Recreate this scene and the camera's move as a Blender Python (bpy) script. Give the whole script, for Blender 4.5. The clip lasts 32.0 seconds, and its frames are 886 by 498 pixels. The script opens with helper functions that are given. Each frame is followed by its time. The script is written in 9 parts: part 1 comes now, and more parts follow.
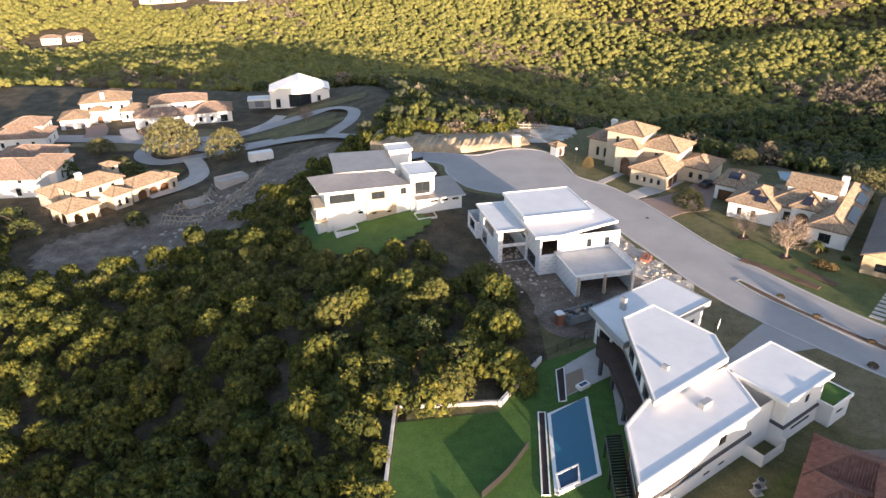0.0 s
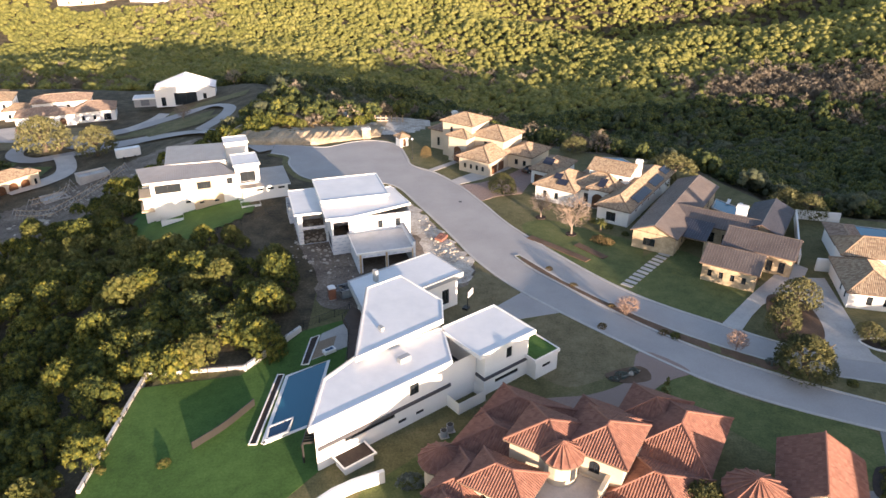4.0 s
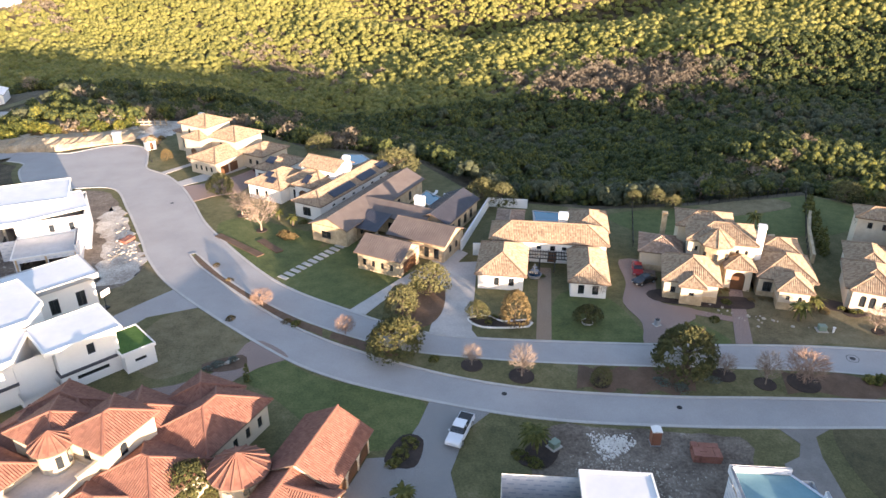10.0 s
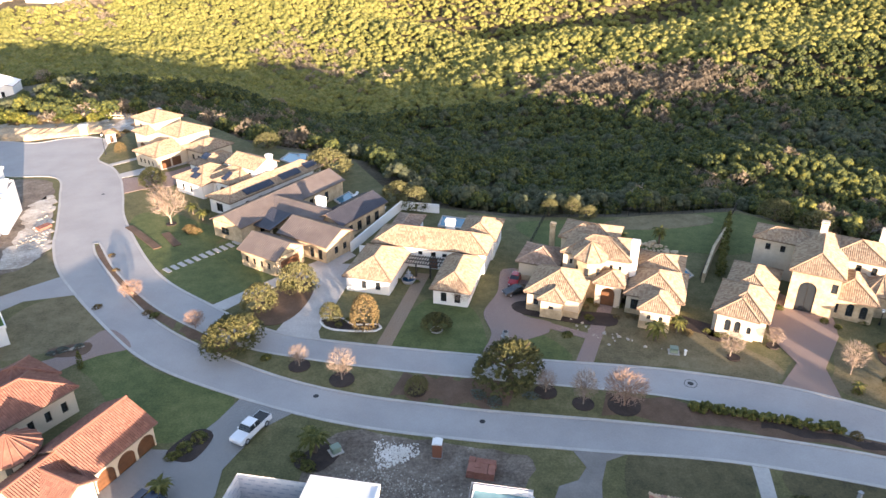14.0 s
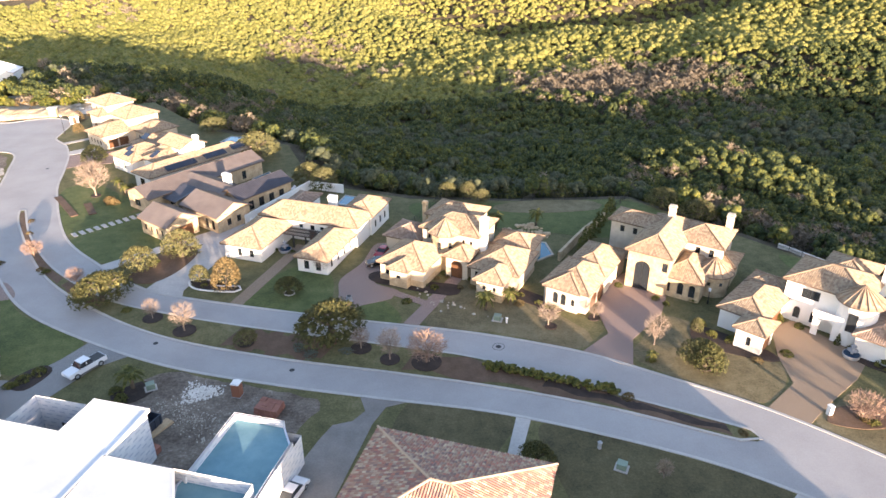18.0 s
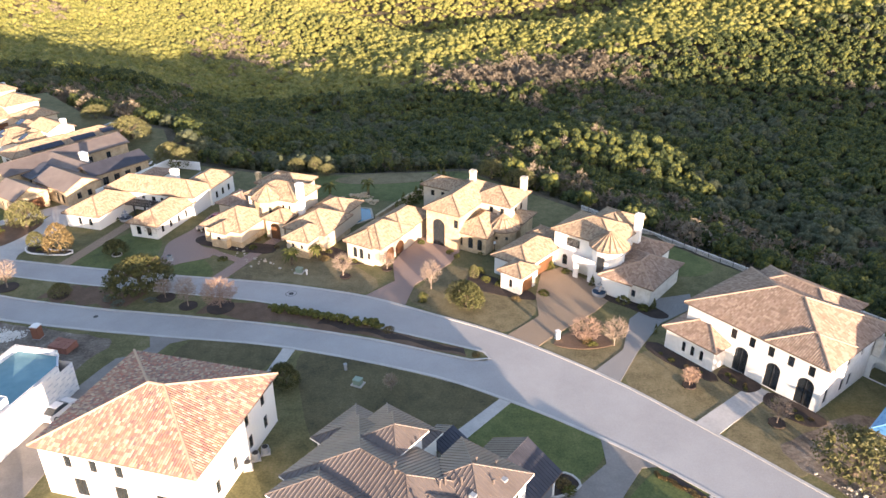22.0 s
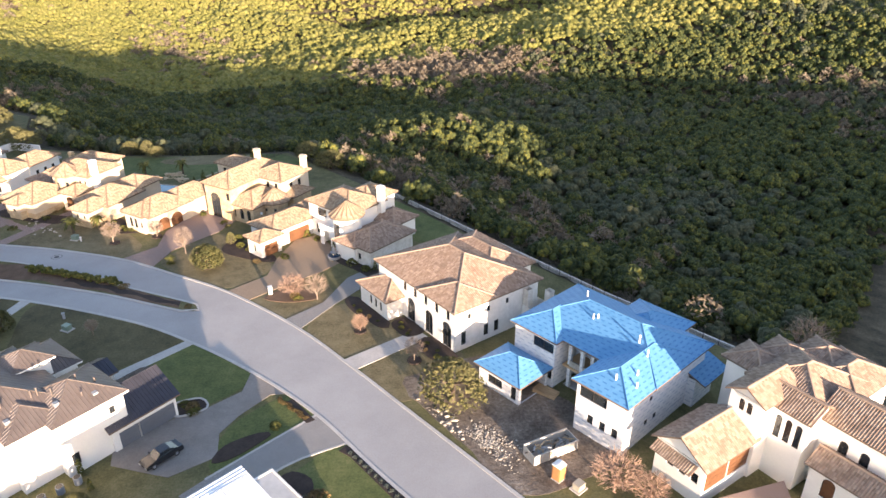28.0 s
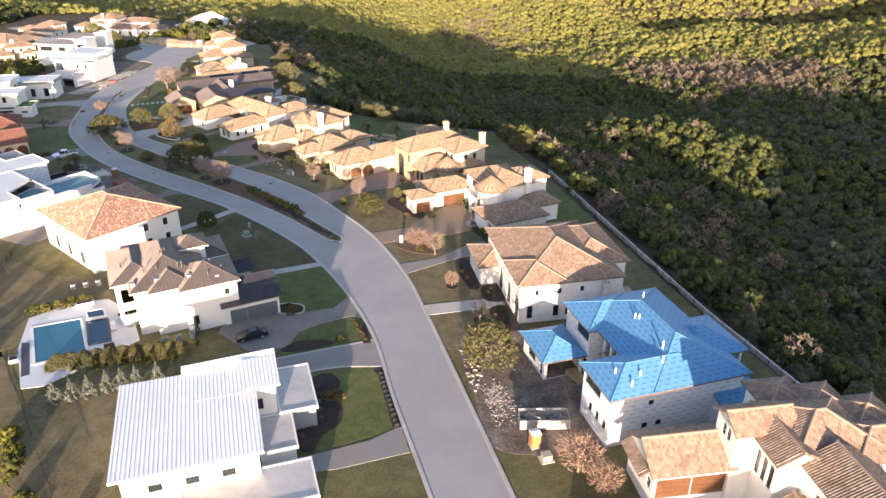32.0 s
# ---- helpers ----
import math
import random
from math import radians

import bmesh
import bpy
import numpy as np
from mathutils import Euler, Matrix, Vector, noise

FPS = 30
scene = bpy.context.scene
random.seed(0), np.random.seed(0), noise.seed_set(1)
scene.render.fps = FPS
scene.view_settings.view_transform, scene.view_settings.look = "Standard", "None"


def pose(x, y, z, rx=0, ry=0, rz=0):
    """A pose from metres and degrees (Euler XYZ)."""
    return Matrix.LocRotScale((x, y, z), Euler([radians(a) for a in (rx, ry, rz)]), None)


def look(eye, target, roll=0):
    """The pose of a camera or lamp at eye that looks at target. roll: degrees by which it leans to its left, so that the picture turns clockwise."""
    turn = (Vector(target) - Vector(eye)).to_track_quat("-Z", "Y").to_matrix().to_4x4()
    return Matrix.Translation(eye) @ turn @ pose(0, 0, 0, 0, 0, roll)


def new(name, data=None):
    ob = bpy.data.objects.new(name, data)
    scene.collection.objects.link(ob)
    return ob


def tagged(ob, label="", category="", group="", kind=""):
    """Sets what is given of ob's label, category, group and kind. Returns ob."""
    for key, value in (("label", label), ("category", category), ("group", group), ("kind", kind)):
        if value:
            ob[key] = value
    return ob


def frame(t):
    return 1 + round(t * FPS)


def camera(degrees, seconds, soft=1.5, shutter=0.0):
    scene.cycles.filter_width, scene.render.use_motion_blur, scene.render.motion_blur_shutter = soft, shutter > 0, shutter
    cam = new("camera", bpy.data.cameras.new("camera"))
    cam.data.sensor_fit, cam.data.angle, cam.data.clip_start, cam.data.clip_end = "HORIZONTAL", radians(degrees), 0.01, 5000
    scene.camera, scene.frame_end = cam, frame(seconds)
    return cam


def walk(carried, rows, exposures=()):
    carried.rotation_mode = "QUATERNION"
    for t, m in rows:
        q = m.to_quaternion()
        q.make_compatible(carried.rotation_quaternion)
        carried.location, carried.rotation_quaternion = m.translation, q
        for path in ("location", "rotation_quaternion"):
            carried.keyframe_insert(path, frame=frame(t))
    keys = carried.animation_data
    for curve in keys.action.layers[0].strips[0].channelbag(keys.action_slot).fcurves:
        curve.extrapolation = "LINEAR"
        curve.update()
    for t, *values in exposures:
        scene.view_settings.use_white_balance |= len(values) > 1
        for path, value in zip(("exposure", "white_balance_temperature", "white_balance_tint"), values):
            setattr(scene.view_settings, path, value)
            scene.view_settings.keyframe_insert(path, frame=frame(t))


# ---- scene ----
cam = camera(64.7, 32.0)
PATH = [
    (0, (-0.45, -0.81, 57.57), (-0.52, 43.92, 35.22)),
    (1, (6.83, -3.65, 57.85), (7.19, 41.07, 35.5)),
    (2, (14.51, -6.07, 58.07), (15.26, 38.65, 35.71)),
    (3, (22.34, -8.23, 58.19), (23.62, 36.48, 35.83)),
    (3.5, (26.23, -9.28, 58.2), (27.93, 35.41, 35.85)),
    (5.5, (41.65, -13.45, 58.09), (45.44, 31.13, 35.78)),
    (6, (45.59, -14.31, 58.1), (49.91, 30.23, 35.79)),
    (6.5, (49.56, -15.1, 58.13), (54.39, 29.38, 35.82)),
    (7, (53.55, -15.84, 58.19), (58.95, 28.59, 35.88)),
    (7.5, (57.54, -16.52, 58.28), (63.47, 27.83, 35.96)),
    (8, (61.53, -17.16, 58.39), (67.81, 27.14, 36.07)),
    (8.5, (65.51, -17.73, 58.52), (72.05, 26.53, 36.19)),
    (9, (69.48, -18.23, 58.67), (76.18, 26.0, 36.33)),
    (9.5, (73.44, -18.65, 58.81), (80.22, 25.56, 36.47)),
    (10, (77.39, -19.01, 58.94), (84.18, 25.2, 36.59)),
    (10.5, (81.35, -19.32, 59.06), (88.1, 24.89, 36.71)),
    (11, (85.33, -19.61, 59.16), (91.8, 24.65, 36.81)),
    (11.5, (89.37, -19.89, 59.25), (95.2, 24.46, 36.91)),
    (12, (93.48, -20.18, 59.33), (98.52, 24.27, 36.99)),
    (12.5, (97.63, -20.52, 59.41), (102.04, 24.0, 37.08)),
    (13, (101.8, -20.97, 59.49), (105.64, 23.6, 37.15)),
    (13.5, (105.96, -21.56, 59.56), (109.08, 23.07, 37.23)),
    (15.5, (122.4, -25.33, 59.75), (122.09, 19.39, 37.4)),
    (16, (126.33, -26.57, 59.72), (125.73, 18.15, 37.37)),
    (16.5, (130.21, -27.93, 59.66), (129.44, 16.79, 37.31)),
    (17, (134.05, -29.41, 59.58), (133.19, 15.31, 37.24)),
    (17.5, (137.85, -31.02, 59.48), (136.93, 13.7, 37.14)),
    (18, (141.58, -32.74, 59.36), (140.64, 11.99, 37.03)),
    (18.5, (145.26, -34.54, 59.23), (144.36, 10.19, 36.9)),
    (19, (148.9, -36.4, 59.09), (148.09, 8.34, 36.77)),
    (19.5, (152.51, -38.28, 58.95), (151.85, 6.47, 36.65)),
    (20, (156.11, -40.13, 58.82), (155.68, 4.62, 36.52)),
    (20.5, (159.72, -41.95, 58.69), (159.58, 2.8, 36.4)),
    (21, (163.34, -43.74, 58.58), (163.57, 1.01, 36.28)),
    (21.5, (166.98, -45.51, 58.48), (167.65, -0.76, 36.18)),
    (22, (170.63, -47.26, 58.39), (171.75, -2.53, 36.09)),
    (22.5, (174.28, -48.97, 58.32), (175.77, -4.24, 36.01)),
    (23, (177.94, -50.58, 58.26), (179.86, -5.88, 35.95)),
    (23.5, (181.6, -52.09, 58.21), (184.03, -7.41, 35.89)),
    (24, (185.28, -53.48, 58.17), (188.22, -8.84, 35.85)),
    (24.5, (188.97, -54.78, 58.14), (192.4, -10.16, 35.83)),
    (25, (192.67, -55.99, 58.13), (196.54, -11.41, 35.82)),
    (25.5, (196.37, -57.14, 58.13), (200.64, -12.59, 35.83)),
    (26, (200.11, -58.23, 58.15), (204.75, -13.71, 35.86)),
    (26.5, (203.91, -59.25, 58.18), (208.73, -14.74, 35.91)),
    (28.5, (220.07, -62.48, 58.6), (218.99, -17.74, 36.3)),
    (29, (224.03, -63.09, 58.74), (220.75, -18.47, 36.4)),
    (29.5, (227.98, -63.64, 58.87), (222.25, -19.29, 36.5)),
    (30, (231.92, -64.13, 58.98), (223.58, -20.21, 36.58)),
    (30.5, (235.85, -64.6, 59.08), (224.78, -21.31, 36.64)),
    (31, (239.78, -65.11, 59.15), (225.98, -22.63, 36.68)),
    (31.5, (243.71, -65.64, 59.2), (227.27, -24.12, 36.7)),
    (32, (247.65, -66.19, 59.22), (228.83, -25.71, 36.7)),
]
EXPOSURES = [(0.0, 1.7, 6200, 25), (4.0, 1.72, 6200, 25), (7.0, 1.9, 6200, 25), (12.0, 2.25, 6200, 25), (17.0, 2.33, 6200, 25), (24.0, 2.15, 6200, 25), (29.0, 2.08, 6200, 25), (32.0, 1.75, 6200, 25)]
walk(cam, [(t, look(eye, target)) for t, eye, target in PATH], EXPOSURES)

# ---- light ----
SUN_AZ, SUN_EL = 25.0, 6.0
world = bpy.data.worlds.new("sky")
scene.world = world
world.use_nodes = True
wn, wl = world.node_tree.nodes, world.node_tree.links
sky = wn.new("ShaderNodeTexSky")
sky.sky_type, sky.sun_disc = "NISHITA", False
sky.sun_elevation, sky.sun_rotation = radians(SUN_EL), radians(180 - SUN_AZ)
sky.altitude, sky.air_density, sky.dust_density, sky.ozone_density = 250, 1.0, 1.0, 1.0
wn["Background"].inputs["Strength"].default_value = 0.15
wl.new(sky.outputs[0], wn["Background"].inputs["Color"])
sun = new("sun", bpy.data.lights.new("sun", "SUN"))
sun.data.energy, sun.data.angle, sun.data.color = 4.9, radians(0.55), (1.0, 0.8, 0.53)
sun.matrix_world = look((150 * math.sin(radians(SUN_AZ)), -150 * math.cos(radians(SUN_AZ)), 150 * math.tan(radians(SUN_EL))), (0, 0, 0))

# ---- materials ----
def mat(name, build, rough=0.8, metal=0.0, spec=0.3):
    m = bpy.data.materials.new(name)
    m.use_nodes = True
    n, l = m.node_tree.nodes, m.node_tree.links
    p = n["Principled BSDF"]
    p.inputs["Roughness"].default_value, p.inputs["Metallic"].default_value = rough, metal
    p.inputs["Specular IOR Level"].default_value = spec
    build(n, l, p)
    return m


def coords(n, l, kind="Object"):
    if kind == "world":
        return n.new("ShaderNodeNewGeometry").outputs["Position"]
    return n.new("ShaderNodeTexCoord").outputs[kind]


def noise_at(n, l, vec, scale, detail=3.0, rough=0.55):
    t = n.new("ShaderNodeTexNoise")
    t.inputs["Scale"].default_value, t.inputs["Detail"].default_value, t.inputs["Roughness"].default_value = scale, detail, rough
    l.new(vec, t.inputs["Vector"])
    return t.outputs["Fac"]


def ramp(n, l, fac, stops):
    r = n.new("ShaderNodeValToRGB")
    e = r.color_ramp.elements
    while len(e) < len(stops):
        e.new(0.5)
    for el, (pos, c) in zip(e, stops):
        el.position, el.color = pos, (*c, 1)
    l.new(fac, r.inputs["Fac"])
    return r.outputs["Color"]


def blend(n, l, a, b, fac, mode="MIX"):
    x = n.new("ShaderNodeMix")
    x.data_type, x.blend_type = "RGBA", mode
    if isinstance(fac, float):
        x.inputs["Factor"].default_value = fac
    else:
        l.new(fac, x.inputs["Factor"])
    for sock, v in ((x.inputs[6], a), (x.inputs[7], b)):
        if isinstance(v, tuple):
            sock.default_value = (*v, 1)
        else:
            l.new(v, sock)
    return x.outputs[2]


def bumped(n, l, p, height, strength=0.4, dist=0.05):
    b = n.new("ShaderNodeBump")
    b.inputs["Strength"].default_value, b.inputs["Distance"].default_value = strength, dist
    l.new(height, b.inputs["Height"])
    l.new(b.outputs["Normal"], p.inputs["Normal"])


def grainy(name, dark, light, fine=3.0, coarse=0.15, rough=0.85, bump=0.3, kind="world", metal=0.0, spec=0.3, mixed=0.5):
    """A surface with fine grain and broad stains between two colours."""
    def build(n, l, p):
        v = coords(n, l, kind)
        a, b = noise_at(n, l, v, fine, 5.0, 0.65), noise_at(n, l, v, coarse, 4.0, 0.6)
        ca = ramp(n, l, a, [(0.3, dark), (0.7, light)])
        cb = ramp(n, l, b, [(0.35, dark), (0.65, light)])
        l.new(blend(n, l, ca, cb, mixed), p.inputs["Base Color"])
        bumped(n, l, p, a, bump)
    return mat(name, build, rough, metal, spec)


def tiled(name, colours, across=0.3, along=0.42, rough=0.8, dirt=(0.1, 0.07, 0.05)):
    """Clay roof tiles: a tone of its own for each tile, with weathering over them."""
    def build(n, l, p):
        uv = n.new("ShaderNodeUVMap").outputs["UV"]
        sep = n.new("ShaderNodeSeparateXYZ")
        l.new(uv, sep.inputs[0])
        cell = n.new("ShaderNodeCombineXYZ")
        for i, size in ((0, across), (1, along)):
            d = n.new("ShaderNodeMath")
            d.operation, d.inputs[1].default_value = "DIVIDE", size
            l.new(sep.outputs[i], d.inputs[0])
            f = n.new("ShaderNodeMath")
            f.operation = "FLOOR"
            l.new(d.outputs[0], f.inputs[0])
            l.new(f.outputs[0], cell.inputs[i])
        w = n.new("ShaderNodeTexWhiteNoise")
        w.noise_dimensions = "2D"
        l.new(cell.outputs[0], w.inputs["Vector"])
        k = len(colours)
        tone = ramp(n, l, w.outputs["Value"], [((i + 0.5) / k, c) for i, c in enumerate(colours)])
        v = coords(n, l, "world")
        stain = noise_at(n, l, v, 0.5, 5.0, 0.7)
        fac = ramp(n, l, stain, [(0.5, (0, 0, 0)), (0.8, (0.5, 0.5, 0.5))])
        bw = n.new("ShaderNodeRGBToBW")
        l.new(fac, bw.inputs[0])
        l.new(blend(n, l, tone, dirt, bw.outputs[0]), p.inputs["Base Color"])
        step = n.new("ShaderNodeMath")
        step.operation = "FRACT"
        d = n.new("ShaderNodeMath")
        d.operation, d.inputs[1].default_value = "DIVIDE", along
        l.new(sep.outputs[1], d.inputs[0])
        l.new(d.outputs[0], step.inputs[0])
        bumped(n, l, p, step.outputs[0], 0.7, 0.06)
    return mat(name, build, rough)


def leafy(name, stops, rough=0.65, patch=0.17, grain=0.9):
    """Foliage: a tone for each clump and broad drifts of colour."""
    def build(n, l, p):
        isl = n.new("ShaderNodeNewGeometry")
        v = isl.outputs["Position"]
        obj = n.new("ShaderNodeObjectInfo")
        a = noise_at(n, l, v, 1.4, 4.0, 0.8)
        b = noise_at(n, l, v, patch, 3.0, 0.6)
        m1 = n.new("ShaderNodeMath")
        m1.operation, m1.inputs[1].default_value = "MULTIPLY_ADD", 0.3
        l.new(isl.outputs["Random Per Island"], m1.inputs[0])
        boost = n.new("ShaderNodeMath")
        boost.operation, boost.inputs[1].default_value, boost.inputs[2].default_value = "MULTIPLY_ADD", 2.8, -0.55
        l.new(a, boost.inputs[0])
        l.new(boost.outputs[0], m1.inputs[2])
        m2 = n.new("ShaderNodeMath")
        m2.operation = "ADD"
        l.new(m1.outputs[0], m2.inputs[0])
        l.new(b, m2.inputs[1])
        m3 = n.new("ShaderNodeMath")
        m3.operation, m3.inputs[1].default_value = "DIVIDE", 3.0
        l.new(m2.outputs[0], m3.inputs[0])
        l.new(ramp(n, l, m3.outputs[0], stops), p.inputs["Base Color"])
        p.inputs["Subsurface Weight"].default_value = 0.0
        bumped(n, l, p, noise_at(n, l, v, 1.05 / grain, 4.0, 0.75), 1.0, grain)
    return mat(name, build, rough, 0.0, 0.1)


def plain(name, c, rough=0.6, metal=0.0, spec=0.4, vary=0.12):
    return grainy(name, tuple(v * (1 - vary) for v in c), tuple(min(1, v * (1 + vary)) for v in c), 4.0, 0.4, rough, 0.08, "world", metal, spec)


STUCCO = plain("white_stucco", (0.78, 0.76, 0.72), 0.9, vary=0.05)
BUFF = grainy("buff_stucco", (0.48, 0.41, 0.32), (0.6, 0.53, 0.43), 1.6, 0.4, 0.9, 0.2)
CREAM = plain("cream_stucco", (0.54, 0.46, 0.35), 0.9, vary=0.09)
TANWALL = plain("tan_stucco", (0.5, 0.4, 0.28), 0.9, vary=0.08)
GREYWALL = plain("grey_siding", (0.3, 0.31, 0.32), 0.8, vary=0.08)
BAND = plain("dark_band", (0.07, 0.07, 0.08), 0.6)
STONE = grainy("limestone", (0.52, 0.47, 0.4), (0.8, 0.76, 0.7), 2.6, 0.8, 0.9, 0.8)
STONE_WHITE = grainy("white_limestone", (0.66, 0.64, 0.6), (0.84, 0.82, 0.78), 2.2, 0.7, 0.9, 0.35)
STONE_TAN = grainy("tan_limestone", (0.3, 0.22, 0.13), (0.6, 0.48, 0.32), 2.4, 0.8, 0.9, 0.8)
TILE_TAN = tiled("tan_clay_tiles", [(0.273, 0.198, 0.131), (0.326, 0.248, 0.168), (0.37, 0.297, 0.205), (0.299, 0.221, 0.148), (0.229, 0.162, 0.111)])
TILE_BROWN = tiled("brown_clay_tiles", [(0.216, 0.149, 0.11), (0.279, 0.198, 0.145), (0.315, 0.234, 0.18), (0.234, 0.162, 0.119), (0.351, 0.261, 0.198)])
TILE_RED = tiled("red_clay_tiles", [(0.201, 0.093, 0.066), (0.251, 0.122, 0.087), (0.171, 0.076, 0.054), (0.221, 0.104, 0.075)], dirt=(0.1, 0.05, 0.042))
TILE_MIX = tiled("blended_clay_tiles", [(0.36, 0.15, 0.11), (0.17, 0.11, 0.105), (0.44, 0.34, 0.23), (0.27, 0.14, 0.11), (0.36, 0.235, 0.155), (0.2, 0.125, 0.115), (0.48, 0.385, 0.27), (0.3, 0.155, 0.11)], 0.3, 0.45, dirt=(0.2, 0.13, 0.11))
METAL_BROWN = grainy("brown_metal_roof", (0.115, 0.094, 0.084), (0.17, 0.142, 0.128), 0.6, 0.15, 0.42, 0.03, metal=0.2, spec=0.5)
METAL_DARK = grainy("dark_metal_roof", (0.04, 0.04, 0.05), (0.07, 0.07, 0.085), 0.6, 0.15, 0.35, 0.03, metal=0.3, spec=0.5)
METAL_GREY = grainy("grey_metal_roof", (0.25, 0.222, 0.2), (0.33, 0.3, 0.27), 0.6, 0.15, 0.4, 0.03, metal=0.2, spec=0.5)
METAL_WHITE = grainy("white_metal_roof", (0.7, 0.71, 0.73), (0.8, 0.81, 0.82), 0.6, 0.15, 0.35, 0.02, spec=0.5)
MEMBRANE = grainy("white_roof_membrane", (0.56, 0.57, 0.58), (0.7, 0.7, 0.7), 0.5, 0.12, 0.6, 0.04)
MEMB_GREY = grainy("grey_roof_membrane", (0.36, 0.36, 0.36), (0.52, 0.52, 0.51), 0.9, 0.25, 0.7, 0.05)

def printed(name, dark, light, ink, du, dv, wide, high, rough=0.5):
    """A sheet good with rows of printed marks along the wall or roof that it covers."""
    def build(n, l, p):
        def do(op, a, b=None):
            m = n.new("ShaderNodeMath")
            m.operation = op
            for i, v in enumerate((a, b)):
                if v is None:
                    continue
                if isinstance(v, (int, float)):
                    m.inputs[i].default_value = v
                else:
                    l.new(v, m.inputs[i])
            return m.outputs[0]

        def vec(op, a, b, out=0):
            m = n.new("ShaderNodeVectorMath")
            m.operation = op
            for i, v in enumerate((a, b)):
                if isinstance(v, tuple):
                    m.inputs[i].default_value = v
                elif v is not None:
                    l.new(v, m.inputs[i])
            return m.outputs[out]
        geo = n.new("ShaderNodeNewGeometry")
        pos, nor = geo.outputs["Position"], geo.outputs["True Normal"]
        along = vec("NORMALIZE", vec("CROSS_PRODUCT", nor, (0, 0, 1)), None)
        up = vec("CROSS_PRODUCT", along, nor)
        u, v = do("DIVIDE", vec("DOT_PRODUCT", pos, along, 1), du), do("DIVIDE", vec("DOT_PRODUCT", pos, up, 1), dv)
        row_ = do("FLOOR", v)
        uu = do("FRACT", do("ADD", u, do("MULTIPLY", row_, 0.41)))
        mark = do("MULTIPLY", do("LESS_THAN", uu, wide), do("LESS_THAN", do("FRACT", v), high))
        a = noise_at(n, l, pos, 1.1, 5.0, 0.65)
        base = ramp(n, l, a, [(0.3, dark), (0.7, light)])
        l.new(blend(n, l, base, ink, do("MULTIPLY", mark, 0.8)), p.inputs["Base Color"])
        bumped(n, l, p, a, 0.2)
    return mat(name, build, rough)


WRAP = printed("white_house_wrap", (0.6, 0.62, 0.65), (0.76, 0.76, 0.77), (0.42, 0.46, 0.54), 1.4, 0.62, 0.55, 0.28)
BLUE = printed("blue_underlayment", (0.08, 0.24, 0.45), (0.12, 0.3, 0.51), (0.04, 0.16, 0.37), 1.15, 0.62, 0.52, 0.3)
TEAL = grainy("teal_roof_sheathing", (0.11, 0.225, 0.265), (0.17, 0.305, 0.345), 1.0, 0.3, 0.85, 0.1)
FRAME = plain("dark_frame", (0.03, 0.028, 0.026), 0.5)
TRIM = plain("white_trim", (0.75, 0.73, 0.7), 0.6)
WOOD = grainy("stained_wood", (0.085, 0.04, 0.02), (0.17, 0.08, 0.038), 2.5, 0.6, 0.5, 0.15)
LUMBER = grainy("raw_lumber", (0.4, 0.27, 0.15), (0.6, 0.44, 0.27), 3.0, 0.6, 0.8, 0.2)
GREYWOOD = grainy("weathered_lumber", (0.24, 0.225, 0.2), (0.44, 0.41, 0.37), 2.0, 0.5, 0.85, 0.2)
DECK = grainy("dark_deck_boards", (0.035, 0.022, 0.016), (0.075, 0.046, 0.033), 2.5, 0.6, 0.6, 0.15)
GDOOR = plain("grey_garage_door", (0.13, 0.14, 0.16), 0.5)
def glassy(n, l, p):
    p.inputs["Base Color"].default_value = (0.05, 0.06, 0.07, 1)
    p.inputs["Transmission Weight"].default_value = 0.5


def watery(colour):
    def build(n, l, p):
        p.inputs["Base Color"].default_value = (*colour, 1)
        bumped(n, l, p, noise_at(n, l, coords(n, l, "world"), 1.6, 2.0), 0.12, 0.05)
    return build


GLASS = mat("window_glass", glassy, 0.04, 0.0, 0.6)
ASPHALT = grainy("worn_road", (0.29, 0.275, 0.265), (0.39, 0.375, 0.36), 6.0, 0.12, 0.85, 0.12)
CONCRETE = grainy("concrete", (0.36, 0.335, 0.31), (0.52, 0.49, 0.45), 3.0, 0.3, 0.85, 0.12)
AGGREGATE = grainy("brown_aggregate", (0.17, 0.152, 0.135), (0.27, 0.245, 0.22), 5.0, 0.3, 0.9, 0.2)
KERB = grainy("kerb_concrete", (0.36, 0.34, 0.315), (0.5, 0.475, 0.44), 3.0, 0.3, 0.85, 0.12)
TAR = plain("road_seam", (0.05, 0.048, 0.046), 0.7)
WATER = mat("pool_water", watery((0.02, 0.13, 0.2)), 0.05, 0.0, 0.5)
WATER_DK = mat("spa_water", watery((0.01, 0.04, 0.09)), 0.05, 0.0, 0.5)
SOLAR = plain("solar_cells", (0.02, 0.022, 0.035), 0.2, 0.0, 0.6)
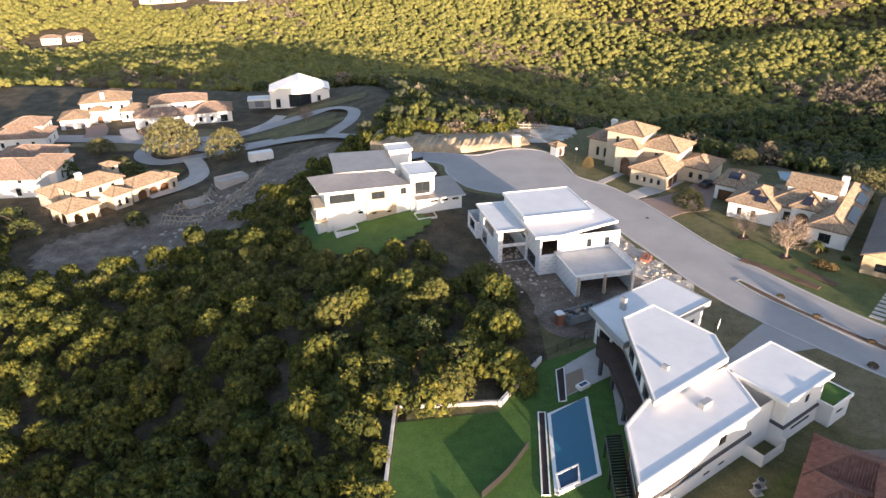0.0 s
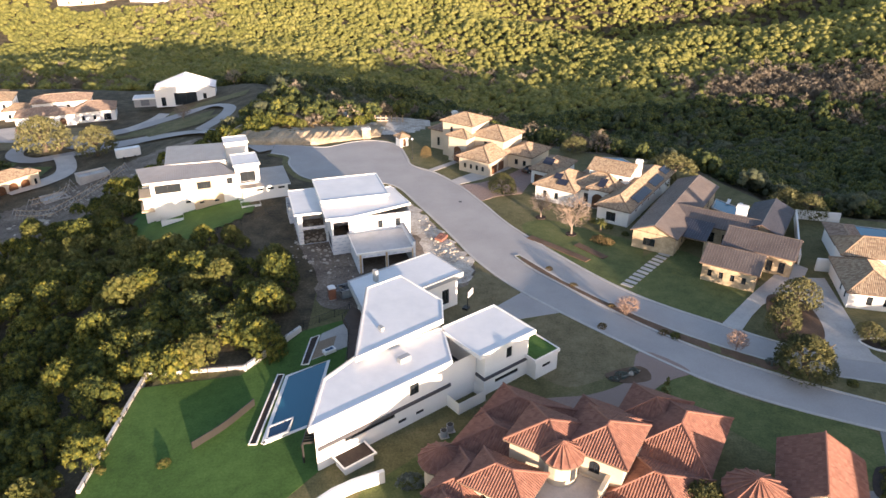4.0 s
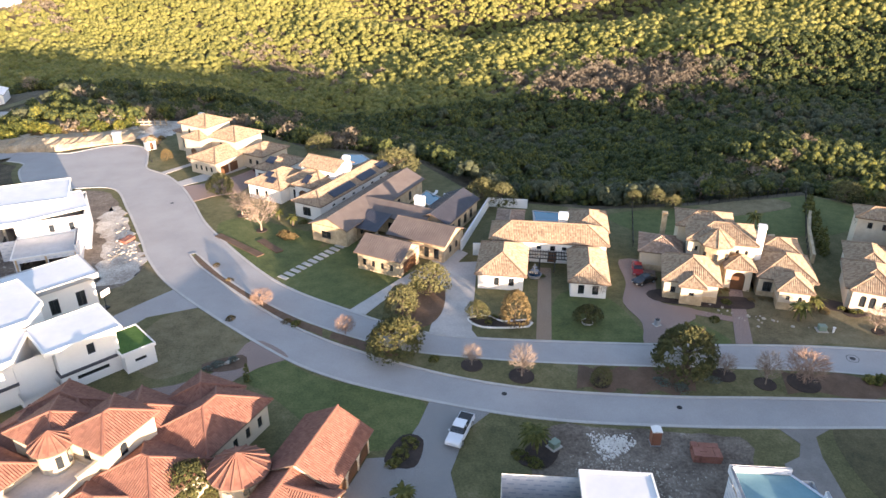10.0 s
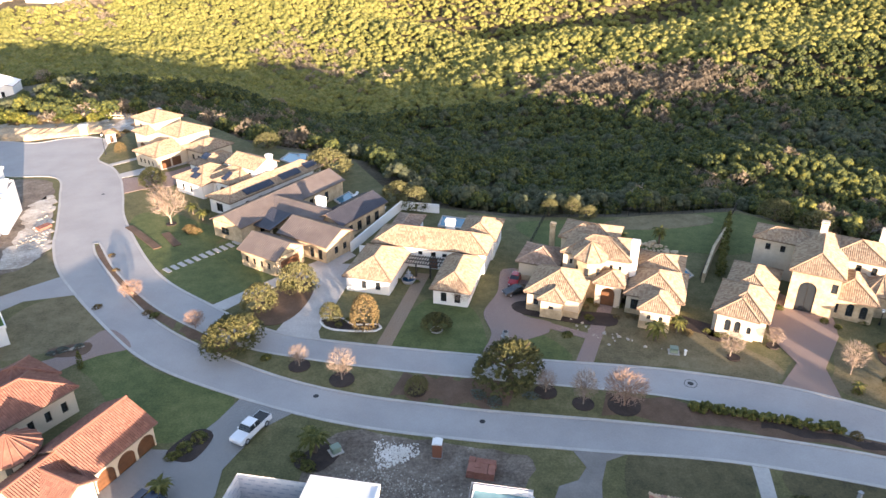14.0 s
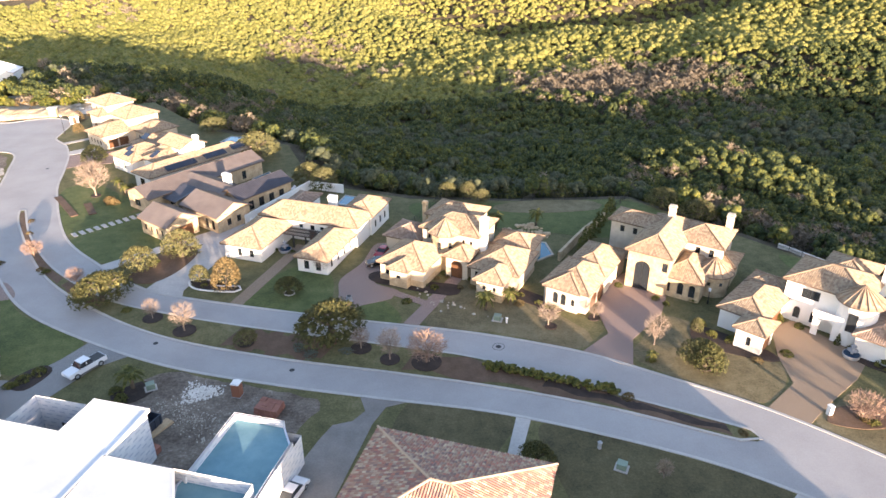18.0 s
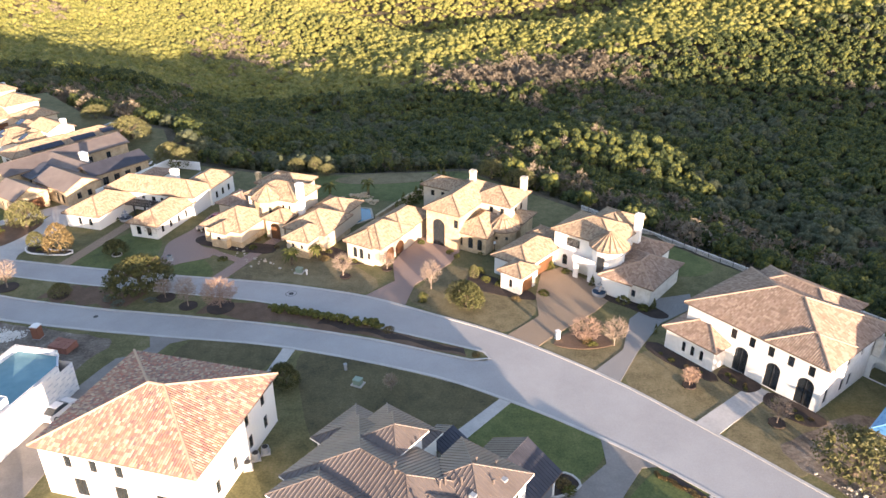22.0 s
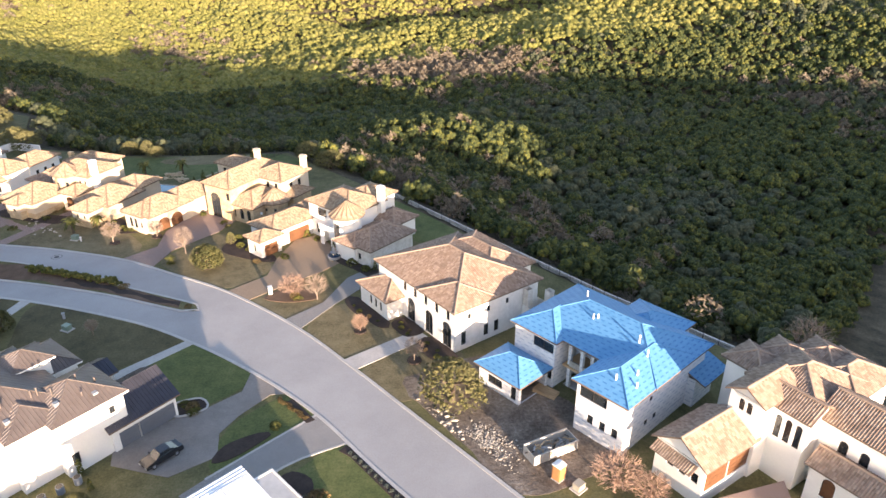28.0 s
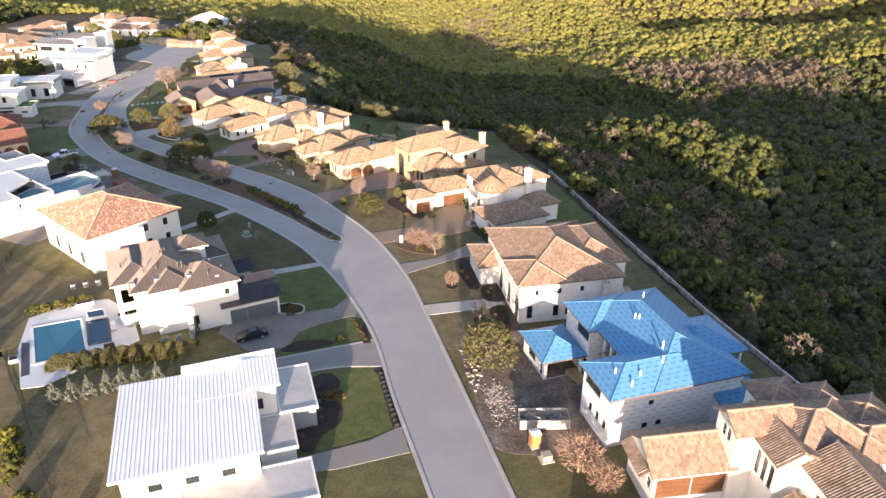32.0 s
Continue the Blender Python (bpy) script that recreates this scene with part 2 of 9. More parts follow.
def lawny(name, stops, bump=0.7):
    """Turf with fine blades, worn patches and broad drifts."""
    def build(n, l, p):
        v = coords(n, l, "world")
        a, b, c = noise_at(n, l, v, 3.2, 5.0, 0.75), noise_at(n, l, v, 0.55, 4.0, 0.65), noise_at(n, l, v, 0.11, 3.0, 0.6)
        m = n.new("ShaderNodeMath")
        m.operation, m.inputs[1].default_value = "MULTIPLY_ADD", 0.42
        l.new(a, m.inputs[0])
        m2 = n.new("ShaderNodeMath")
        m2.operation, m2.inputs[1].default_value = "MULTIPLY", 0.3
        l.new(b, m2.inputs[0])
        l.new(m2.outputs[0], m.inputs[2])
        m3 = n.new("ShaderNodeMath")
        m3.operation, m3.inputs[1].default_value = "MULTIPLY_ADD", 0.28
        l.new(c, m3.inputs[0])
        l.new(m.outputs[0], m3.inputs[2])
        k = len(stops) - 1
        l.new(ramp(n, l, m3.outputs[0], [(0.38 + 0.24 * i / k, q) for i, q in enumerate(stops)]), p.inputs["Base Color"])
        bumped(n, l, p, a, bump, 0.08)
    return mat(name, build, 0.95)


def stony(name, stops, stone, share=0.3):
    """Trampled earth with pale patches and scattered broken stone."""
    def build(n, l, p):
        v = coords(n, l, "world")
        a, b = noise_at(n, l, v, 0.22, 6.0, 0.72), noise_at(n, l, v, 2.4, 4.0, 0.7)
        m = n.new("ShaderNodeMath")
        m.operation, m.inputs[1].default_value = "MULTIPLY_ADD", 0.6
        m2 = n.new("ShaderNodeMath")
        m2.operation, m2.inputs[1].default_value = "MULTIPLY", 0.4
        l.new(b, m2.inputs[0])
        l.new(a, m.inputs[0])
        l.new(m2.outputs[0], m.inputs[2])
        k = len(stops) - 1
        base = ramp(n, l, m.outputs[0], [(0.36 + 0.28 * i / k, q) for i, q in enumerate(stops)])
        t = n.new("ShaderNodeTexVoronoi")
        t.inputs["Scale"].default_value = 3.6
        l.new(v, t.inputs["Vector"])
        w = ramp(n, l, t.outputs["Distance"], [(share * 0.6, (1, 1, 1)), (share, (0, 0, 0))])
        bw = n.new("ShaderNodeRGBToBW")
        l.new(w, bw.inputs[0])
        gate = ramp(n, l, a, [(0.45, (0, 0, 0)), (0.6, (1, 1, 1))])
        bw2 = n.new("ShaderNodeRGBToBW")
        l.new(gate, bw2.inputs[0])
        f = n.new("ShaderNodeMath")
        f.operation = "MULTIPLY"
        l.new(bw.outputs[0], f.inputs[0])
        l.new(bw2.outputs[0], f.inputs[1])
        l.new(blend(n, l, base, stone, f.outputs[0]), p.inputs["Base Color"])
        bumped(n, l, p, b, 0.9, 0.1)
    return mat(name, build, 0.95)


GRASS = lawny("winter_lawn", [(0.06, 0.06, 0.026), (0.1, 0.096, 0.04), (0.145, 0.13, 0.058), (0.195, 0.165, 0.088)])
GRASS_DRY = lawny("dry_lawn", [(0.085, 0.07, 0.038), (0.135, 0.112, 0.058), (0.185, 0.152, 0.082), (0.23, 0.19, 0.115)])
GRASS_BRN = lawny("brown_lawn", [(0.05, 0.044, 0.024), (0.08, 0.07, 0.034), (0.11, 0.094, 0.046), (0.145, 0.12, 0.066)])
GRASS_GRN = lawny("green_lawn", [(0.052, 0.066, 0.022), (0.08, 0.1, 0.032), (0.115, 0.13, 0.044), (0.165, 0.16, 0.066)])
TURF = lawny("artificial_turf", [(0.035, 0.075, 0.016), (0.05, 0.105, 0.02), (0.065, 0.13, 0.026), (0.085, 0.155, 0.036)], 0.4)
MULCH = grainy("dark_mulch", (0.025, 0.02, 0.018), (0.07, 0.05, 0.04), 5.0, 0.6, 0.95, 0.8)
MULCH_BRN = grainy("brown_leaf_mulch", (0.08, 0.05, 0.03), (0.17, 0.11, 0.075), 5.0, 0.4, 0.95, 0.8)
DIRT = stony("bare_earth", [(0.075, 0.057, 0.043), (0.13, 0.102, 0.078), (0.2, 0.162, 0.128), (0.33, 0.28, 0.225)], (0.42, 0.37, 0.31), 0.16)
RUBBLE = stony("white_caliche", [(0.22, 0.18, 0.145), (0.36, 0.31, 0.26), (0.5, 0.45, 0.38), (0.64, 0.59, 0.52)], (0.7, 0.66, 0.6), 0.4)
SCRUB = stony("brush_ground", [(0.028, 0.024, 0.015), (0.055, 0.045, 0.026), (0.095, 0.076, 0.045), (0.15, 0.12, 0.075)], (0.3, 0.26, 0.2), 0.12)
ROCK = grainy("rock", (0.28, 0.24, 0.19), (0.55, 0.5, 0.42), 1.5, 0.5, 0.9, 0.8)
IRON = plain("black_iron", (0.015, 0.015, 0.016), 0.5)
BARK = grainy("bark", (0.06, 0.045, 0.032), (0.16, 0.125, 0.09), 4.0, 0.6, 0.9, 0.6)
TWIG = grainy("pale_twigs", (0.18, 0.13, 0.1), (0.33, 0.26, 0.2), 3.0, 0.6, 0.9, 0.3)
TWIG_RED = grainy("russet_twigs", (0.2, 0.125, 0.09), (0.36, 0.25, 0.185), 3.0, 0.6, 0.9, 0.3)
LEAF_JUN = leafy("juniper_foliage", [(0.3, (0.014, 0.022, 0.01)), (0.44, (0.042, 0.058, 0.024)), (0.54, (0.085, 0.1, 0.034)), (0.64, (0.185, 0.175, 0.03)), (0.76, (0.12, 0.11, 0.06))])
LEAF_NEAR = leafy("near_juniper_foliage", [(0.28, (0.012, 0.02, 0.009)), (0.42, (0.04, 0.055, 0.018)), (0.52, (0.1, 0.11, 0.025)), (0.62, (0.21, 0.192, 0.032)), (0.76, (0.19, 0.15, 0.06))], grain=0.4)
# Brighter leaf colour: low sun and haze on the hillside are painted in.
LEAF_HILL_LIT = leafy("sunlit_hill_foliage", [(0.3, (0.075, 0.085, 0.027)), (0.5, (0.175, 0.175, 0.046)), (0.68, (0.27, 0.248, 0.085))], patch=0.05)
LEAF_OAK = leafy("live_oak_foliage", [(0.33, (0.035, 0.04, 0.018)), (0.5, (0.085, 0.088, 0.034)), (0.66, (0.17, 0.155, 0.06))], grain=0.3)
LEAF_GOLD = leafy("golden_foliage", [(0.33, (0.1, 0.075, 0.032)), (0.5, (0.175, 0.125, 0.055)), (0.66, (0.26, 0.19, 0.09))], grain=0.3)
LEAF_GRN = leafy("green_shrub_foliage", [(0.33, (0.04, 0.05, 0.014)), (0.5, (0.095, 0.1, 0.028)), (0.66, (0.19, 0.17, 0.05))], grain=0.3)
LEAF_BLUE = leafy("blue_green_foliage", [(0.25, (0.075, 0.09, 0.075)), (0.5, (0.13, 0.15, 0.125)), (0.8, (0.21, 0.23, 0.19))], grain=0.3)
LEAF_PALE = leafy("pale_oak_foliage", [(0.3, (0.075, 0.078, 0.034)), (0.5, (0.135, 0.13, 0.054)), (0.68, (0.19, 0.176, 0.085))], grain=0.3)
LEAF_GREY = leafy("grey_oak_foliage", [(0.33, (0.045, 0.056, 0.034)), (0.5, (0.08, 0.09, 0.05)), (0.66, (0.13, 0.132, 0.075))])
LEAF_BARE = leafy("bare_crowns", [(0.3, (0.12, 0.095, 0.065)), (0.5, (0.2, 0.165, 0.12)), (0.7, (0.28, 0.235, 0.18))])


def pavers(name, a, b, size=0.35):
    """Small paving stones in courses, with darker joints."""
    def build(n, l, p):
        v = coords(n, l, "world")
        t = n.new("ShaderNodeTexBrick")
        t.inputs["Scale"].default_value = 1.0 / size
        t.inputs["Mortar Size"].default_value = 0.04
        t.inputs["Color1"].default_value, t.inputs["Color2"].default_value = (*a, 1), (*b, 1)
        t.inputs["Mortar"].default_value = (*(c * 0.45 for c in a), 1)
        l.new(v, t.inputs["Vector"])
        stain = noise_at(n, l, v, 0.25, 4.0)
        l.new(blend(n, l, t.outputs["Color"], tuple(c * 0.7 for c in a), stain), p.inputs["Base Color"])
        bumped(n, l, p, t.outputs["Fac"], 0.3, -0.02)
    return mat(name, build, 0.85)


PAVE_PINK = pavers("pink_pavers", (0.345, 0.25, 0.21), (0.415, 0.315, 0.27))
PAVE_GREY = pavers("grey_pavers", (0.31, 0.295, 0.28), (0.4, 0.38, 0.355))
PAVE_TAN = pavers("tan_pavers", (0.34, 0.25, 0.17), (0.42, 0.32, 0.23))


# ---- mesh helpers ----
class Geo:
    """Collects faces with a material slot and, where given, a place on the surface in metres."""

    def __init__(self):
        self.v, self.f, self.m, self.uv = [], [], [], []
        self.ribs = None

    def face(self, pts, m=0, uv=None):
        i = len(self.v)
        self.v += [tuple(p) for p in pts]
        self.f.append(tuple(range(i, i + len(pts))))
        self.m.append(m)
        self.uv.append(uv or [(0.0, 0.0)] * len(pts))

    def box(self, x0, x1, y0, y1, z0, z1, m=0, bottom=True):
        a = [(x0, y0), (x1, y0), (x1, y1), (x0, y1)]
        self.prism(a, z0, z1, m, bottom)

    def prism(self, ring, z0, z1, m=0, bottom=True, top=True):
        k = len(ring)
        for i in range(k):
            (ax, ay), (bx, by) = ring[i], ring[(i + 1) % k]
            d = math.hypot(bx - ax, by - ay)
            self.face([(ax, ay, z0), (bx, by, z0), (bx, by, z1), (ax, ay, z1)], m, [(0, z0), (d, z0), (d, z1), (0, z1)])
        if top:
            self.face([(x, y, z1) for x, y in ring], m, [(x, y) for x, y in ring])
        if bottom:
            self.face([(x, y, z0) for x, y in reversed(ring)], m)

    def bar(self, a, b, w, m=0, sides=4, w2=None):
        """A straight bar from a to b."""
        a, b = Vector(a), Vector(b)
        d = (b - a)
        if d.length < 1e-5:
            return
        u = d.orthogonal().normalized()
        t = d.normalized().cross(u)
        w2 = w if w2 is None else w2
        ra = [a + w * (u * math.cos(2 * math.pi * (i + 0.5) / sides) + t * math.sin(2 * math.pi * (i + 0.5) / sides)) for i in range(sides)]
        rb = [b + w2 * (u * math.cos(2 * math.pi * (i + 0.5) / sides) + t * math.sin(2 * math.pi * (i + 0.5) / sides)) for i in range(sides)]
        for i in range(sides):
            j = (i + 1) % sides
            self.face([ra[i], ra[j], rb[j], rb[i]], m)
        self.face(list(reversed(ra)), m)
        self.face(rb, m)

    def disc(self, x, y, r, z0, z1, m=0, sides=16):
        self.prism([(x + r * math.cos(2 * math.pi * i / sides), y + r * math.sin(2 * math.pi * i / sides)) for i in range(sides)], z0, z1, m)

    def mesh(self, name, mats, smooth=False):
        me = bpy.data.meshes.new(name)
        me.from_pydata(self.v, [], self.f)
        for m in mats if isinstance(mats, (list, tuple)) else [mats]:
            me.materials.append(m)
        me.polygons.foreach_set("material_index", self.m)
        flat = np.array([c for uv in self.uv for p in uv for c in p], np.float32)
        me.uv_layers.new(name="UVMap").data.foreach_set("uv", flat)
        if smooth:
            me.polygons.foreach_set("use_smooth", [True] * len(self.f))
        me.update()
        return me


def part(name, geo, mats, parent, label=""):
    ob = new(name, geo.mesh(name, mats) if isinstance(geo, Geo) else geo)
    ob.parent = parent
    return tagged(ob, label) if label else ob


def thing(name, x, y, z=0.0, turn=0.0, label="", category="", group="", kind=""):
    ob = new(name)
    ob.matrix_world = pose(x, y, z, 0, 0, turn)
    ob.empty_display_size = 0.3
    return tagged(ob, label, category, group, kind)


def curve_through(pts, closed=True, step=1.5):
    """A smooth line through a few points."""
    out, k = [], len(pts)
    P = [Vector((*p, 0)) for p in pts]
    for i in range(k if closed else k - 1):
        a, b = P[i], P[(i + 1) % k]
        p0 = P[i - 1] if closed or i > 0 else a * 2 - b
        p3 = P[(i + 2) % k] if closed or i + 2 < k else b * 2 - a
        m = max(1, int((b - a).length / step))
        for j in range(m):
            t = j / m
            q = 0.5 * (2 * a + (b - p0) * t + (2 * p0 - 5 * a + 4 * b - p3) * t * t + (3 * a - p0 - 3 * b + p3) * t ** 3)
            out.append((q.x, q.y))
    if not closed:
        out.append(tuple(P[-1])[:2])
    return out


def area_sign(r):
    return sum(r[i][0] * r[(i + 1) % len(r)][1] - r[(i + 1) % len(r)][0] * r[i][1] for i in range(len(r)))


def sheet(name, ring, z, thick, material, label, smooth=True, category="ground", kind="structure", step=1.5):
    """A thin slab with its top at z over the ground."""
    r = curve_through(ring, True, step) if smooth else list(ring)
    if area_sign(r) < 0:
        r.reverse()
    bm = bmesh.new()
    top = [bm.verts.new((x, y, z)) for x, y in r]
    low = [bm.verts.new((x, y, z - thick)) for x, y in r]
    for i in range(len(r)):
        j = (i + 1) % len(r)
        bm.faces.new((low[i], low[j], top[j], top[i]))
    f = bm.faces.new(top)
    bmesh.ops.triangulate(bm, faces=[f])
    me = bpy.data.meshes.new(name)
    bm.to_mesh(me)
    bm.free()
    me.materials.append(material)
    ob = new(name, me)
    return tagged(ob, label, category, kind=kind)


def strip(name, line, w, z, thick, material, parent=None, label="", category="", kind="", smooth=True, closed=False, step=1.5):
    """A band of width w along a line."""
    r = curve_through(line, closed, step) if smooth else list(line)
    k = len(r)
    g = Geo()
    side = []
    for i in range(k):
        a = r[i - 1] if (closed or i > 0) else r[i]
        b = r[(i + 1) % k] if (closed or i < k - 1) else r[i]
        d = Vector((b[0] - a[0], b[1] - a[1]))
        d = d.normalized() if d.length > 1e-6 else Vector((1, 0))
        nx, ny = -d.y * w / 2, d.x * w / 2
        side.append(((r[i][0] + nx, r[i][1] + ny), (r[i][0] - nx, r[i][1] - ny)))
    for i in range(k if closed else k - 1):
        (a, b), (c, d) = side[i], side[(i + 1) % k]
        g.face([(*b, z), (*d, z), (*c, z), (*a, z)])
        g.face([(*a, z - thick), (*a, z), (*c, z), (*c, z - thick)])
        g.face([(*d, z - thick), (*d, z), (*b, z), (*b, z - thick)])
    if not closed:
        for (a, b) in (side[0], side[-1]):
            g.face([(*a, z - thick), (*b, z - thick), (*b, z), (*a, z)])
    ob = new(name, g.mesh(name, material))
    if parent:
        ob.parent = parent
    return tagged(ob, label, category, kind=kind)


# ---- house kit ----
def side_frame(side, x0, x1, y0, y1):
    """Start, along and inward directions of a wall side, seen from outside from left to right."""
    return {"S": ((x0, y0), (1, 0), (0, 1), x1 - x0), "E": ((x1, y0), (0, 1), (-1, 0), y1 - y0),
            "N": ((x1, y1), (-1, 0), (0, -1), x1 - x0), "W": ((x0, y1), (0, -1), (1, 0), y1 - y0)}[side]


def row(side, n, u0, u1, z, w, h, style="win"):
    """n openings evenly between u0 and u1 (of 1) along a side."""
    return [(side, u0 + (u1 - u0) * (i + 0.5) / n, z, w, h, style) for i in range(n)]


def ring_walls(h, ring, z0, z1, material, openings=(), other=None, deep=0.18):
    """Walls along any counter-clockwise ring; openings name the edge by its number, other: edges of another material."""
    frames = []
    for i, (a, b) in enumerate(zip(ring, ring[1:] + ring[:1])):
        d = math.dist(a, b)
        ux, uy = (b[0] - a[0]) / d, (b[1] - a[1]) / d
        frames.append((i, (a, (ux, uy), (-uy, ux), d)))
    return wall_set(h, frames, z0, z1, [material] + [m for m in (other or {}).values()], openings, deep, {k: i + 1 for i, k in enumerate(other or {})})


def walls(h, x0, x1, y0, y1, z0, z1, material, openings=(), deep=0.18, base=None):
    """Four walls with real openings; each opening gets its frame, pane or door."""
    ob = wall_set(h, [(q, side_frame(q, x0, x1, y0, y1)) for q in "SENW"], z0, z1, material, openings, deep, {})
    if base:
        b = Geo()
        b.box(x0 - 0.06, x1 + 0.06, y0 - 0.06, y1 + 0.06, z0, z0 + base[0])
        part("stone_base", b, base[1], h)
    return ob


def wall_set(h, frames, z0, z1, material, openings, deep, slots):
    g = Geo()
    for side, ((sx, sy), (ax, ay), (ix, iy), length) in frames:
        slot = slots.get(side, 0)
        ops = []
        for o in openings:
            if o[0] == side:
                w = min(o[3], length * 0.9)
                c = o[1] * length if o[1] <= 1 else o[1]
                c = min(max(c, w / 2 + 0.1), length - w / 2 - 0.1)
                zb = max(z0 + 0.02, min(o[2], z1 - 0.5))
                ops.append((c - w / 2, c + w / 2, zb, min(zb + o[4], z1 - 0.12), o[5]))
        us = sorted({0.0, length, *[v for o in ops for v in o[:2]]})
        zs = sorted({z0, z1, *[v for o in ops for v in o[2:4]]})
        at = lambda u, z, d=0.0: (sx + ax * u + ix * d, sy + ay * u + iy * d, z)
        for i in range(len(us) - 1):
            for j in range(len(zs) - 1):
                uc, zc = (us[i] + us[i + 1]) / 2, (zs[j] + zs[j + 1]) / 2
                if any(o[0] < uc < o[1] and o[2] < zc < o[3] for o in ops):
                    continue
                g.face([at(us[i], zs[j]), at(us[i + 1], zs[j]), at(us[i + 1], zs[j + 1]), at(us[i], zs[j + 1])], slot)
        for a, b, lo, hi, style in ops:
            for p, q in (((a, lo), (a, hi)), ((b, hi), (b, lo)), ((a, hi), (b, hi)), ((b, lo), (a, lo))):
                g.face([at(*p), at(*q), at(*q, deep), at(*p, deep)])
            r = (b - a) / 2
            if "arch" in style:
                k = 8
                for s in (-1, 1):
                    ring = [at((a + b) / 2 + s * r, hi)]
                    ring += [at((a + b) / 2 + s * r * math.cos(t * math.pi / 2 / k), hi - r + r * math.sin(t * math.pi / 2 / k)) for t in range(k + 1)]
                    for t in range(1, len(ring) - 1):
                        g.face([ring[0], ring[t], ring[t + 1]] if s > 0 else [ring[0], ring[t + 1], ring[t]])
            if "void" in style:
                continue
            kind = "garage_door" if "garage" in style else "door" if "door" in style else "window"
            fr, pane = Geo(), Geo()
            t = 0.07
            def slab(gg, u0, u1, v0, v1, d0, d1):
                lo4 = [at(u0, v0, d0), at(u1, v0, d0), at(u1, v1, d0), at(u0, v1, d0)]
                hi4 = [at(u0, v0, d1), at(u1, v0, d1), at(u1, v1, d1), at(u0, v1, d1)]
                gg.face(lo4)
                gg.face(list(reversed(hi4)))
                for q in range(4):
                    gg.face([lo4[q], hi4[q], hi4[(q + 1) % 4], lo4[(q + 1) % 4]])
            if kind == "garage_door":
                n = 4
                for q in range(n):
                    slab(fr, a, b, lo + (hi - lo) * q / n + 0.01, lo + (hi - lo) * (q + 1) / n - 0.015, deep - 0.06, deep)
                part("garage_door", fr, WOOD if "wood" in style else GDOOR, h)
            else:
                for u0, u1, v0, v1 in ((a, a + t, lo, hi), (b - t, b, lo, hi), (a + t, b - t, lo, lo + t), (a + t, b - t, hi - t, hi)):
                    slab(fr, u0, u1, v0, v1, deep - 0.08, deep)
                if b - a > 1.1 and kind == "window":
                    slab(fr, (a + b) / 2 - 0.03, (a + b) / 2 + 0.03, lo + t, hi - t, deep - 0.07, deep)
                slab(pane, a + t, b - t, lo + t, hi - t, deep - 0.03, deep - 0.02)
                w = part(kind, fr, FRAME, h)
                part("pane" if kind == "window" else "leaf", pane, GLASS if kind == "window" else WOOD, w)
    return part("wall", g, material, h)


RIB = {"tile": (0.3, 0.11, 0.075), "metal": (0.45, 0.025, 0.06), "none": (0, 0, 0)}


def ribbed(g, o, u, v, width, top, style):
    """Ribs up a roof slope: o its eave corner, u along the eave, v up the slope, top(s) the slope's length at s."""
    gap, half, high = RIB[style]
    if not gap:
        return
    n = u.cross(v).normalized()
    for i in range(int(width / gap)):
        s = (i + 0.5) * gap
        t = top(s)
        if t < 0.25:
            continue
        ta, tb = top(max(0, s - half)), top(min(width, s + half))
        a0, a1 = o + u * (s - half), o + u * (s - half) + v * ta
        b0, b1 = o + u * s + n * high - v * 0.05, o + u * s + v * t + n * high
        c0, c1 = o + u * (s + half), o + u * (s + half) + v * tb
        g.face([a0, b0, b1, a1], 0, [(s - half, 0), (s, 0), (s, t), (s - half, ta)])
        g.face([b0, c0, c1, b1], 0, [(s, 0), (s + half, 0), (s + half, tb), (s, t)])
        g.face([a0, c0, b0], 0, [(s, 0)] * 3)


def slope(g, pts, style):
    """One roof face from its eave's two ends (left to right seen from outside) and then the rest, counter-clockwise."""
    P = [Vector(p) for p in pts]
    o, u = P[0], (P[1] - P[0])
    width = u.length
    u.normalize()
    n = u.cross(P[2] - P[0]).normalized()
    v = n.cross(u)
    loc = [((p - o).dot(u), (p - o).dot(v)) for p in P]
    g.face(P, 0, loc)

    def top(s):
        best = 0.0
        k = len(loc)
        for i in range(1, k):
            (a, b), (c, d) = loc[i], loc[(i + 1) % k]
            if min(a, c) <= s <= max(a, c) and abs(c - a) > 1e-6:
                best = max(best, b + (d - b) * (s - a) / (c - a))
        return best
    if g.ribs is None:
        g.ribs = Geo()
    ribbed(g.ribs, o, u, v, width, top, style)


def roof_part(g, mats, h, style):
    roof = part("roof", g, mats, h)
    if g.ribs and g.ribs.f:
        nm = "seam" if style == "metal" else "tile_course"
        tagged(part(nm, g.ribs, mats[0], roof), kind="stuff")
    return roof


def caps(h, lines, material, style):
    r = 0.15 if style == "tile" else 0.06
    for a, b in lines:
        g = Geo()
        a, b = Vector(a) + Vector((0, 0, 0.04)), Vector(b) + Vector((0, 0, 0.04))
        g.bar(a, b, r, 0, 6)
        part("ridge_cap", g, material, h)


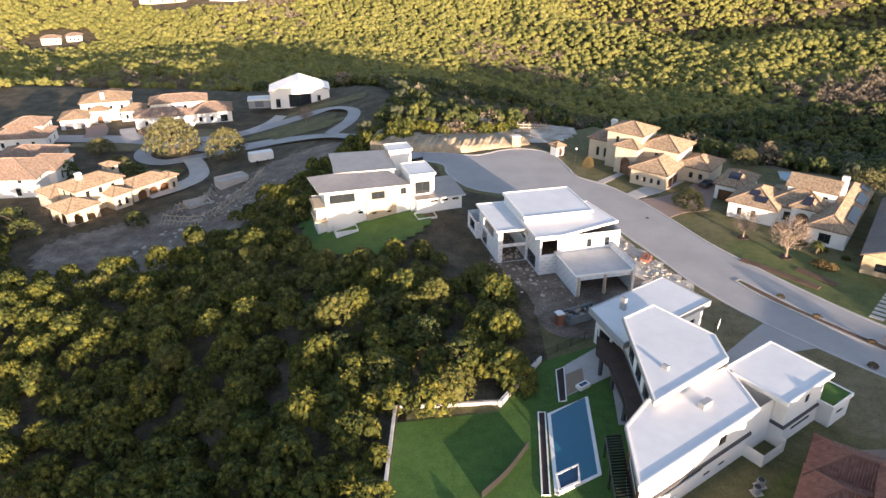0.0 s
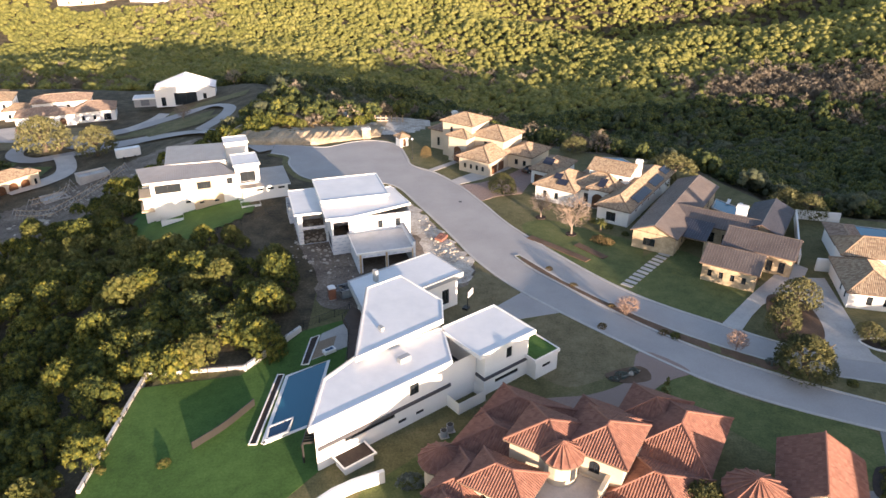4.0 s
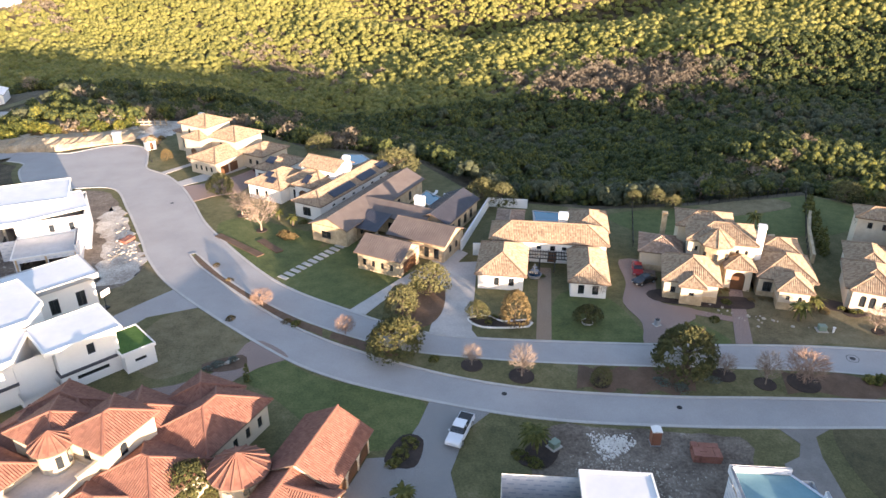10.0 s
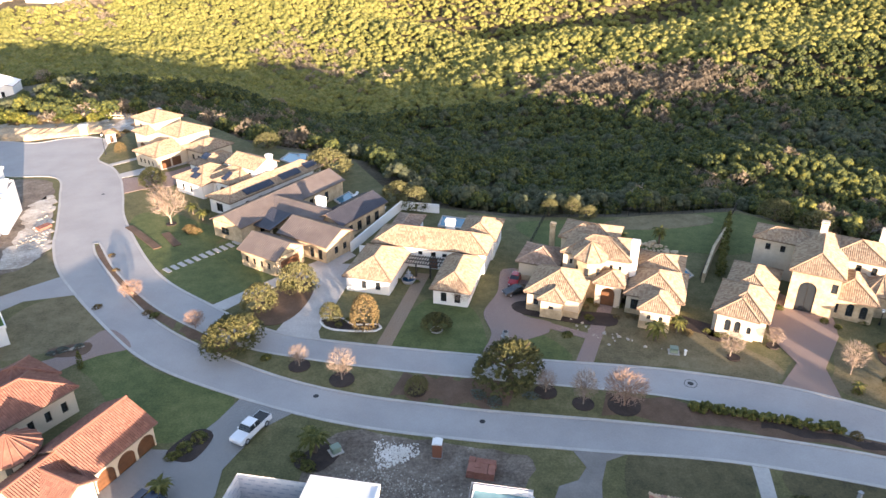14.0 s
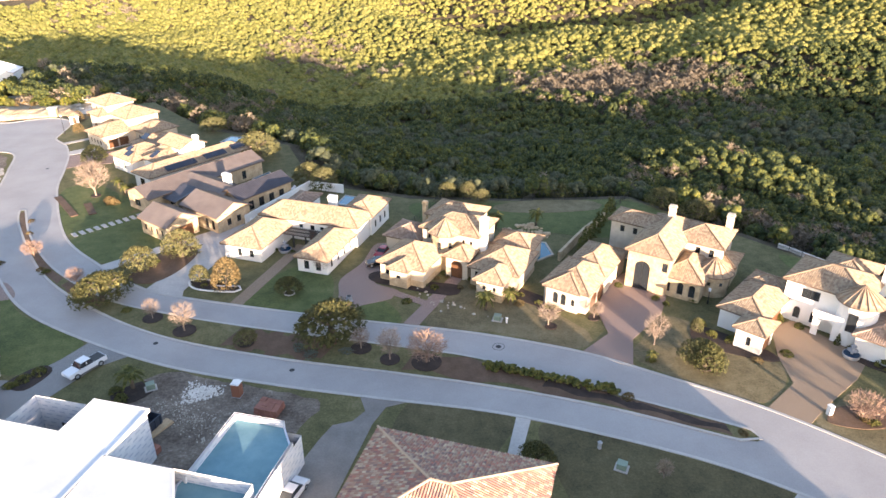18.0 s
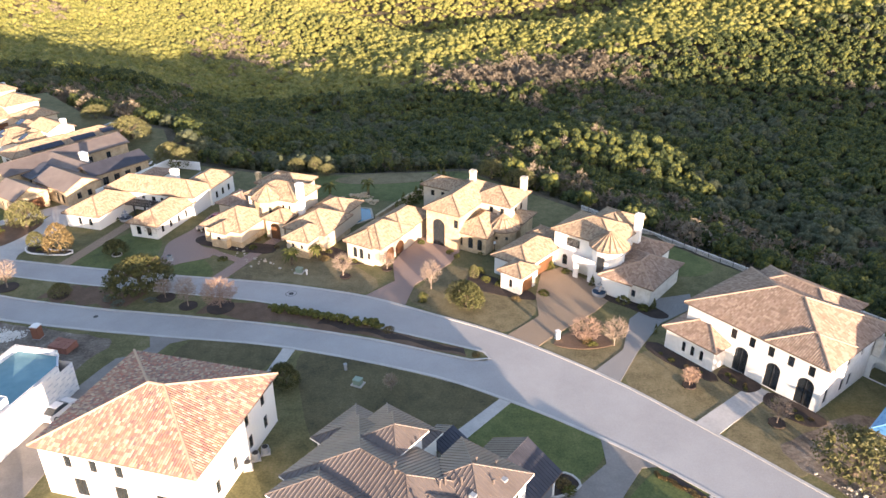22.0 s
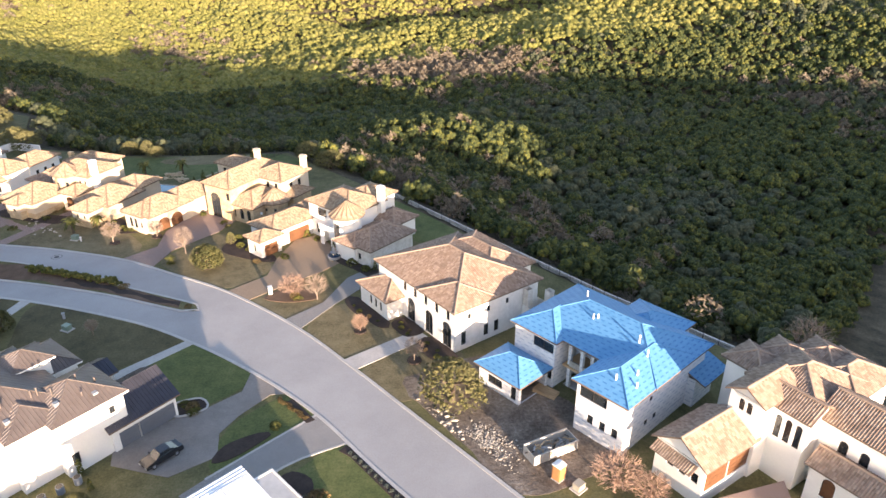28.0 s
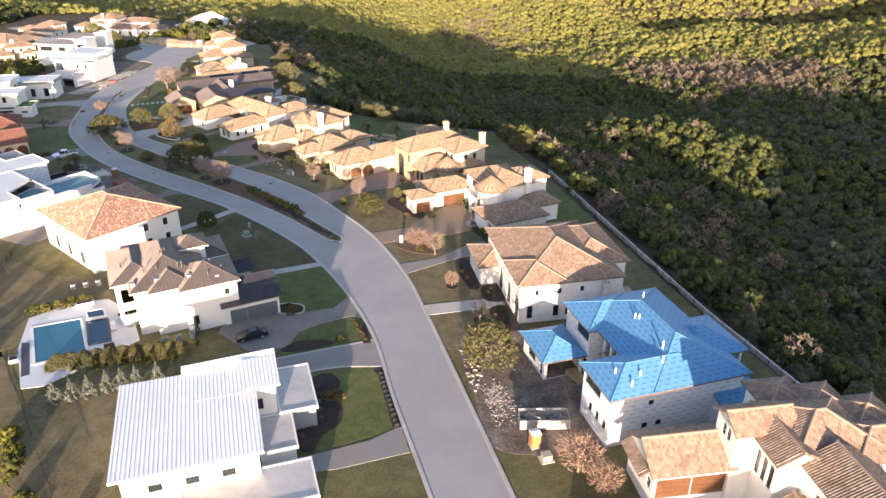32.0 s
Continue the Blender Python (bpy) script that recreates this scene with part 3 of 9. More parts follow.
def hip(h, x0, x1, y0, y1, z, pitch=0.4, material=None, style="tile", thick=0.22):
    w, d = x1 - x0, y1 - y0
    s = min(w, d) / 2
    top = z + pitch * s
    g = Geo()
    if w >= d:
        r0, r1 = (x0 + s, (y0 + y1) / 2, top), (x1 - s, (y0 + y1) / 2, top)
    else:
        r0, r1 = ((x0 + x1) / 2, y0 + s, top), ((x0 + x1) / 2, y1 - s, top)
    a, b, c, e = (x0, y0, z), (x1, y0, z), (x1, y1, z), (x0, y1, z)
    if abs(w - d) < 0.05:
        faces = [[a, b, r0], [b, c, r0], [c, e, r0], [e, a, r0]]
        hips = [(q, r0) for q in (a, b, c, e)]
    elif w > d:
        faces = [[a, b, r1, r0], [b, c, r1], [c, e, r0, r1], [e, a, r0]]
        hips = [(a, r0), (e, r0), (b, r1), (c, r1), (r0, r1)]
    else:
        faces = [[a, b, r0], [b, c, r1, r0], [c, e, r1], [e, a, r0, r1]]
        hips = [(a, r0), (b, r0), (c, r1), (e, r1), (r0, r1)]
    for f in faces:
        slope(g, f, style)
    g.prism([(x0, y0), (x1, y0), (x1, y1), (x0, y1)], z - thick, z - 0.004, 1, True, False)
    roof_part(g, [material, TRIM if style == "metal" else FASCIA], h, style)
    caps(h, hips, material, style)
    return top


def gable(h, x0, x1, y0, y1, z, pitch=0.4, material=None, style="tile", axis="x", wall=None, over=0.5, thick=0.2):
    """A pitched roof with its ridge along axis; wall: the material of the gable ends."""
    g = Geo()
    if axis == "x":
        s, m = (y1 - y0) / 2, (y0 + y1) / 2
        top = z + pitch * s
        slope(g, [(x0, y0, z), (x1, y0, z), (x1, m, top), (x0, m, top)], style)
        slope(g, [(x1, y1, z), (x0, y1, z), (x0, m, top), (x1, m, top)], style)
        ends = [[(x, y0, z), (x, y1, z), (x, m, top)] for x in (x0, x1)]
        tri = [[(x, y0 + over, z - 0.02), (x, y1 - over, z - 0.02), (x, m, top - pitch * over)] for x in (x0 + over, x1 - over)]
        ridge = [((x0, m, top), (x1, m, top))]
    else:
        s, m = (x1 - x0) / 2, (x0 + x1) / 2
        top = z + pitch * s
        slope(g, [(x1, y0, z), (x1, y1, z), (m, y1, top), (m, y0, top)], style)
        slope(g, [(x0, y1, z), (x0, y0, z), (m, y0, top), (m, y1, top)], style)
        ends = [[(x0, y, z), (x1, y, z), (m, y, top)] for y in (y0, y1)]
        tri = [[(x0 + over, y, z - 0.02), (x1 - over, y, z - 0.02), (m, y, top - pitch * over)] for y in (y0 + over, y1 - over)]
        ridge = [((m, y0, top), (m, y1, top))]
    for a, b, c in ends:
        dn = lambda p: (p[0], p[1], p[2] - thick)
        g.face([a, c, dn(c), dn(a)], 1)
        g.face([c, b, dn(b), dn(c)], 1)
    (a, b, c), (a2, b2, c2) = ends
    for p, q, p2, q2 in ((a, c, a2, c2), (c, b, c2, b2)):
        lo = [(*k[:2], k[2] - thick) for k in (p, q, q2, p2)]
        g.face(lo, 1)
    for p, p2 in ((a, a2), (b, b2)):
        g.face([p, p2, (*p2[:2], p2[2] - thick), (*p[:2], p[2] - thick)], 1)
    roof_part(g, [material, FASCIA], h, style)
    if wall:
        for t in tri:
            gg = Geo()
            gg.face(t)
            part("gable_wall", gg, wall, h)
    caps(h, ridge, material, style)
    return top


def shed(h, pts, material, style="metal", thick=0.25, edge=None):
    """A single slope over four corners: eave left, eave right, top right, top left."""
    g = Geo()
    slope(g, pts, style)
    lo = [(x, y, z - thick) for x, y, z in pts]
    for i in range(4):
        j = (i + 1) % 4
        g.face([lo[i], lo[j], pts[j], pts[i]], 1)
    g.face(list(reversed(lo)), 1)
    roof_part(g, [material, edge or FASCIA], h, style)


def cone(h, x, y, r, z, top, material, style="tile", n=16, thick=0.2):
    g = Geo()
    ring = [(x + r * math.cos(2 * math.pi * i / n), y + r * math.sin(2 * math.pi * i / n), z) for i in range(n)]
    for i in range(n):
        slope(g, [ring[i], ring[(i + 1) % n], (x, y, top)], "none")
    g.prism([p[:2] for p in ring], z - thick, z - 0.004, 1, True, False)
    part("roof", g, [material, FASCIA], h)
    c = Geo()
    for i in range(n):
        c.bar(Vector(ring[i]) + Vector((0, 0, 0.03)), (x, y, top + 0.05), 0.14, 0, 5, 0.06)
    part("ridge_cap", c, material, h)


def drum(h, x, y, r, z0, z1, material, n=16, wins=0, wz=1.0, ww=0.7, wh=1.3):
    """A round wall with tall windows set in."""
    g = Geo()
    g.disc(x, y, r, z0, z1, 0, n)
    part("tower_wall", g, material, h)
    for i in range(wins):
        a = -math.pi / 2 + (i - (wins - 1) / 2) * 0.75
        ux, uy, tx, ty = math.cos(a), math.sin(a), -math.sin(a), math.cos(a)
        for nm, w, hh, d, m in (("window", ww, wh, 0.05, FRAME), ("pane", ww - 0.14, wh - 0.14, 0.07, GLASS)):
            gg = Geo()
            cx, cy = x + ux * (r * 0.985), y + uy * (r * 0.985)
            ring = [(cx + tx * s * w / 2 + ux * e, cy + ty * s * w / 2 + uy * e) for s, e in ((-1, 0), (1, 0), (1, d), (-1, d))]
            gg.prism(ring, wz + (wh - hh) / 2, wz + (wh + hh) / 2)
            fr = part(nm, gg, m, h if nm == "window" else fr)


def flat(h, ring, z, thick=0.5, top=None, edge=None, lip=0.12):
    """A flat roof slab over a polygon, with a raised rim."""
    if area_sign(ring) < 0:
        ring = list(reversed(ring))
    g = Geo()
    g.prism(ring, z - thick, z, 1, True, False)
    cx, cy = sum(p[0] for p in ring) / len(ring), sum(p[1] for p in ring) / len(ring)
    k = len(ring)
    inner = []
    for i in range(k):
        p, a, b = Vector(ring[i]), Vector(ring[i - 1]), Vector(ring[(i + 1) % k])
        d1, d2 = (p - a).normalized(), (b - p).normalized()
        n1, n2 = Vector((-d1.y, d1.x)), Vector((-d2.y, d2.x))
        q = p + (n1 + n2) * 0.2 / max(0.3, 1 + n1.dot(n2))
        inner.append((q.x, q.y))
    for i in range(k):
        j = (i + 1) % k
        g.face([(*ring[i], z), (*ring[j], z), (*inner[j], z), (*inner[i], z)], 1)
        g.face([(*inner[j], z), (*inner[j], z - lip), (*inner[i], z - lip), (*inner[i], z)], 1)
    g.face([(*p, z - lip) for p in inner], 0, inner)
    part("roof", g, [top or MEMBRANE, edge or STUCCO], h)


def chimney(h, x, y, z0, z1, w=1.0, d=0.8, material=None):
    g = Geo()
    g.box(x - w / 2, x + w / 2, y - d / 2, y + d / 2, z0, z1 - 0.35, 0)
    g.box(x - w / 2 - 0.12, x + w / 2 + 0.12, y - d / 2 - 0.12, y + d / 2 + 0.12, z1 - 0.35, z1 - 0.2, 0)
    for sx in (-1, 1):
        for sy in (-1, 1):
            g.box(x + sx * (w / 2 - 0.12) - 0.1, x + sx * (w / 2 - 0.12) + 0.1, y + sy * (d / 2 - 0.12) - 0.1, y + sy * (d / 2 - 0.12) + 0.1, z1 - 0.2, z1)
    g.box(x - w / 2 - 0.05, x + w / 2 + 0.05, y - d / 2 - 0.05, y + d / 2 + 0.05, z1, z1 + 0.12, 0)
    part("chimney", g, material or STUCCO, h)


def hip_block(h, x0, x1, y0, y1, z, wall, roof, style="tile", pitch=0.4, over=0.55, openings=(), z0=-0.3, base=None):
    walls(h, x0 + over, x1 - over, y0 + over, y1 - over, z0, z - 0.1, wall, openings, base=base)
    return hip(h, x0, x1, y0, y1, z, pitch, roof, style)


def gable_block(h, x0, x1, y0, y1, z, wall, roof, style="tile", pitch=0.4, axis="x", over=0.5, openings=(), z0=-0.3, base=None):
    walls(h, x0 + over, x1 - over, y0 + over, y1 - over, z0, z - 0.1, wall, openings, base=base)
    return gable(h, x0, x1, y0, y1, z, pitch, roof, style, axis, wall, over)


def flat_block(h, x0, x1, y0, y1, z, wall, openings=(), over=0.3, thick=0.5, top=None, edge=None, z0=-0.3, base=None):
    walls(h, x0 + over, x1 - over, y0 + over, y1 - over, z0, z - thick + 0.02, wall, openings, base=base)
    flat(h, [(x0, y0), (x1, y0), (x1, y1), (x0, y1)], z, thick, top, edge)


FASCIA = plain("brown_fascia", (0.16, 0.11, 0.08), 0.7)


# ---- land ----
# Beyond x 285 the line runs unseen, carrying the ridge added for shade.
NORTH = [(-220, 300), (-60, 285), (-30, 262), (-17, 228), (0, 205), (36, 191), (68, 166), (97, 150), (108, 122), (131, 113), (156, 112), (180, 114), (203, 90), (222, 66), (245, 38), (262, 20), (285, -5), (330, -15), (420, -20), (1000, -20), (7000, -20)]
LOTS = [(-31, 145), (-28, 119), (-15, 110), (-4, 118), (0, 110), (8, 100), (13, 80), (8, 69), (-6, 69), (-8, 50), (0, 20), (40, 0), (80, -10), (118, 0), (144, -12), (155, -18.4), (164, -23.4), (176, -29.6), (186, -34), (230, -60), (310, -60), (300, -25)]
LOTS += [(285, -5), (262, 20), (245, 38), (222, 66), (203, 90), (180, 114), (156, 112), (131, 113), (108, 122), (97, 150), (68, 166), (40, 198), (15, 185), (-10, 180), (-25, 172)]
FAR_LOTS = [(-180, 300), (-60, 285), (-22, 262), (-14, 225), (-22, 195), (-30, 172), (-47, 150), (-58, 128), (-85, 122), (-110, 150), (-175, 190), (-210, 260)]


def inside(ring, x, y):
    hit = np.zeros(np.shape(x), bool)
    for (ax, ay), (bx, by) in zip(ring, ring[1:] + ring[:1]):
        cross = ((ay > y) != (by > y)) & (x < (bx - ax) * (y - ay) / (by - ay + 1e-9) + ax)
        hit ^= cross
    return hit


def off_north(x, y):
    """Metres beyond the line behind the northern gardens (0 on this side)."""
    d = np.full(np.shape(x), 1e9)
    for (ax, ay), (bx, by) in zip(NORTH, NORTH[1:]):
        t = np.clip(((x - ax) * (bx - ax) + (y - ay) * (by - ay)) / ((bx - ax) ** 2 + (by - ay) ** 2), 0, 1)
        d = np.minimum(d, np.hypot(x - ax - t * (bx - ax), y - ay - t * (by - ay)))
    ring = NORTH + [(7000, 7000), (-7000, 7000), (-7000, 300)]
    return np.where(inside(ring, x, y), d, 0.0)


def smooth(t):
    t = np.clip(t, 0, 1)
    return t * t * (3 - 2 * t)


def bumps(x, y):
    return np.sin(x / 37 + 1.3) * np.cos(y / 43) + 0.6 * np.sin(x / 17 + y / 23) + 0.4 * np.cos(x / 11 - y / 13 + 2)


def soft_up(v, w=25.0):
    """Nothing below 0, then a straight rise, with a soft bend."""
    return w * np.log1p(np.exp(np.clip(v / w, -30, 30)))


def land(x, y):
    x, y = np.asarray(x, float), np.asarray(y, float)
    s = off_north(x, y)
    z = -29 * (1 - np.exp(-s / 55)) + bumps(x, y) * 1.3 * smooth(s / 60)
    z = z + 8.0 * np.exp(-(((x - 226) / 36) ** 2 + ((y - 180) / 26) ** 2)) * smooth(s / 30)
    z = z - 11 * np.exp(-((x - 75) / 85) ** 2) * smooth((s - 40) / 90) * (1 - smooth((y - 430) / 70))
    z = z - 5 * np.exp(-((x - 185) / 55) ** 2 - ((y - 265) / 38) ** 2)
    z = z + 8 * np.exp(-((x - 300) / 45) ** 2 - ((y - 345) / 32) ** 2)
    hill_east = 0.36 * soft_up(0.62 * x + 0.78 * y - 428, 12)
    hill_north = 0.3 * soft_up(y - 0.25 * x - 500, 12)
    rise = np.maximum(hill_east, hill_north)
    rise = 90 * (1 - np.exp(-rise / 90))
    z = z + rise * smooth(s / 120) * (1 + 0.12 * bumps(x / 2, y / 2))
    west = -13 * smooth(-x / 75) * (1 - smooth(s / 80))
    west = west - 9 * smooth(-x / 55) * np.exp(-((0.906 * y - 0.423 * x - 66) / 34) ** 2) * (s <= 0)
    south = -0.16 * soft_up(-40 - y - 0.12 * (x - 150), 8)
    # Unseen ridge, raised out of view so that it shades the valley.
    shade_crest = 14 * np.exp(-((x - 312) / 17) ** 2) + 19 * smooth((x - 345) / 55)
    shade_rise = shade_crest * smooth((-8 - y) / 45) * (1 - smooth(s / 40))
    # Added hump, also unseen, that keeps low sun off the tile house court.
    shade_rise = shade_rise + 8 * np.exp(-((x - 302) / 14) ** 2 - ((y + 113) / 16) ** 2)
    # Unseen hill behind the first viewpoint, added to shade the near woods.
    shade_knob = 21 * np.exp(-((x - 29) / 23) ** 2 - ((y + 64) / 24) ** 2)
    line = 540 - 58 * smooth((x - 95) / 90) - 14 * smooth((x - 210) / 60)
    gully = -23 * smooth((x - 60) / 60) * (1 - smooth((x - 340) / 60)) * np.exp(-((y - line) / 30) ** 2)
    below = -(0.455 * (x - 155) + 0.89 * (y + 17.6))
    drop = -8 * smooth((below - 1.2) / 8) * smooth((x - 112) / 20) * (1 - smooth((x - 196) / 12)) * (y < 6)
    south_on = 1 - smooth((x - 285) / 25)
    return z + west + shade_rise + shade_knob + gully + drop + np.maximum(south, -30) * (s <= 0) * south_on


def axis_steps(lo, hi, a, b, fine, far):
    mid = list(np.arange(a, b + fine, fine))
    left, right, step = [a], [b], fine
    while left[-1] > lo or right[-1] < hi:
        step = min(step * 1.22, far)
        left.append(left[-1] - step)
        right.append(right[-1] + step)
    return np.array(sorted(left[1:] + mid + right[1:]))


xs, ys = axis_steps(-4200, 4200, -150, 400, 5, 320), axis_steps(-4200, 4200, -70, 560, 5, 320)
gx, gy = np.meshgrid(xs, ys)
gz = land(gx, gy)
nx, ny = len(xs), len(ys)
me = bpy.data.meshes.new("ground")
idx = np.arange(nx * ny).reshape(ny, nx)
quads = np.stack([idx[:-1, :-1], idx[:-1, 1:], idx[1:, 1:], idx[1:, :-1]], -1).reshape(-1, 4)
me.from_pydata(np.stack([gx, gy, gz], -1).reshape(-1, 3).tolist(), [], quads.tolist())
me.polygons.foreach_set("use_smooth", [True] * len(quads))
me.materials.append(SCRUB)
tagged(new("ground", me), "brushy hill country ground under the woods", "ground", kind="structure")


def height(x, y):
    return float(land(np.array([x]), np.array([y]))[0])


# ---- roads ----
SOUTH_KERB = [(-5.7, 163), (-0.6, 160), (0.4, 154), (5.2, 145), (14, 141), (25.4, 139.5), (31.7, 126.8), (38.1, 110.4), (41.6, 101), (48.2, 89.2), (63, 71.2), (73.2, 61.4), (87.3, 53.5), (101.4, 47.7), (117, 44), (130.5, 41.6), (149, 38.4)]
SOUTH_KERB += [(169, 31.7), (180.5, 25.6), (191.9, 17.5), (201.8, 8.5), (210.5, -2), (223, -16), (240, -36), (270, -72)]
NORTH_KERB = [(-5.7, 169.5), (0.2, 168.8), (7.7, 167.2), (14.8, 171.3), (20.8, 172.2), (26.8, 168), (29.2, 158), (30.5, 152), (36, 146.5), (41.2, 137.7), (45.5, 127), (51, 113), (64.5, 90.1), (77.3, 77.8), (86, 71.2), (95.1, 67.3), (120.4, 61.7), (139.8, 58.3)]
NORTH_KERB += [(148.7, 56.3), (160.3, 52.6), (170.8, 47.1), (182.8, 40), (195.5, 29.4), (204.8, 19.2), (212.6, 10), (220.4, 0.8), (231, -11.8), (248, -32), (278, -68)]
ISLAND = [(48.6, 102.3), (53.3, 93.9), (68, 75), (82.5, 63.3), (97.5, 55.2), (115.6, 50.2), (133.7, 46.9), (148.6, 43.8), (162.8, 39.7), (176.7, 34.3), (179.3, 34.6), (178.6, 36.2), (162.8, 43.2), (154.8, 47), (144.9, 50.8), (136.8, 52.8), (110, 58.2), (93.7, 62.4), (82.6, 66.8), (68.9, 77), (57.2, 90.6), (49.6, 102.6)]


def ribbon(name, a, b, z, material, label, n=220):
    """A surface between two lines."""
    ca, cb = curve_through(a, False, 1.0), curve_through(b, False, 1.0)
    g = Geo()
    pa = [ca[int(i * (len(ca) - 1) / n)] for i in range(n + 1)]
    pb = [cb[int(i * (len(cb) - 1) / n)] for i in range(n + 1)]
    for i in range(n):
        g.face([(*pa[i], z), (*pa[i + 1], z), (*pb[i + 1], z), (*pb[i], z)])
    return tagged(new(name, g.mesh(name, material)), label, "road", kind="structure")


road = ribbon("road", SOUTH_KERB, NORTH_KERB, 0.05, ASPHALT, "pale worn residential street, divided by a planted island")
for line in (SOUTH_KERB, NORTH_KERB):
    strip("verge", line, 3.4, 0.013, 0.1, GRASS, road)
    strip("kerb", line, 0.45, 0.13, 0.3, KERB, road)
strip("kerb", ISLAND, 0.4, 0.17, 0.3, KERB, road, closed=True)
FAR_ROAD = [(-5.7, 166), (-14, 178), (-24, 192), (-36, 203), (-52, 209.5), (-68, 210), (-84, 214.5), (-100, 219.5), (-120, 221), (-150, 221), (-180, 226)]
LOOP_ROAD = [(-34, 202), (-29, 213), (-30, 226), (-40, 236), (-56, 232), (-70, 224.5), (-86, 217.5)]
SIDE_ROAD = [(-64, 210), (-76, 202.5), (-84, 197.5), (-91, 200.5), (-94, 208), (-92, 216)]


def draped(name, line, w, lift, material, label, category="road", kind="structure", cross=3, smooth_line=True):
    """A band laid over the sloping ground."""
    r = curve_through(line, False, 2.0) if smooth_line else line
    g, rows_ = Geo(), []
    for i in range(len(r)):
        a, b = r[max(0, i - 1)], r[min(len(r) - 1, i + 1)]
        d = Vector((b[0] - a[0], b[1] - a[1])).normalized()
        pts = []
        for j in range(cross + 1):
            o = (j / cross - 0.5) * w
            x, y = r[i][0] - d.y * o, r[i][1] + d.x * o
            pts.append((x, y, height(r[i][0], r[i][1]) + lift))
        rows_.append(pts)
    for i in range(len(r) - 1):
        for j in range(cross):
            g.face([rows_[i][j + 1], rows_[i][j], rows_[i + 1][j], rows_[i + 1][j + 1]])
    return tagged(new(name, g.mesh(name, material)), label, category, kind=kind)


draped("road", FAR_ROAD, 7.5, 0.25, ASPHALT, "pale street running down past the far houses")
draped("road", LOOP_ROAD, 5.6, 0.3, ASPHALT, "pale loop road in front of the white barn house")
draped("road", SIDE_ROAD, 5.0, 0.34, ASPHALT, "narrow road round the oak island")
draped("driveway", [(-77, 201), (-72.5, 193), (-70, 185), (-73, 178), (-79, 171)], 5.5, 0.38, CONCRETE, "pale concrete drive to the arched garage", "drive")
draped("driveway", [(-116, 222), (-118, 229), (-122, 236)], 7, 0.38, PAVE_PINK, "brown paver drive of a far house", "drive")
draped("driveway", [(-100, 220), (-106, 226), (-109, 232)], 5, 0.38, CONCRETE, "pale concrete drive of a far house", "drive")
draped("driveway", [(-66, 226), (-60, 234), (-58, 242)], 4.5, 0.38, CONCRETE, "pale concrete drive to the barn house", "drive")


def ground_patch(name, ring, lift, material, label, category, step=4.0, kind="structure"):
    """A patch that follows the sloping ground."""
    r = curve_through(ring, True, 3.0)
    X, Y = [p[0] for p in r], [p[1] for p in r]
    bm = bmesh.new()
    x = math.floor(min(X) / step) * step
    cache = {}

    def vert(a, b):
        if (a, b) not in cache:
            cache[(a, b)] = bm.verts.new((a, b, height(a, b) + lift))
        return cache[(a, b)]
    cells = []
    while x < max(X):
        y = math.floor(min(Y) / step) * step
        while y < max(Y):
            cells.append((x, y))
            y += step
        x += step
    keep = inside(r, np.array([c[0] + step / 2 for c in cells]), np.array([c[1] + step / 2 for c in cells]))
    for (a, b), k in zip(cells, keep):
        if k:
            bm.faces.new((vert(a, b), vert(a + step, b), vert(a + step, b + step), vert(a, b + step)))
    me = bpy.data.meshes.new(name)
    bm.to_mesh(me)
    bm.free()
    me.materials.append(material)
    return tagged(new(name, me), label, category, kind=kind)


# gardens: one sheet of grass on each side of the street
sheet("lawn", [p for p in NORTH_KERB[6:]] + [(300, -50), (285, -6), (262, 19), (244, 38), (221, 65), (202, 88), (180, 112), (156, 110), (131, 111), (108, 120), (96, 148), (68, 163), (42, 192), (30, 185)], 0.02, 0.3, GRASS, "front and back lawns in winter green and straw", False, "lawn")
sheet("lawn", list(reversed(SOUTH_KERB[5:])) + [(12, 138), (9, 112), (14, 96), (14, 80), (9, 70), (-5, 69), (-6, 52), (10, 30), (50, 8), (90, 0), (120, 2), (144, -11), (155, -17.6), (164, -22.6), (176, -28.8), (186, -33.4), (225, -52), (262, -75)], 0.02, 0.3, GRASS, "lawns of the houses by the wooded slope", False, "lawn")
ribbon("island_lawn", ISLAND[:11], [ISLAND[0]] + ISLAND[:10:-1], 0.14, GRASS, "long planted street island with grass and mulch")


# ---- plants ----
def ico():
    bm = bmesh.new()
    bmesh.ops.create_icosphere(bm, subdivisions=1, radius=1.0)
    v = np.array([p.co[:] for p in bm.verts])
    f = np.array([[p.index for p in q.verts] for q in bm.faces])
    bm.free()
    return v, f


ICO_V, ICO_F = ico()
OCT_V = np.array([(1, 0, 0), (-1, 0, 0), (0, 1, 0), (0, -1, 0), (0, 0, 1), (0, 0, -0.6)], float)
OCT_F = np.array([(0, 2, 4), (2, 1, 4), (1, 3, 4), (3, 0, 4), (2, 0, 5), (1, 2, 5), (3, 1, 5), (0, 3, 5)])


def turned(rng):
    a, b, c = rng.uniform(0, 2 * math.pi, 3)
    return np.array(Euler((a, b, c)).to_matrix())


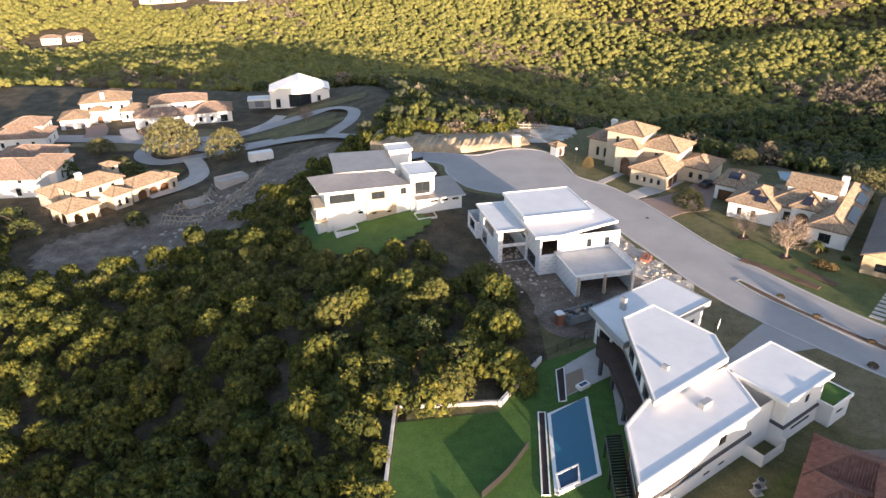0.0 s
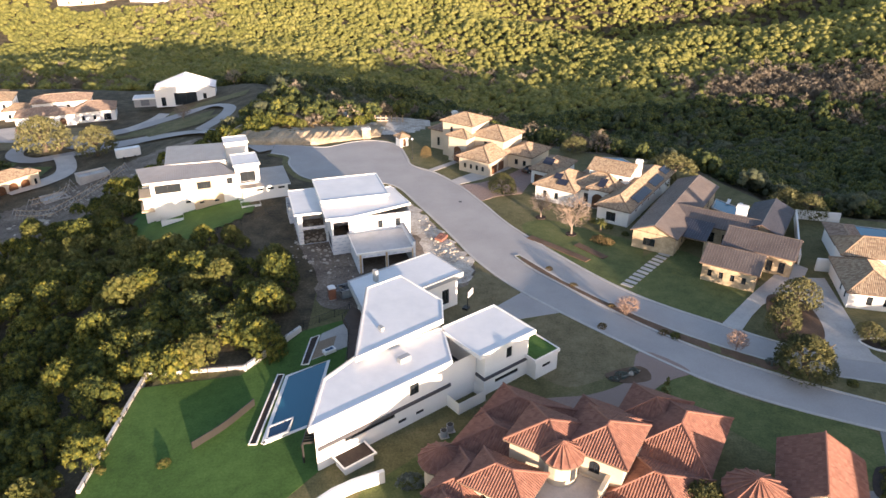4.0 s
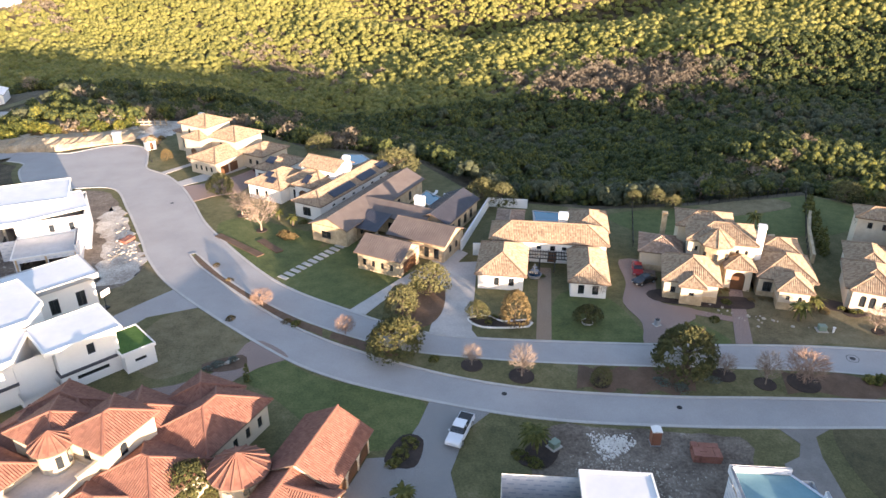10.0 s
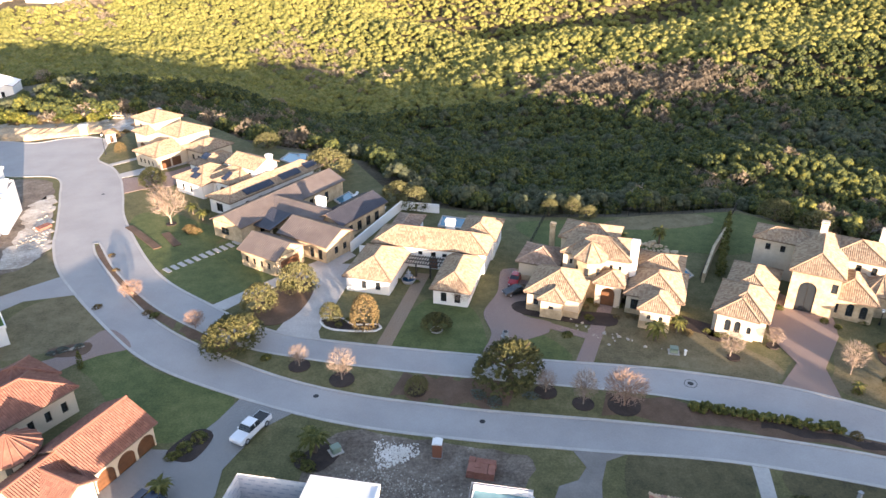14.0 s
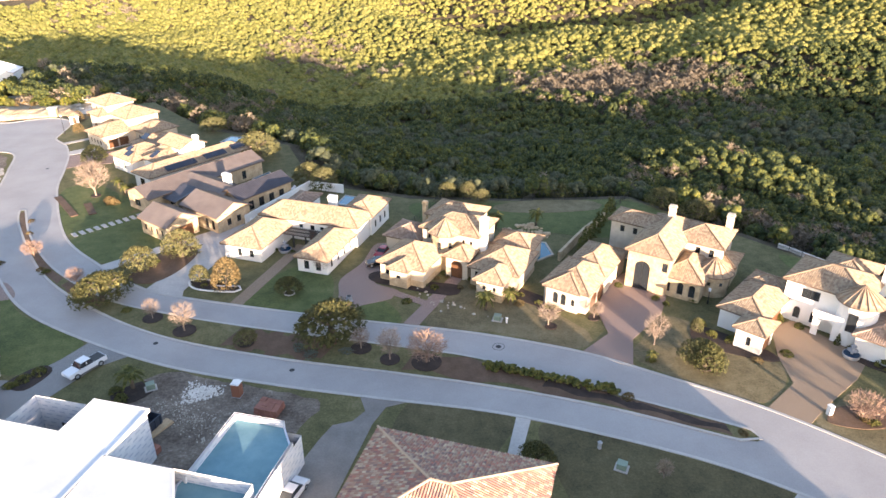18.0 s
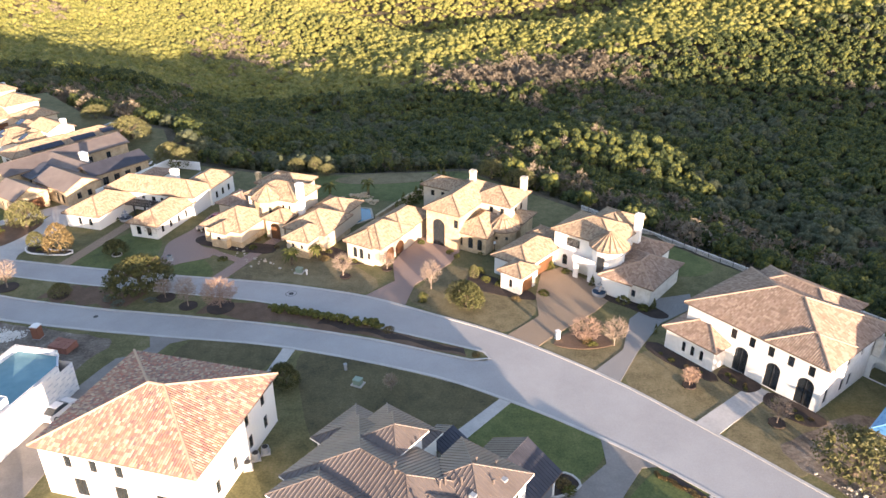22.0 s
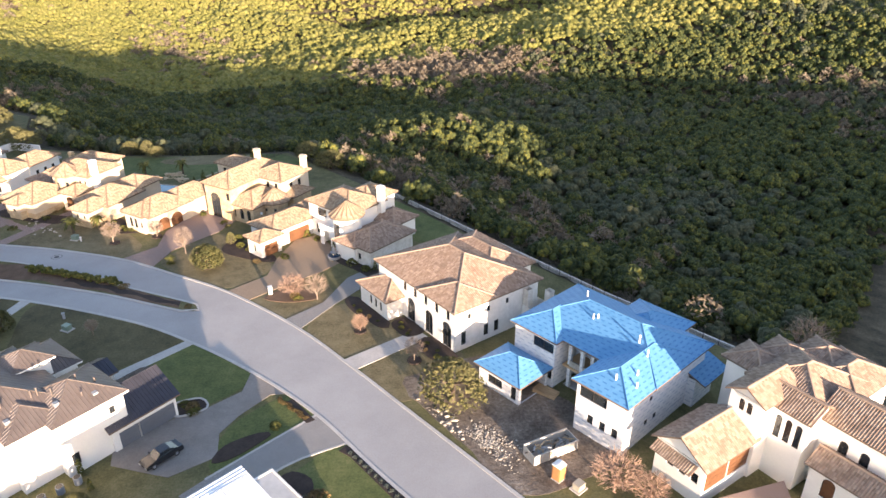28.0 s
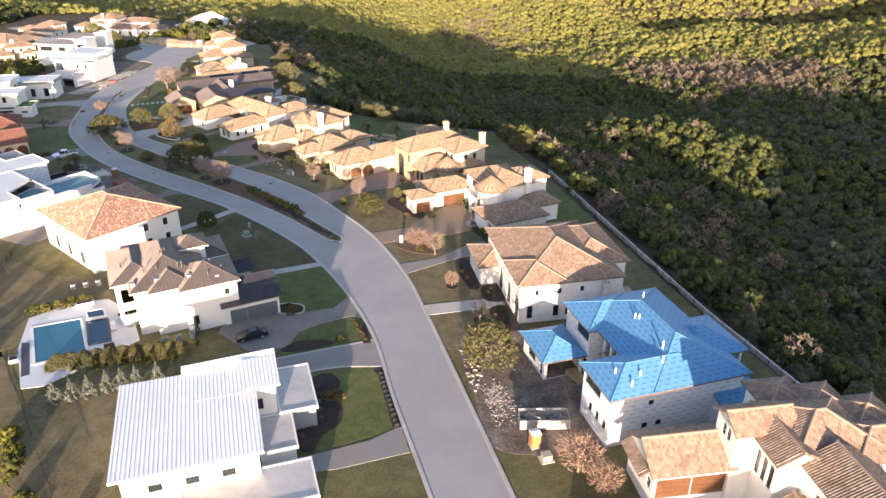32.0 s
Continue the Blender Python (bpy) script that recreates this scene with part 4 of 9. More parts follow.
def crown(rng, clumps, leaves, r=1.0, tall=1.0, fine=True, size=0.36, low=-0.15, leaf=0.16):
    """A crown of radius about 1 made of many clumps with loose leaf sprays, as vertices and triangles."""
    V, F, n = [], [], 0
    base_v, base_f = (ICO_V, ICO_F) if fine else (OCT_V, OCT_F)
    lob = rng.uniform(0, 2 * math.pi, 3)
    for i in range(clumps):
        u = rng.uniform(low, 1.0)
        a = rng.uniform(0, 2 * math.pi)
        rad = math.sqrt(max(0, 1 - max(u, 0) ** 1.6)) * (0.75 + 0.28 * rng.random())
        rad *= 1 + 0.16 * math.sin(2 * a + lob[0]) + 0.1 * math.sin(3 * a + lob[1])
        rad *= math.sqrt(rng.uniform(0.25, 1)) if u > 0.5 else 1
        c = np.array([rad * math.cos(a) * r, rad * math.sin(a) * r, max(u, -0.2) * tall])
        s = size * rng.uniform(0.65, 1.25)
        v = (base_v * rng.uniform(0.72, 1.28, (len(base_v), 1))) @ turned(rng).T * s * np.array([1, 1, 0.72]) + c
        V.append(v)
        F.append(base_f + n)
        n += len(v)
    for i in range(leaves):
        u, a = rng.uniform(low, 1.05), rng.uniform(0, 2 * math.pi)
        rad = math.sqrt(max(0, 1 - max(min(u, 1), 0) ** 1.6)) * rng.uniform(0.9, 1.22)
        rad *= 1 + 0.16 * math.sin(2 * a + lob[0])
        c = np.array([rad * math.cos(a) * r, rad * math.sin(a) * r, u * tall * 1.05])
        v = rng.normal(0, leaf, (3, 3)) + c
        V.append(v)
        F.append(np.array([[0, 1, 2]]) + n)
        n += 3
    return np.concatenate(V), np.concatenate(F)


def merged(name, templates, places, material, label, category, soft=False):
    """One mesh of many trees: places are rows of x, y, z, radius, height, turn, template."""
    V, F, n = [], [], 0
    for k, (tv, tf) in enumerate(templates):
        P = places[places[:, 6] == k]
        if not len(P):
            continue
        c, s = np.cos(P[:, 5])[:, None], np.sin(P[:, 5])[:, None]
        x = (tv[:, 0] * c - tv[:, 1] * s) * P[:, 3:4] + P[:, 0:1]
        y = (tv[:, 0] * s + tv[:, 1] * c) * P[:, 3:4] + P[:, 1:2]
        z = tv[:, 2] * P[:, 4:5] + P[:, 2:3]
        V.append(np.stack([x, y, z], -1).reshape(-1, 3))
        F.append((tf[None] + (np.arange(len(P)) * len(tv))[:, None, None]).reshape(-1, 3) + n)
        n += len(P) * len(tv)
    V, F = np.concatenate(V), np.concatenate(F)
    me = bpy.data.meshes.new(name)
    me.vertices.add(len(V))
    me.vertices.foreach_set("co", V.astype(np.float32).ravel())
    me.loops.add(len(F) * 3)
    me.loops.foreach_set("vertex_index", F.astype(np.int32).ravel())
    me.polygons.add(len(F))
    me.polygons.foreach_set("loop_start", np.arange(0, len(F) * 3, 3, dtype=np.int32))
    me.update(calc_edges=True)
    if soft:
        me.polygons.foreach_set("use_smooth", np.ones(len(F), bool))
    me.materials.append(material)
    return tagged(new(name, me), label, category, kind="stuff")




# ---- houses on the valley side ----
def house(name, x, y, turn, label, z=0.0):
    return thing(name, x, y, z, turn, label, "house", "houses along the street")


# two-storey pale stone house with a broad brown tile roof
h = house("house", 207.3, 38.1, -54.2, "two-storey white limestone house with a broad brown tile roof")
op = row("S", 5, 0.3, 0.98, 4.7, 0.9, 1.5) + [("S", 0.45, 0.1, 2.0, 3.9, "arch"), ("S", 0.68, 0.1, 2.0, 3.9, "arch"), ("S", 0.9, 0.1, 2.2, 4.1, "arch")]
op += row("E", 4, 0.05, 0.95, 4.8, 0.6, 0.9) + row("E", 1, 0.06, 0.14, 0.8, 0.9, 2.2) + row("E", 2, 0.3, 0.55, 0.8, 0.9, 1.9) + row("W", 4, 0.1, 0.9, 4.6, 0.8, 1.3)
hip_block(h, 0, 21, 0, 17.2, 7.0, STONE_WHITE, TILE_BROWN, openings=op)
hip_block(h, 1.5, 16.4, 10, 20, 7.05, STONE_WHITE, TILE_BROWN, pitch=0.42, openings=row("N", 4, 0.1, 0.9, 4.4, 1.0, 1.5))
hip(h, 12.4, 21.06, -0.06, 8, 7.03, 0.44, TILE_BROWN)
hip_block(h, -1, 7.9, -3, 6, 3.6, STONE_WHITE, TILE_BROWN, openings=row("S", 3, 0.3, 0.85, 0.9, 0.6, 1.6, "arch") + row("W", 2, 0.2, 0.8, 1, 0.7, 1.3))
walls(h, 20.5, 24, 13.4, 16.8, -0.3, 3.6, STONE_WHITE, [("E", 0.5, 0.1, 2.2, 3.0, "arch void"), ("S", 0.5, 0.1, 2.2, 3.0, "arch void")])
walls(h, 20.6, 21.6, 13.5, 14.5, 3.6, 6.4, STONE)
walls(h, 22.9, 23.9, 15.7, 16.7, 3.6, 6.4, STONE)

# house under blue roofing felt
h = house("house", 233.0, 5.5, -48.4, "house under construction with blue roofing felt and printed white wrap")
op = row("S", 1, 0.06, 0.62, 5.3, 3.9, 1.5) + row("S", 3, 0.2, 0.95, 2.0, 0.85, 1.3) + row("E", 2, 0.28, 0.55, 1.9, 0.8, 0.8) + row("E", 1, 0.34, 0.42, 5.3, 0.7, 0.7) + row("E", 1, 0.7, 0.98, 1.4, 3.4, 2.2)
hip_block(h, -0.1, 7.9, 0, 15.2, 7.5, WRAP, BLUE, "none", 0.45, openings=op)
walls(h, -13.1, 7.3, 9.6, 18.6, -0.3, 7.4, WRAP, [("S", 0.42, 0.1, 2.4, 2.6, "void"), ("S", 0.54, 0.1, 2.2, 2.6, "void"), ("S", 0.43, 4.0, 2.2, 2.3, "win"), ("S", 0.55, 4.0, 2.0, 2.3, "win")] + row("W", 3, 0.1, 0.9, 4.5, 1.0, 1.4))
hip(h, -13.7, 8.0, 5.6, 19.2, 7.54, 0.42, BLUE, "none")
hip_block(h, -13.8, -5.8, 4.3, 14, 7.5, WRAP, BLUE, "none", 0.45, openings=row("S", 1, 0.45, 0.98, 5.2, 3.4, 1.5) + [("S", 0.9, 1.2, 0.8, 1.3, "win")])
hip_block(h, -14.6, -6.4, -1.8, 5.0, 3.2, WRAP, BLUE, "none", 0.5, openings=[("E", 0.5, 0.1, 4.8, 2.5, "void"), ("S", 0.4, 0.9, 2.6, 1.3, "win"), ("S", 0.86, 0.4, 0.9, 2.0, "win")])
hip_block(h, -5.0, 3.8, 12.5, 22.0, 7.56, WRAP, BLUE, "none", 0.42, openings=[("E", 0.84, 5.0, 2.2, 2.0, "void"), ("N", 0.2, 5.0, 2.4, 2.0, "void")])
walls(h, 4.0, 8.4, 14.8, 19.6, -0.3, 4.2, WRAP)
shed(h, [(9.8, 14.6, 4.1), (9.8, 20.6, 4.1), (3.4, 20.6, 6.4), (3.4, 14.6, 6.4)], BLUE, "none", 0.2)
for x, y in ((-5.4, 6.5), (-3.3, 6.2), (-1.7, 6.2), (-0.3, 6.2)):
    g = Geo()
    g.box(x, x + 0.45, y, y + 0.45, -0.2, 7.3)
    part("post", g, WRAP, h)
g = Geo()
g.box(-5.9, 0.3, 6.1, 9.6, 3.3, 3.6)
part("balcony_floor", g, LUMBER, h)
for x0, x1 in ((-4.95, -3.3), (-2.85, -1.7), (-1.25, -0.3)):
    g = Geo()
    g.box(x0, x1, 6.25, 6.45, 3.6, 4.5)
    part("parapet", g, GREYWOOD, h)
g = Geo()
g.box(-5.9, 0.3, 6.6, 9.6, -0.1, 0.12)
part("porch_slab", g, CONCRETE, h)
for x, y, z in ((-8.0, 13.4, 10.2), (-4.6, 10.2, 9.4), (-4.1, 10.5, 9.5), (4.6, 8.6, 9.2), (5.6, 5.0, 8.5), (6.6, 3.4, 8.1), (4.4, 2.4, 8.6), (2.6, 9.8, 9.8)):
    g = Geo()
    g.disc(x, y, 0.12, z - 0.4, z + 0.75, 0, 8)
    part("vent_pipe", g, TRIM, h)

# tile house by the turning garage
h = house("house", 244.2, -6.5, 33.1, "cream stucco house with brown tile roofs and wooden garage doors")
gable_block(h, -0.6, 9.0, -1.6, 5.7, 5.4, STUCCO, TILE_BROWN, pitch=0.6, axis="x", openings=[("S", 0.27, 1.8, 3.9, 2.7, "garage wood"), ("S", 0.73, 1.8, 3.9, 2.7, "garage wood")] + row("W", 3, 0.2, 0.95, 2.7, 0.9, 1.3))
shed(h, [(-1.3, 5.2, 4.4), (-1.3, -0.2, 4.4), (-0.06, -0.2, 5.1), (-0.06, 5.2, 5.1)], TILE_BROWN, "tile", 0.15)
gable_block(h, 7.6, 15, -1.9, 3.1, 10.1, STUCCO, TILE_BROWN, pitch=0.55, axis="x", openings=[("W", 0.38, 8.0, 0.7, 1.5, "arch"), ("W", 0.62, 8.0, 0.7, 1.5, "arch")])
gable_block(h, 9.9, 15.1, -5.8, 1.6, 9.5, STUCCO, TILE_BROWN, pitch=0.55, axis="y", openings=row("W", 3, 0.42, 0.96, 5.4, 0.75, 3.0, "arch"))
hip_block(h, 12.3, 22.3, -5.2, 3.8, 9.6, STUCCO, TILE_BROWN, pitch=0.45)
hip_block(h, 13.6, 19.2, 2.2, 7.8, 9.3, STUCCO, TILE_BROWN, pitch=0.43)
hip_block(h, 17.6, 23.2, 0.7, 6.3, 9.3, STUCCO, TILE_BROWN, pitch=0.43)
hip_block(h, 20.6, 27.0, -2.6, 3.6, 9.3, STUCCO, TILE_BROWN, pitch=0.43)
hip_block(h, 18.2, 27.4, -6.4, 0.6, 9.2, STUCCO, TILE_BROWN, pitch=0.42, openings=row("E", 2, 0.2, 0.8, 6.4, 1.0, 1.5))
gable_block(h, 12.8, 20.4, -14.5, -4.6, 9.0, STUCCO, TILE_BROWN, pitch=0.52, axis="y", openings=row("W", 2, 0.2, 0.7, 5.6, 1.0, 1.8, "arch") + row("S", 2, 0.3, 0.8, 5.6, 1.0, 1.8, "arch"))
gable_block(h, 9.6, 14.4, -14.6, -6.2, 5.2, STUCCO, TILE_BROWN, pitch=0.5, axis="y", openings=[("W", 0.3, 1.9, 1.4, 2.6, "arch door"), ("W", 0.7, 2.2, 1.0, 1.8, "arch")])

# white house with the round tower
h = house("house", 192.3, 63.4, -41.3, "white stucco house with a round tower and clay tile roofs")
op = row("S", 1, 0.12, 0.55, 4.5, 2.6, 1.6) + row("S", 2, 0.1, 0.55, 0.7, 1.0, 2.0, "arch") + [("S", 0.86, 0.1, 1.7, 2.9, "arch door"), ("S", 0.86, 3.9, 1.6, 2.4, "door")]
hip_block(h, 0, 12.2, 0, 10.4, 7.0, STUCCO, TILE_TAN, openings=op)
hip_block(h, 3, 10.8, 6, 14.8, 7.05, STUCCO, TILE_TAN)
drum(h, 10.9, 0.9, 2.7, -0.3, 6.9, STUCCO, 20, 1, 2.6, 1.3, 3.0)
cone(h, 10.9, 0.9, 3.4, 6.95, 9.4, TILE_TAN, n=18)
chimney(h, 12.2, 8.6, 5, 10.2, 1.1, 1.1)
hip_block(h, -6, 1.6, -9.5, 3, 3.6, STUCCO, TILE_TAN, openings=row("W", 3, 0.5, 0.95, 1.8, 0.4, 0.5) + [("E", 0.55, 0, 5.0, 2.4, "garage wood")])
hip_block(h, -2.0, 3.0, -13.2, -7.6, 3.55, STONE, TILE_TAN, openings=[("S", 0.5, 0.9, 0.7, 1.5, "arch"), ("E", 0.5, 0, 3.0, 2.4, "garage wood")])
hip_block(h, -5.8, 0.5, 1, 6, 3.9, STUCCO, TILE_TAN)
hip_block(h, 12, 21, -3.2, 8.8, 3.6, STONE, TILE_BROWN, openings=row("S", 2, 0.15, 0.8, 1.0, 0.7, 1.2), pitch=0.42)
hip_block(h, 11.6, 17.6, -3.8, 3, 3.5, STUCCO, TILE_BROWN, openings=[("W", 0.75, 0.1, 1.4, 2.6, "arch door")])
hip_block(h, 10, 17, 7, 14, 3.8, STUCCO, TILE_BROWN)
g = Geo()
g.box(5.6, 10.0, -1.6, 0.2, 3.2, 3.5)
g.box(5.6, 10.0, -1.6, -1.45, 3.5, 4.3)
part("balcony", g, STUCCO, h)
walls(h, 5.8, 9.6, -1.5, 0.6, -0.3, 3.2, STUCCO, [("S", 0.5, 0.05, 1.9, 3.0, "arch void")])

# stone and stucco house with arched entry
h = house("house", 155.3, 66.8, -32.0, "two-storey stone house with tan tile roofs and an arched entry")
op = [("E", 0.3, 0, 2.8, 2.6, "arch garage wood"), ("E", 0.62, 0, 2.8, 2.6, "arch garage wood")]
hip_block(h, 0, 8.5, 0, 11, 3.8, BUFF, TILE_TAN, openings=op, pitch=0.5)
hip_block(h, 0.6, 7.2, -0.6, 6, 3.85, BUFF, TILE_TAN, pitch=0.5, openings=[("S", 0.3, 0.9, 0.9, 2.0, "arch"), ("S", 0.55, 0.9, 0.9, 2.0, "arch"), ("S", 0.85, 1.2, 0.6, 1.2, "arch")])
hip_block(h, 0.6, 8.3, 7, 18.6, 3.9, BUFF, TILE_TAN, pitch=0.5)
op = [("S", 0.38, 0.05, 2.6, 5.4, "arch"), ("S", 0.9, 4.4, 0.9, 1.6, "win"), ("W", 0.3, 4.4, 0.9, 1.5, "win"), ("W", 0.6, 4.4, 0.9, 1.5, "win")]
hip_block(h, 9.2, 17.3, 12.6, 30, 7.2, STONE_TAN, TILE_TAN, openings=op, pitch=0.5)
hip_block(h, 14, 23.4, 21, 30.4, 7.2, BUFF, TILE_TAN, openings=row("S", 2, 0.4, 0.95, 5.0, 0.8, 1.4) + row("E", 2, 0.2, 0.8, 4.6, 0.9, 1.4))
hip_block(h, 2.4, 13, 22.5, 29, 7.3, BUFF, TILE_TAN, openings=row("W", 2, 0.2, 0.8, 4.8, 0.8, 1.0) + row("S", 2, 0.1, 0.6, 5.2, 0.8, 1.2))
hip_block(h, 14.6, 22.6, 13.2, 24, 3.8, STONE_TAN, TILE_TAN, openings=row("S", 2, 0.4, 0.95, 0.8, 1.0, 2.2, "arch") + [("S", 0.18, 0.9, 1.6, 1.7, "win")], pitch=0.5)
drum(h, 22.6, 19.5, 2.6, -0.3, 4.0, STONE_TAN, 16, 3, 2.2, 0.5, 0.6)
cone(h, 22.6, 19.5, 3.3, 4.0, 6.4, TILE_TAN, n=14)
hip_block(h, 20, 25.5, 22, 28.5, 3.9, STONE_TAN, TILE_TAN)
chimney(h, 12.9, 25.5, 8, 11.2, 1.1, 0.9, BUFF)
chimney(h, 22.0, 29.6, 5, 10.2, 1.1, 1.0, BUFF)

# tan house with the octagonal stair tower
h = house("house", 134.8, 81.1, -24.0, "two-storey tan stucco house with clay tile roofs and tall chimney")
op = row("S", 1, 0.05, 0.2, 4.8, 0.5, 0.9) + row("S", 3, 0.55, 0.95, 4.6, 0.5, 1.2) + row("W", 3, 0.1, 0.9, 4.6, 0.8, 1.2)
hip_block(h, 0, 11.8, 0, 9.2, 7.0, CREAM, TILE_TAN, openings=op)
hip_block(h, -1.6, 8.6, 5.5, 13.4, 7.1, CREAM, TILE_TAN)
drum(h, 5.0, 0.8, 2.6, -0.3, 6.9, STONE_TAN, 8, 3, 4.2, 0.6, 1.4)
cone(h, 5.0, 0.8, 3.3, 7.02, 9.3, TILE_TAN, n=8)
chimney(h, 11.9, 1.8, 3, 10.2, 1.2, 1.0)
hip_block(h, -3.6, 5.8, -9.3, 1, 3.6, CREAM, TILE_TAN, openings=row("S", 1, 0.05, 0.3, 1, 0.8, 1.3), base=(1.5, STONE_TAN), pitch=0.5)
hip_block(h, -1, 3.4, -10.7, -5, 3.5, CREAM, TILE_TAN, openings=row("S", 1, 0.3, 0.7, 1, 0.8, 1.3), base=(2.0, STONE_TAN), pitch=0.5)
hip_block(h, -7.6, 0, 0, 8, 3.8, CREAM, TILE_BROWN, openings=row("S", 1, 0.5, 0.9, 1.2, 0.8, 1.2), base=(1.4, STONE_TAN))
hip_block(h, 6.3, 11.5, -3.6, 2, 4.2, CREAM, TILE_TAN, openings=[("S", 0.5, 0.05, 2.2, 3.4, "arch door")], pitch=0.5)
hip_block(h, 11.4, 20.8, -4.4, 6, 3.6, CREAM, TILE_TAN, openings=row("S", 1, 0.05, 0.3, 0.9, 1.4, 1.8), base=(1.2, STONE_TAN), pitch=0.5)
hip_block(h, 14.0, 19.6, -8.2, -1, 3.6, CREAM, TILE_TAN, openings=row("S", 2, 0.1, 0.9, 1.8, 0.6, 0.8, "arch"), base=(1.6, STONE_TAN), pitch=0.5)
hip_block(h, 12, 20, 4.5, 12, 4.0, CREAM, TILE_TAN)
chimney(h, -3.4, 9.5, 3, 7.6, 0.9, 0.8, STONE_TAN)

# long white courtyard house
h = house("house", 102.7, 91.8, -16.9, "long white stucco courtyard house with pale tan tile roofs")
op = [("S", 0.42, 2.6, 0.8, 0.7, "win"), ("S", 0.54, 2.4, 0.9, 1.0, "win"), ("S", 0.64, 2.6, 0.8, 0.7, "win"), ("S", 0.54, 0.1, 1.6, 2.2, "door")]
hip_block(h, 0, 21.4, 0, 7.8, 4.3, STUCCO, TILE_TAN, openings=op, pitch=0.55)
hip_block(h, -1.4, 7.3, -11, 1.6, 3.0, STUCCO, TILE_TAN, openings=row("S", 2, 0.25, 0.9, 0.8, 0.9, 1.5) + row("W", 2, 0.5, 0.95, 0.8, 0.8, 1.4), pitch=0.5)
hip_block(h, 14, 20.9, -11.6, 1.6, 3.0, STUCCO, TILE_TAN, openings=row("S", 2, 0.1, 0.9, 0.6, 1.0, 1.7) + row("E", 4, 0.05, 0.9, 0.8, 0.8, 1.4), pitch=0.5)
hip_block(h, 14.4, 21.8, 6, 16, 4.2, STUCCO, TILE_TAN, pitch=0.45, openings=row("E", 3, 0.1, 0.9, 1, 0.9, 1.5))
hip_block(h, 0.5, 6, 6, 16, 3.4, STUCCO, TILE_BROWN, pitch=0.4)
chimney(h, 13.2, 6.5, 4, 7.4, 1.6, 0.9)
for i in range(14):
    g = Geo()
    g.box(7.5 + i * 0.46, 7.62 + i * 0.46, -3.4, -0.2, 2.75, 2.9)
    part("pergola_slat", g, FRAME, h)
for y in (-3.2, -1.8, -0.5):
    g = Geo()
    g.box(7.3, 14.1, y, y + 0.14, 2.6, 2.746)
    part("pergola_beam", g, FRAME, h)
for x in (9.2, 11.8):
    g = Geo()
    g.box(x, x + 0.25, -3.2, -2.95, 0, 2.6)
    part("pergola_post", g, FRAME, h)

# low grey-brown metal roofed house
h = house("house", 78.5, 92.2, -35.4, "low limestone house with grey-brown standing seam metal roofs")
MR = METAL_BROWN
gable_block(h, 0, 9.6, 0, 8, 3.4, STONE_TAN, MR, "metal", 0.5, "x", openings=row("S", 4, 0.05, 0.9, 1.0, 0.7, 1.2) + [("E", 0.5, 0, 4.6, 2.5, "garage wood")])
gable_block(h, 1.5, 13.8, 8.5, 17.5, 3.6, STONE_TAN, MR, "metal", 0.45, "x", openings=row("E", 2, 0.2, 0.8, 1.0, 1.0, 1.4) + row("S", 2, 0.6, 0.95, 0.5, 1.0, 2.0))
gable_block(h, -14.2, -5.4, 6, 37, 3.6, STONE_TAN, MR, "metal", 0.42, "y", openings=row("S", 1, 0.2, 0.6, 0.9, 2.2, 1.5) + row("E", 5, 0.1, 0.9, 0.6, 1.2, 2.0))
gable_block(h, -9, 6, 15, 23, 3.6, STONE_TAN, MR, "metal", 0.42, "x", openings=row("S", 3, 0.4, 0.95, 0.4, 1.2, 2.0))
gable_block(h, 2.6, 10.2, 17, 32, 3.6, STONE_TAN, METAL_DARK, "metal", 0.45, "y", openings=row("E", 4, 0.1, 0.9, 0.5, 1.4, 2.0))
shed(h, [(-6.6, 9.5, 3.0), (-1.2, 9.5, 3.0), (-1.2, 15.5, 4.3), (-6.6, 15.5, 4.3)], METAL_DARK, "metal", 0.15)
for x in (-6.2, -1.6):
    g = Geo()
    g.box(x, x + 0.4, 9.8, 10.2, -0.2, 3.0)
    part("porch_post", g, STONE_TAN, h)
chimney(h, 2.2, 20.5, 3.5, 6.8, 1.9, 1.0)

# house with solar panels
h = house("house", 56.2, 129.5, -36.8, "white stucco house with tan tile roofs and rows of solar panels")
hip_block(h, 0, 10, 0, 12, 3.5, STUCCO, TILE_TAN, openings=row("S", 2, 0.1, 0.7, 0.9, 0.9, 1.5), pitch=0.45)
hip_block(h, 6, 19, 3, 15, 3.6, STUCCO, TILE_TAN, pitch=0.45, openings=row("S", 2, 0.3, 0.6, 0.6, 1.2, 2.0))
gable_block(h, 8.8, 18.6, 8, 15.6, 6.4, STUCCO, TILE_TAN, pitch=0.4, axis="x", openings=row("S", 4, 0.1, 0.9, 4.9, 0.9, 0.5))
hip_block(h, 11.2, 16.6, 2.2, 10, 4.4, STUCCO, TILE_TAN, openings=[("S", 0.5, 0.05, 2.6, 3.2, "arch door")], pitch=0.45)
hip_block(h, 15.6, 23.2, -3.4, 25, 3.5, STUCCO, TILE_TAN, openings=row("S", 1, 0.2, 0.7, 0.6, 2.0, 1.9) + row("E", 6, 0.1, 0.9, 1.8, 1.0, 0.5), pitch=0.45)
hip_block(h, -5.2, 2, 8, 19, 3.5, STUCCO, TILE_TAN, openings=[("S", 0.5, 0, 4.6, 2.3, "garage wood")], pitch=0.45)
chimney(h, 18.6, 12.5, 3, 8.8, 1.2, 1.0)
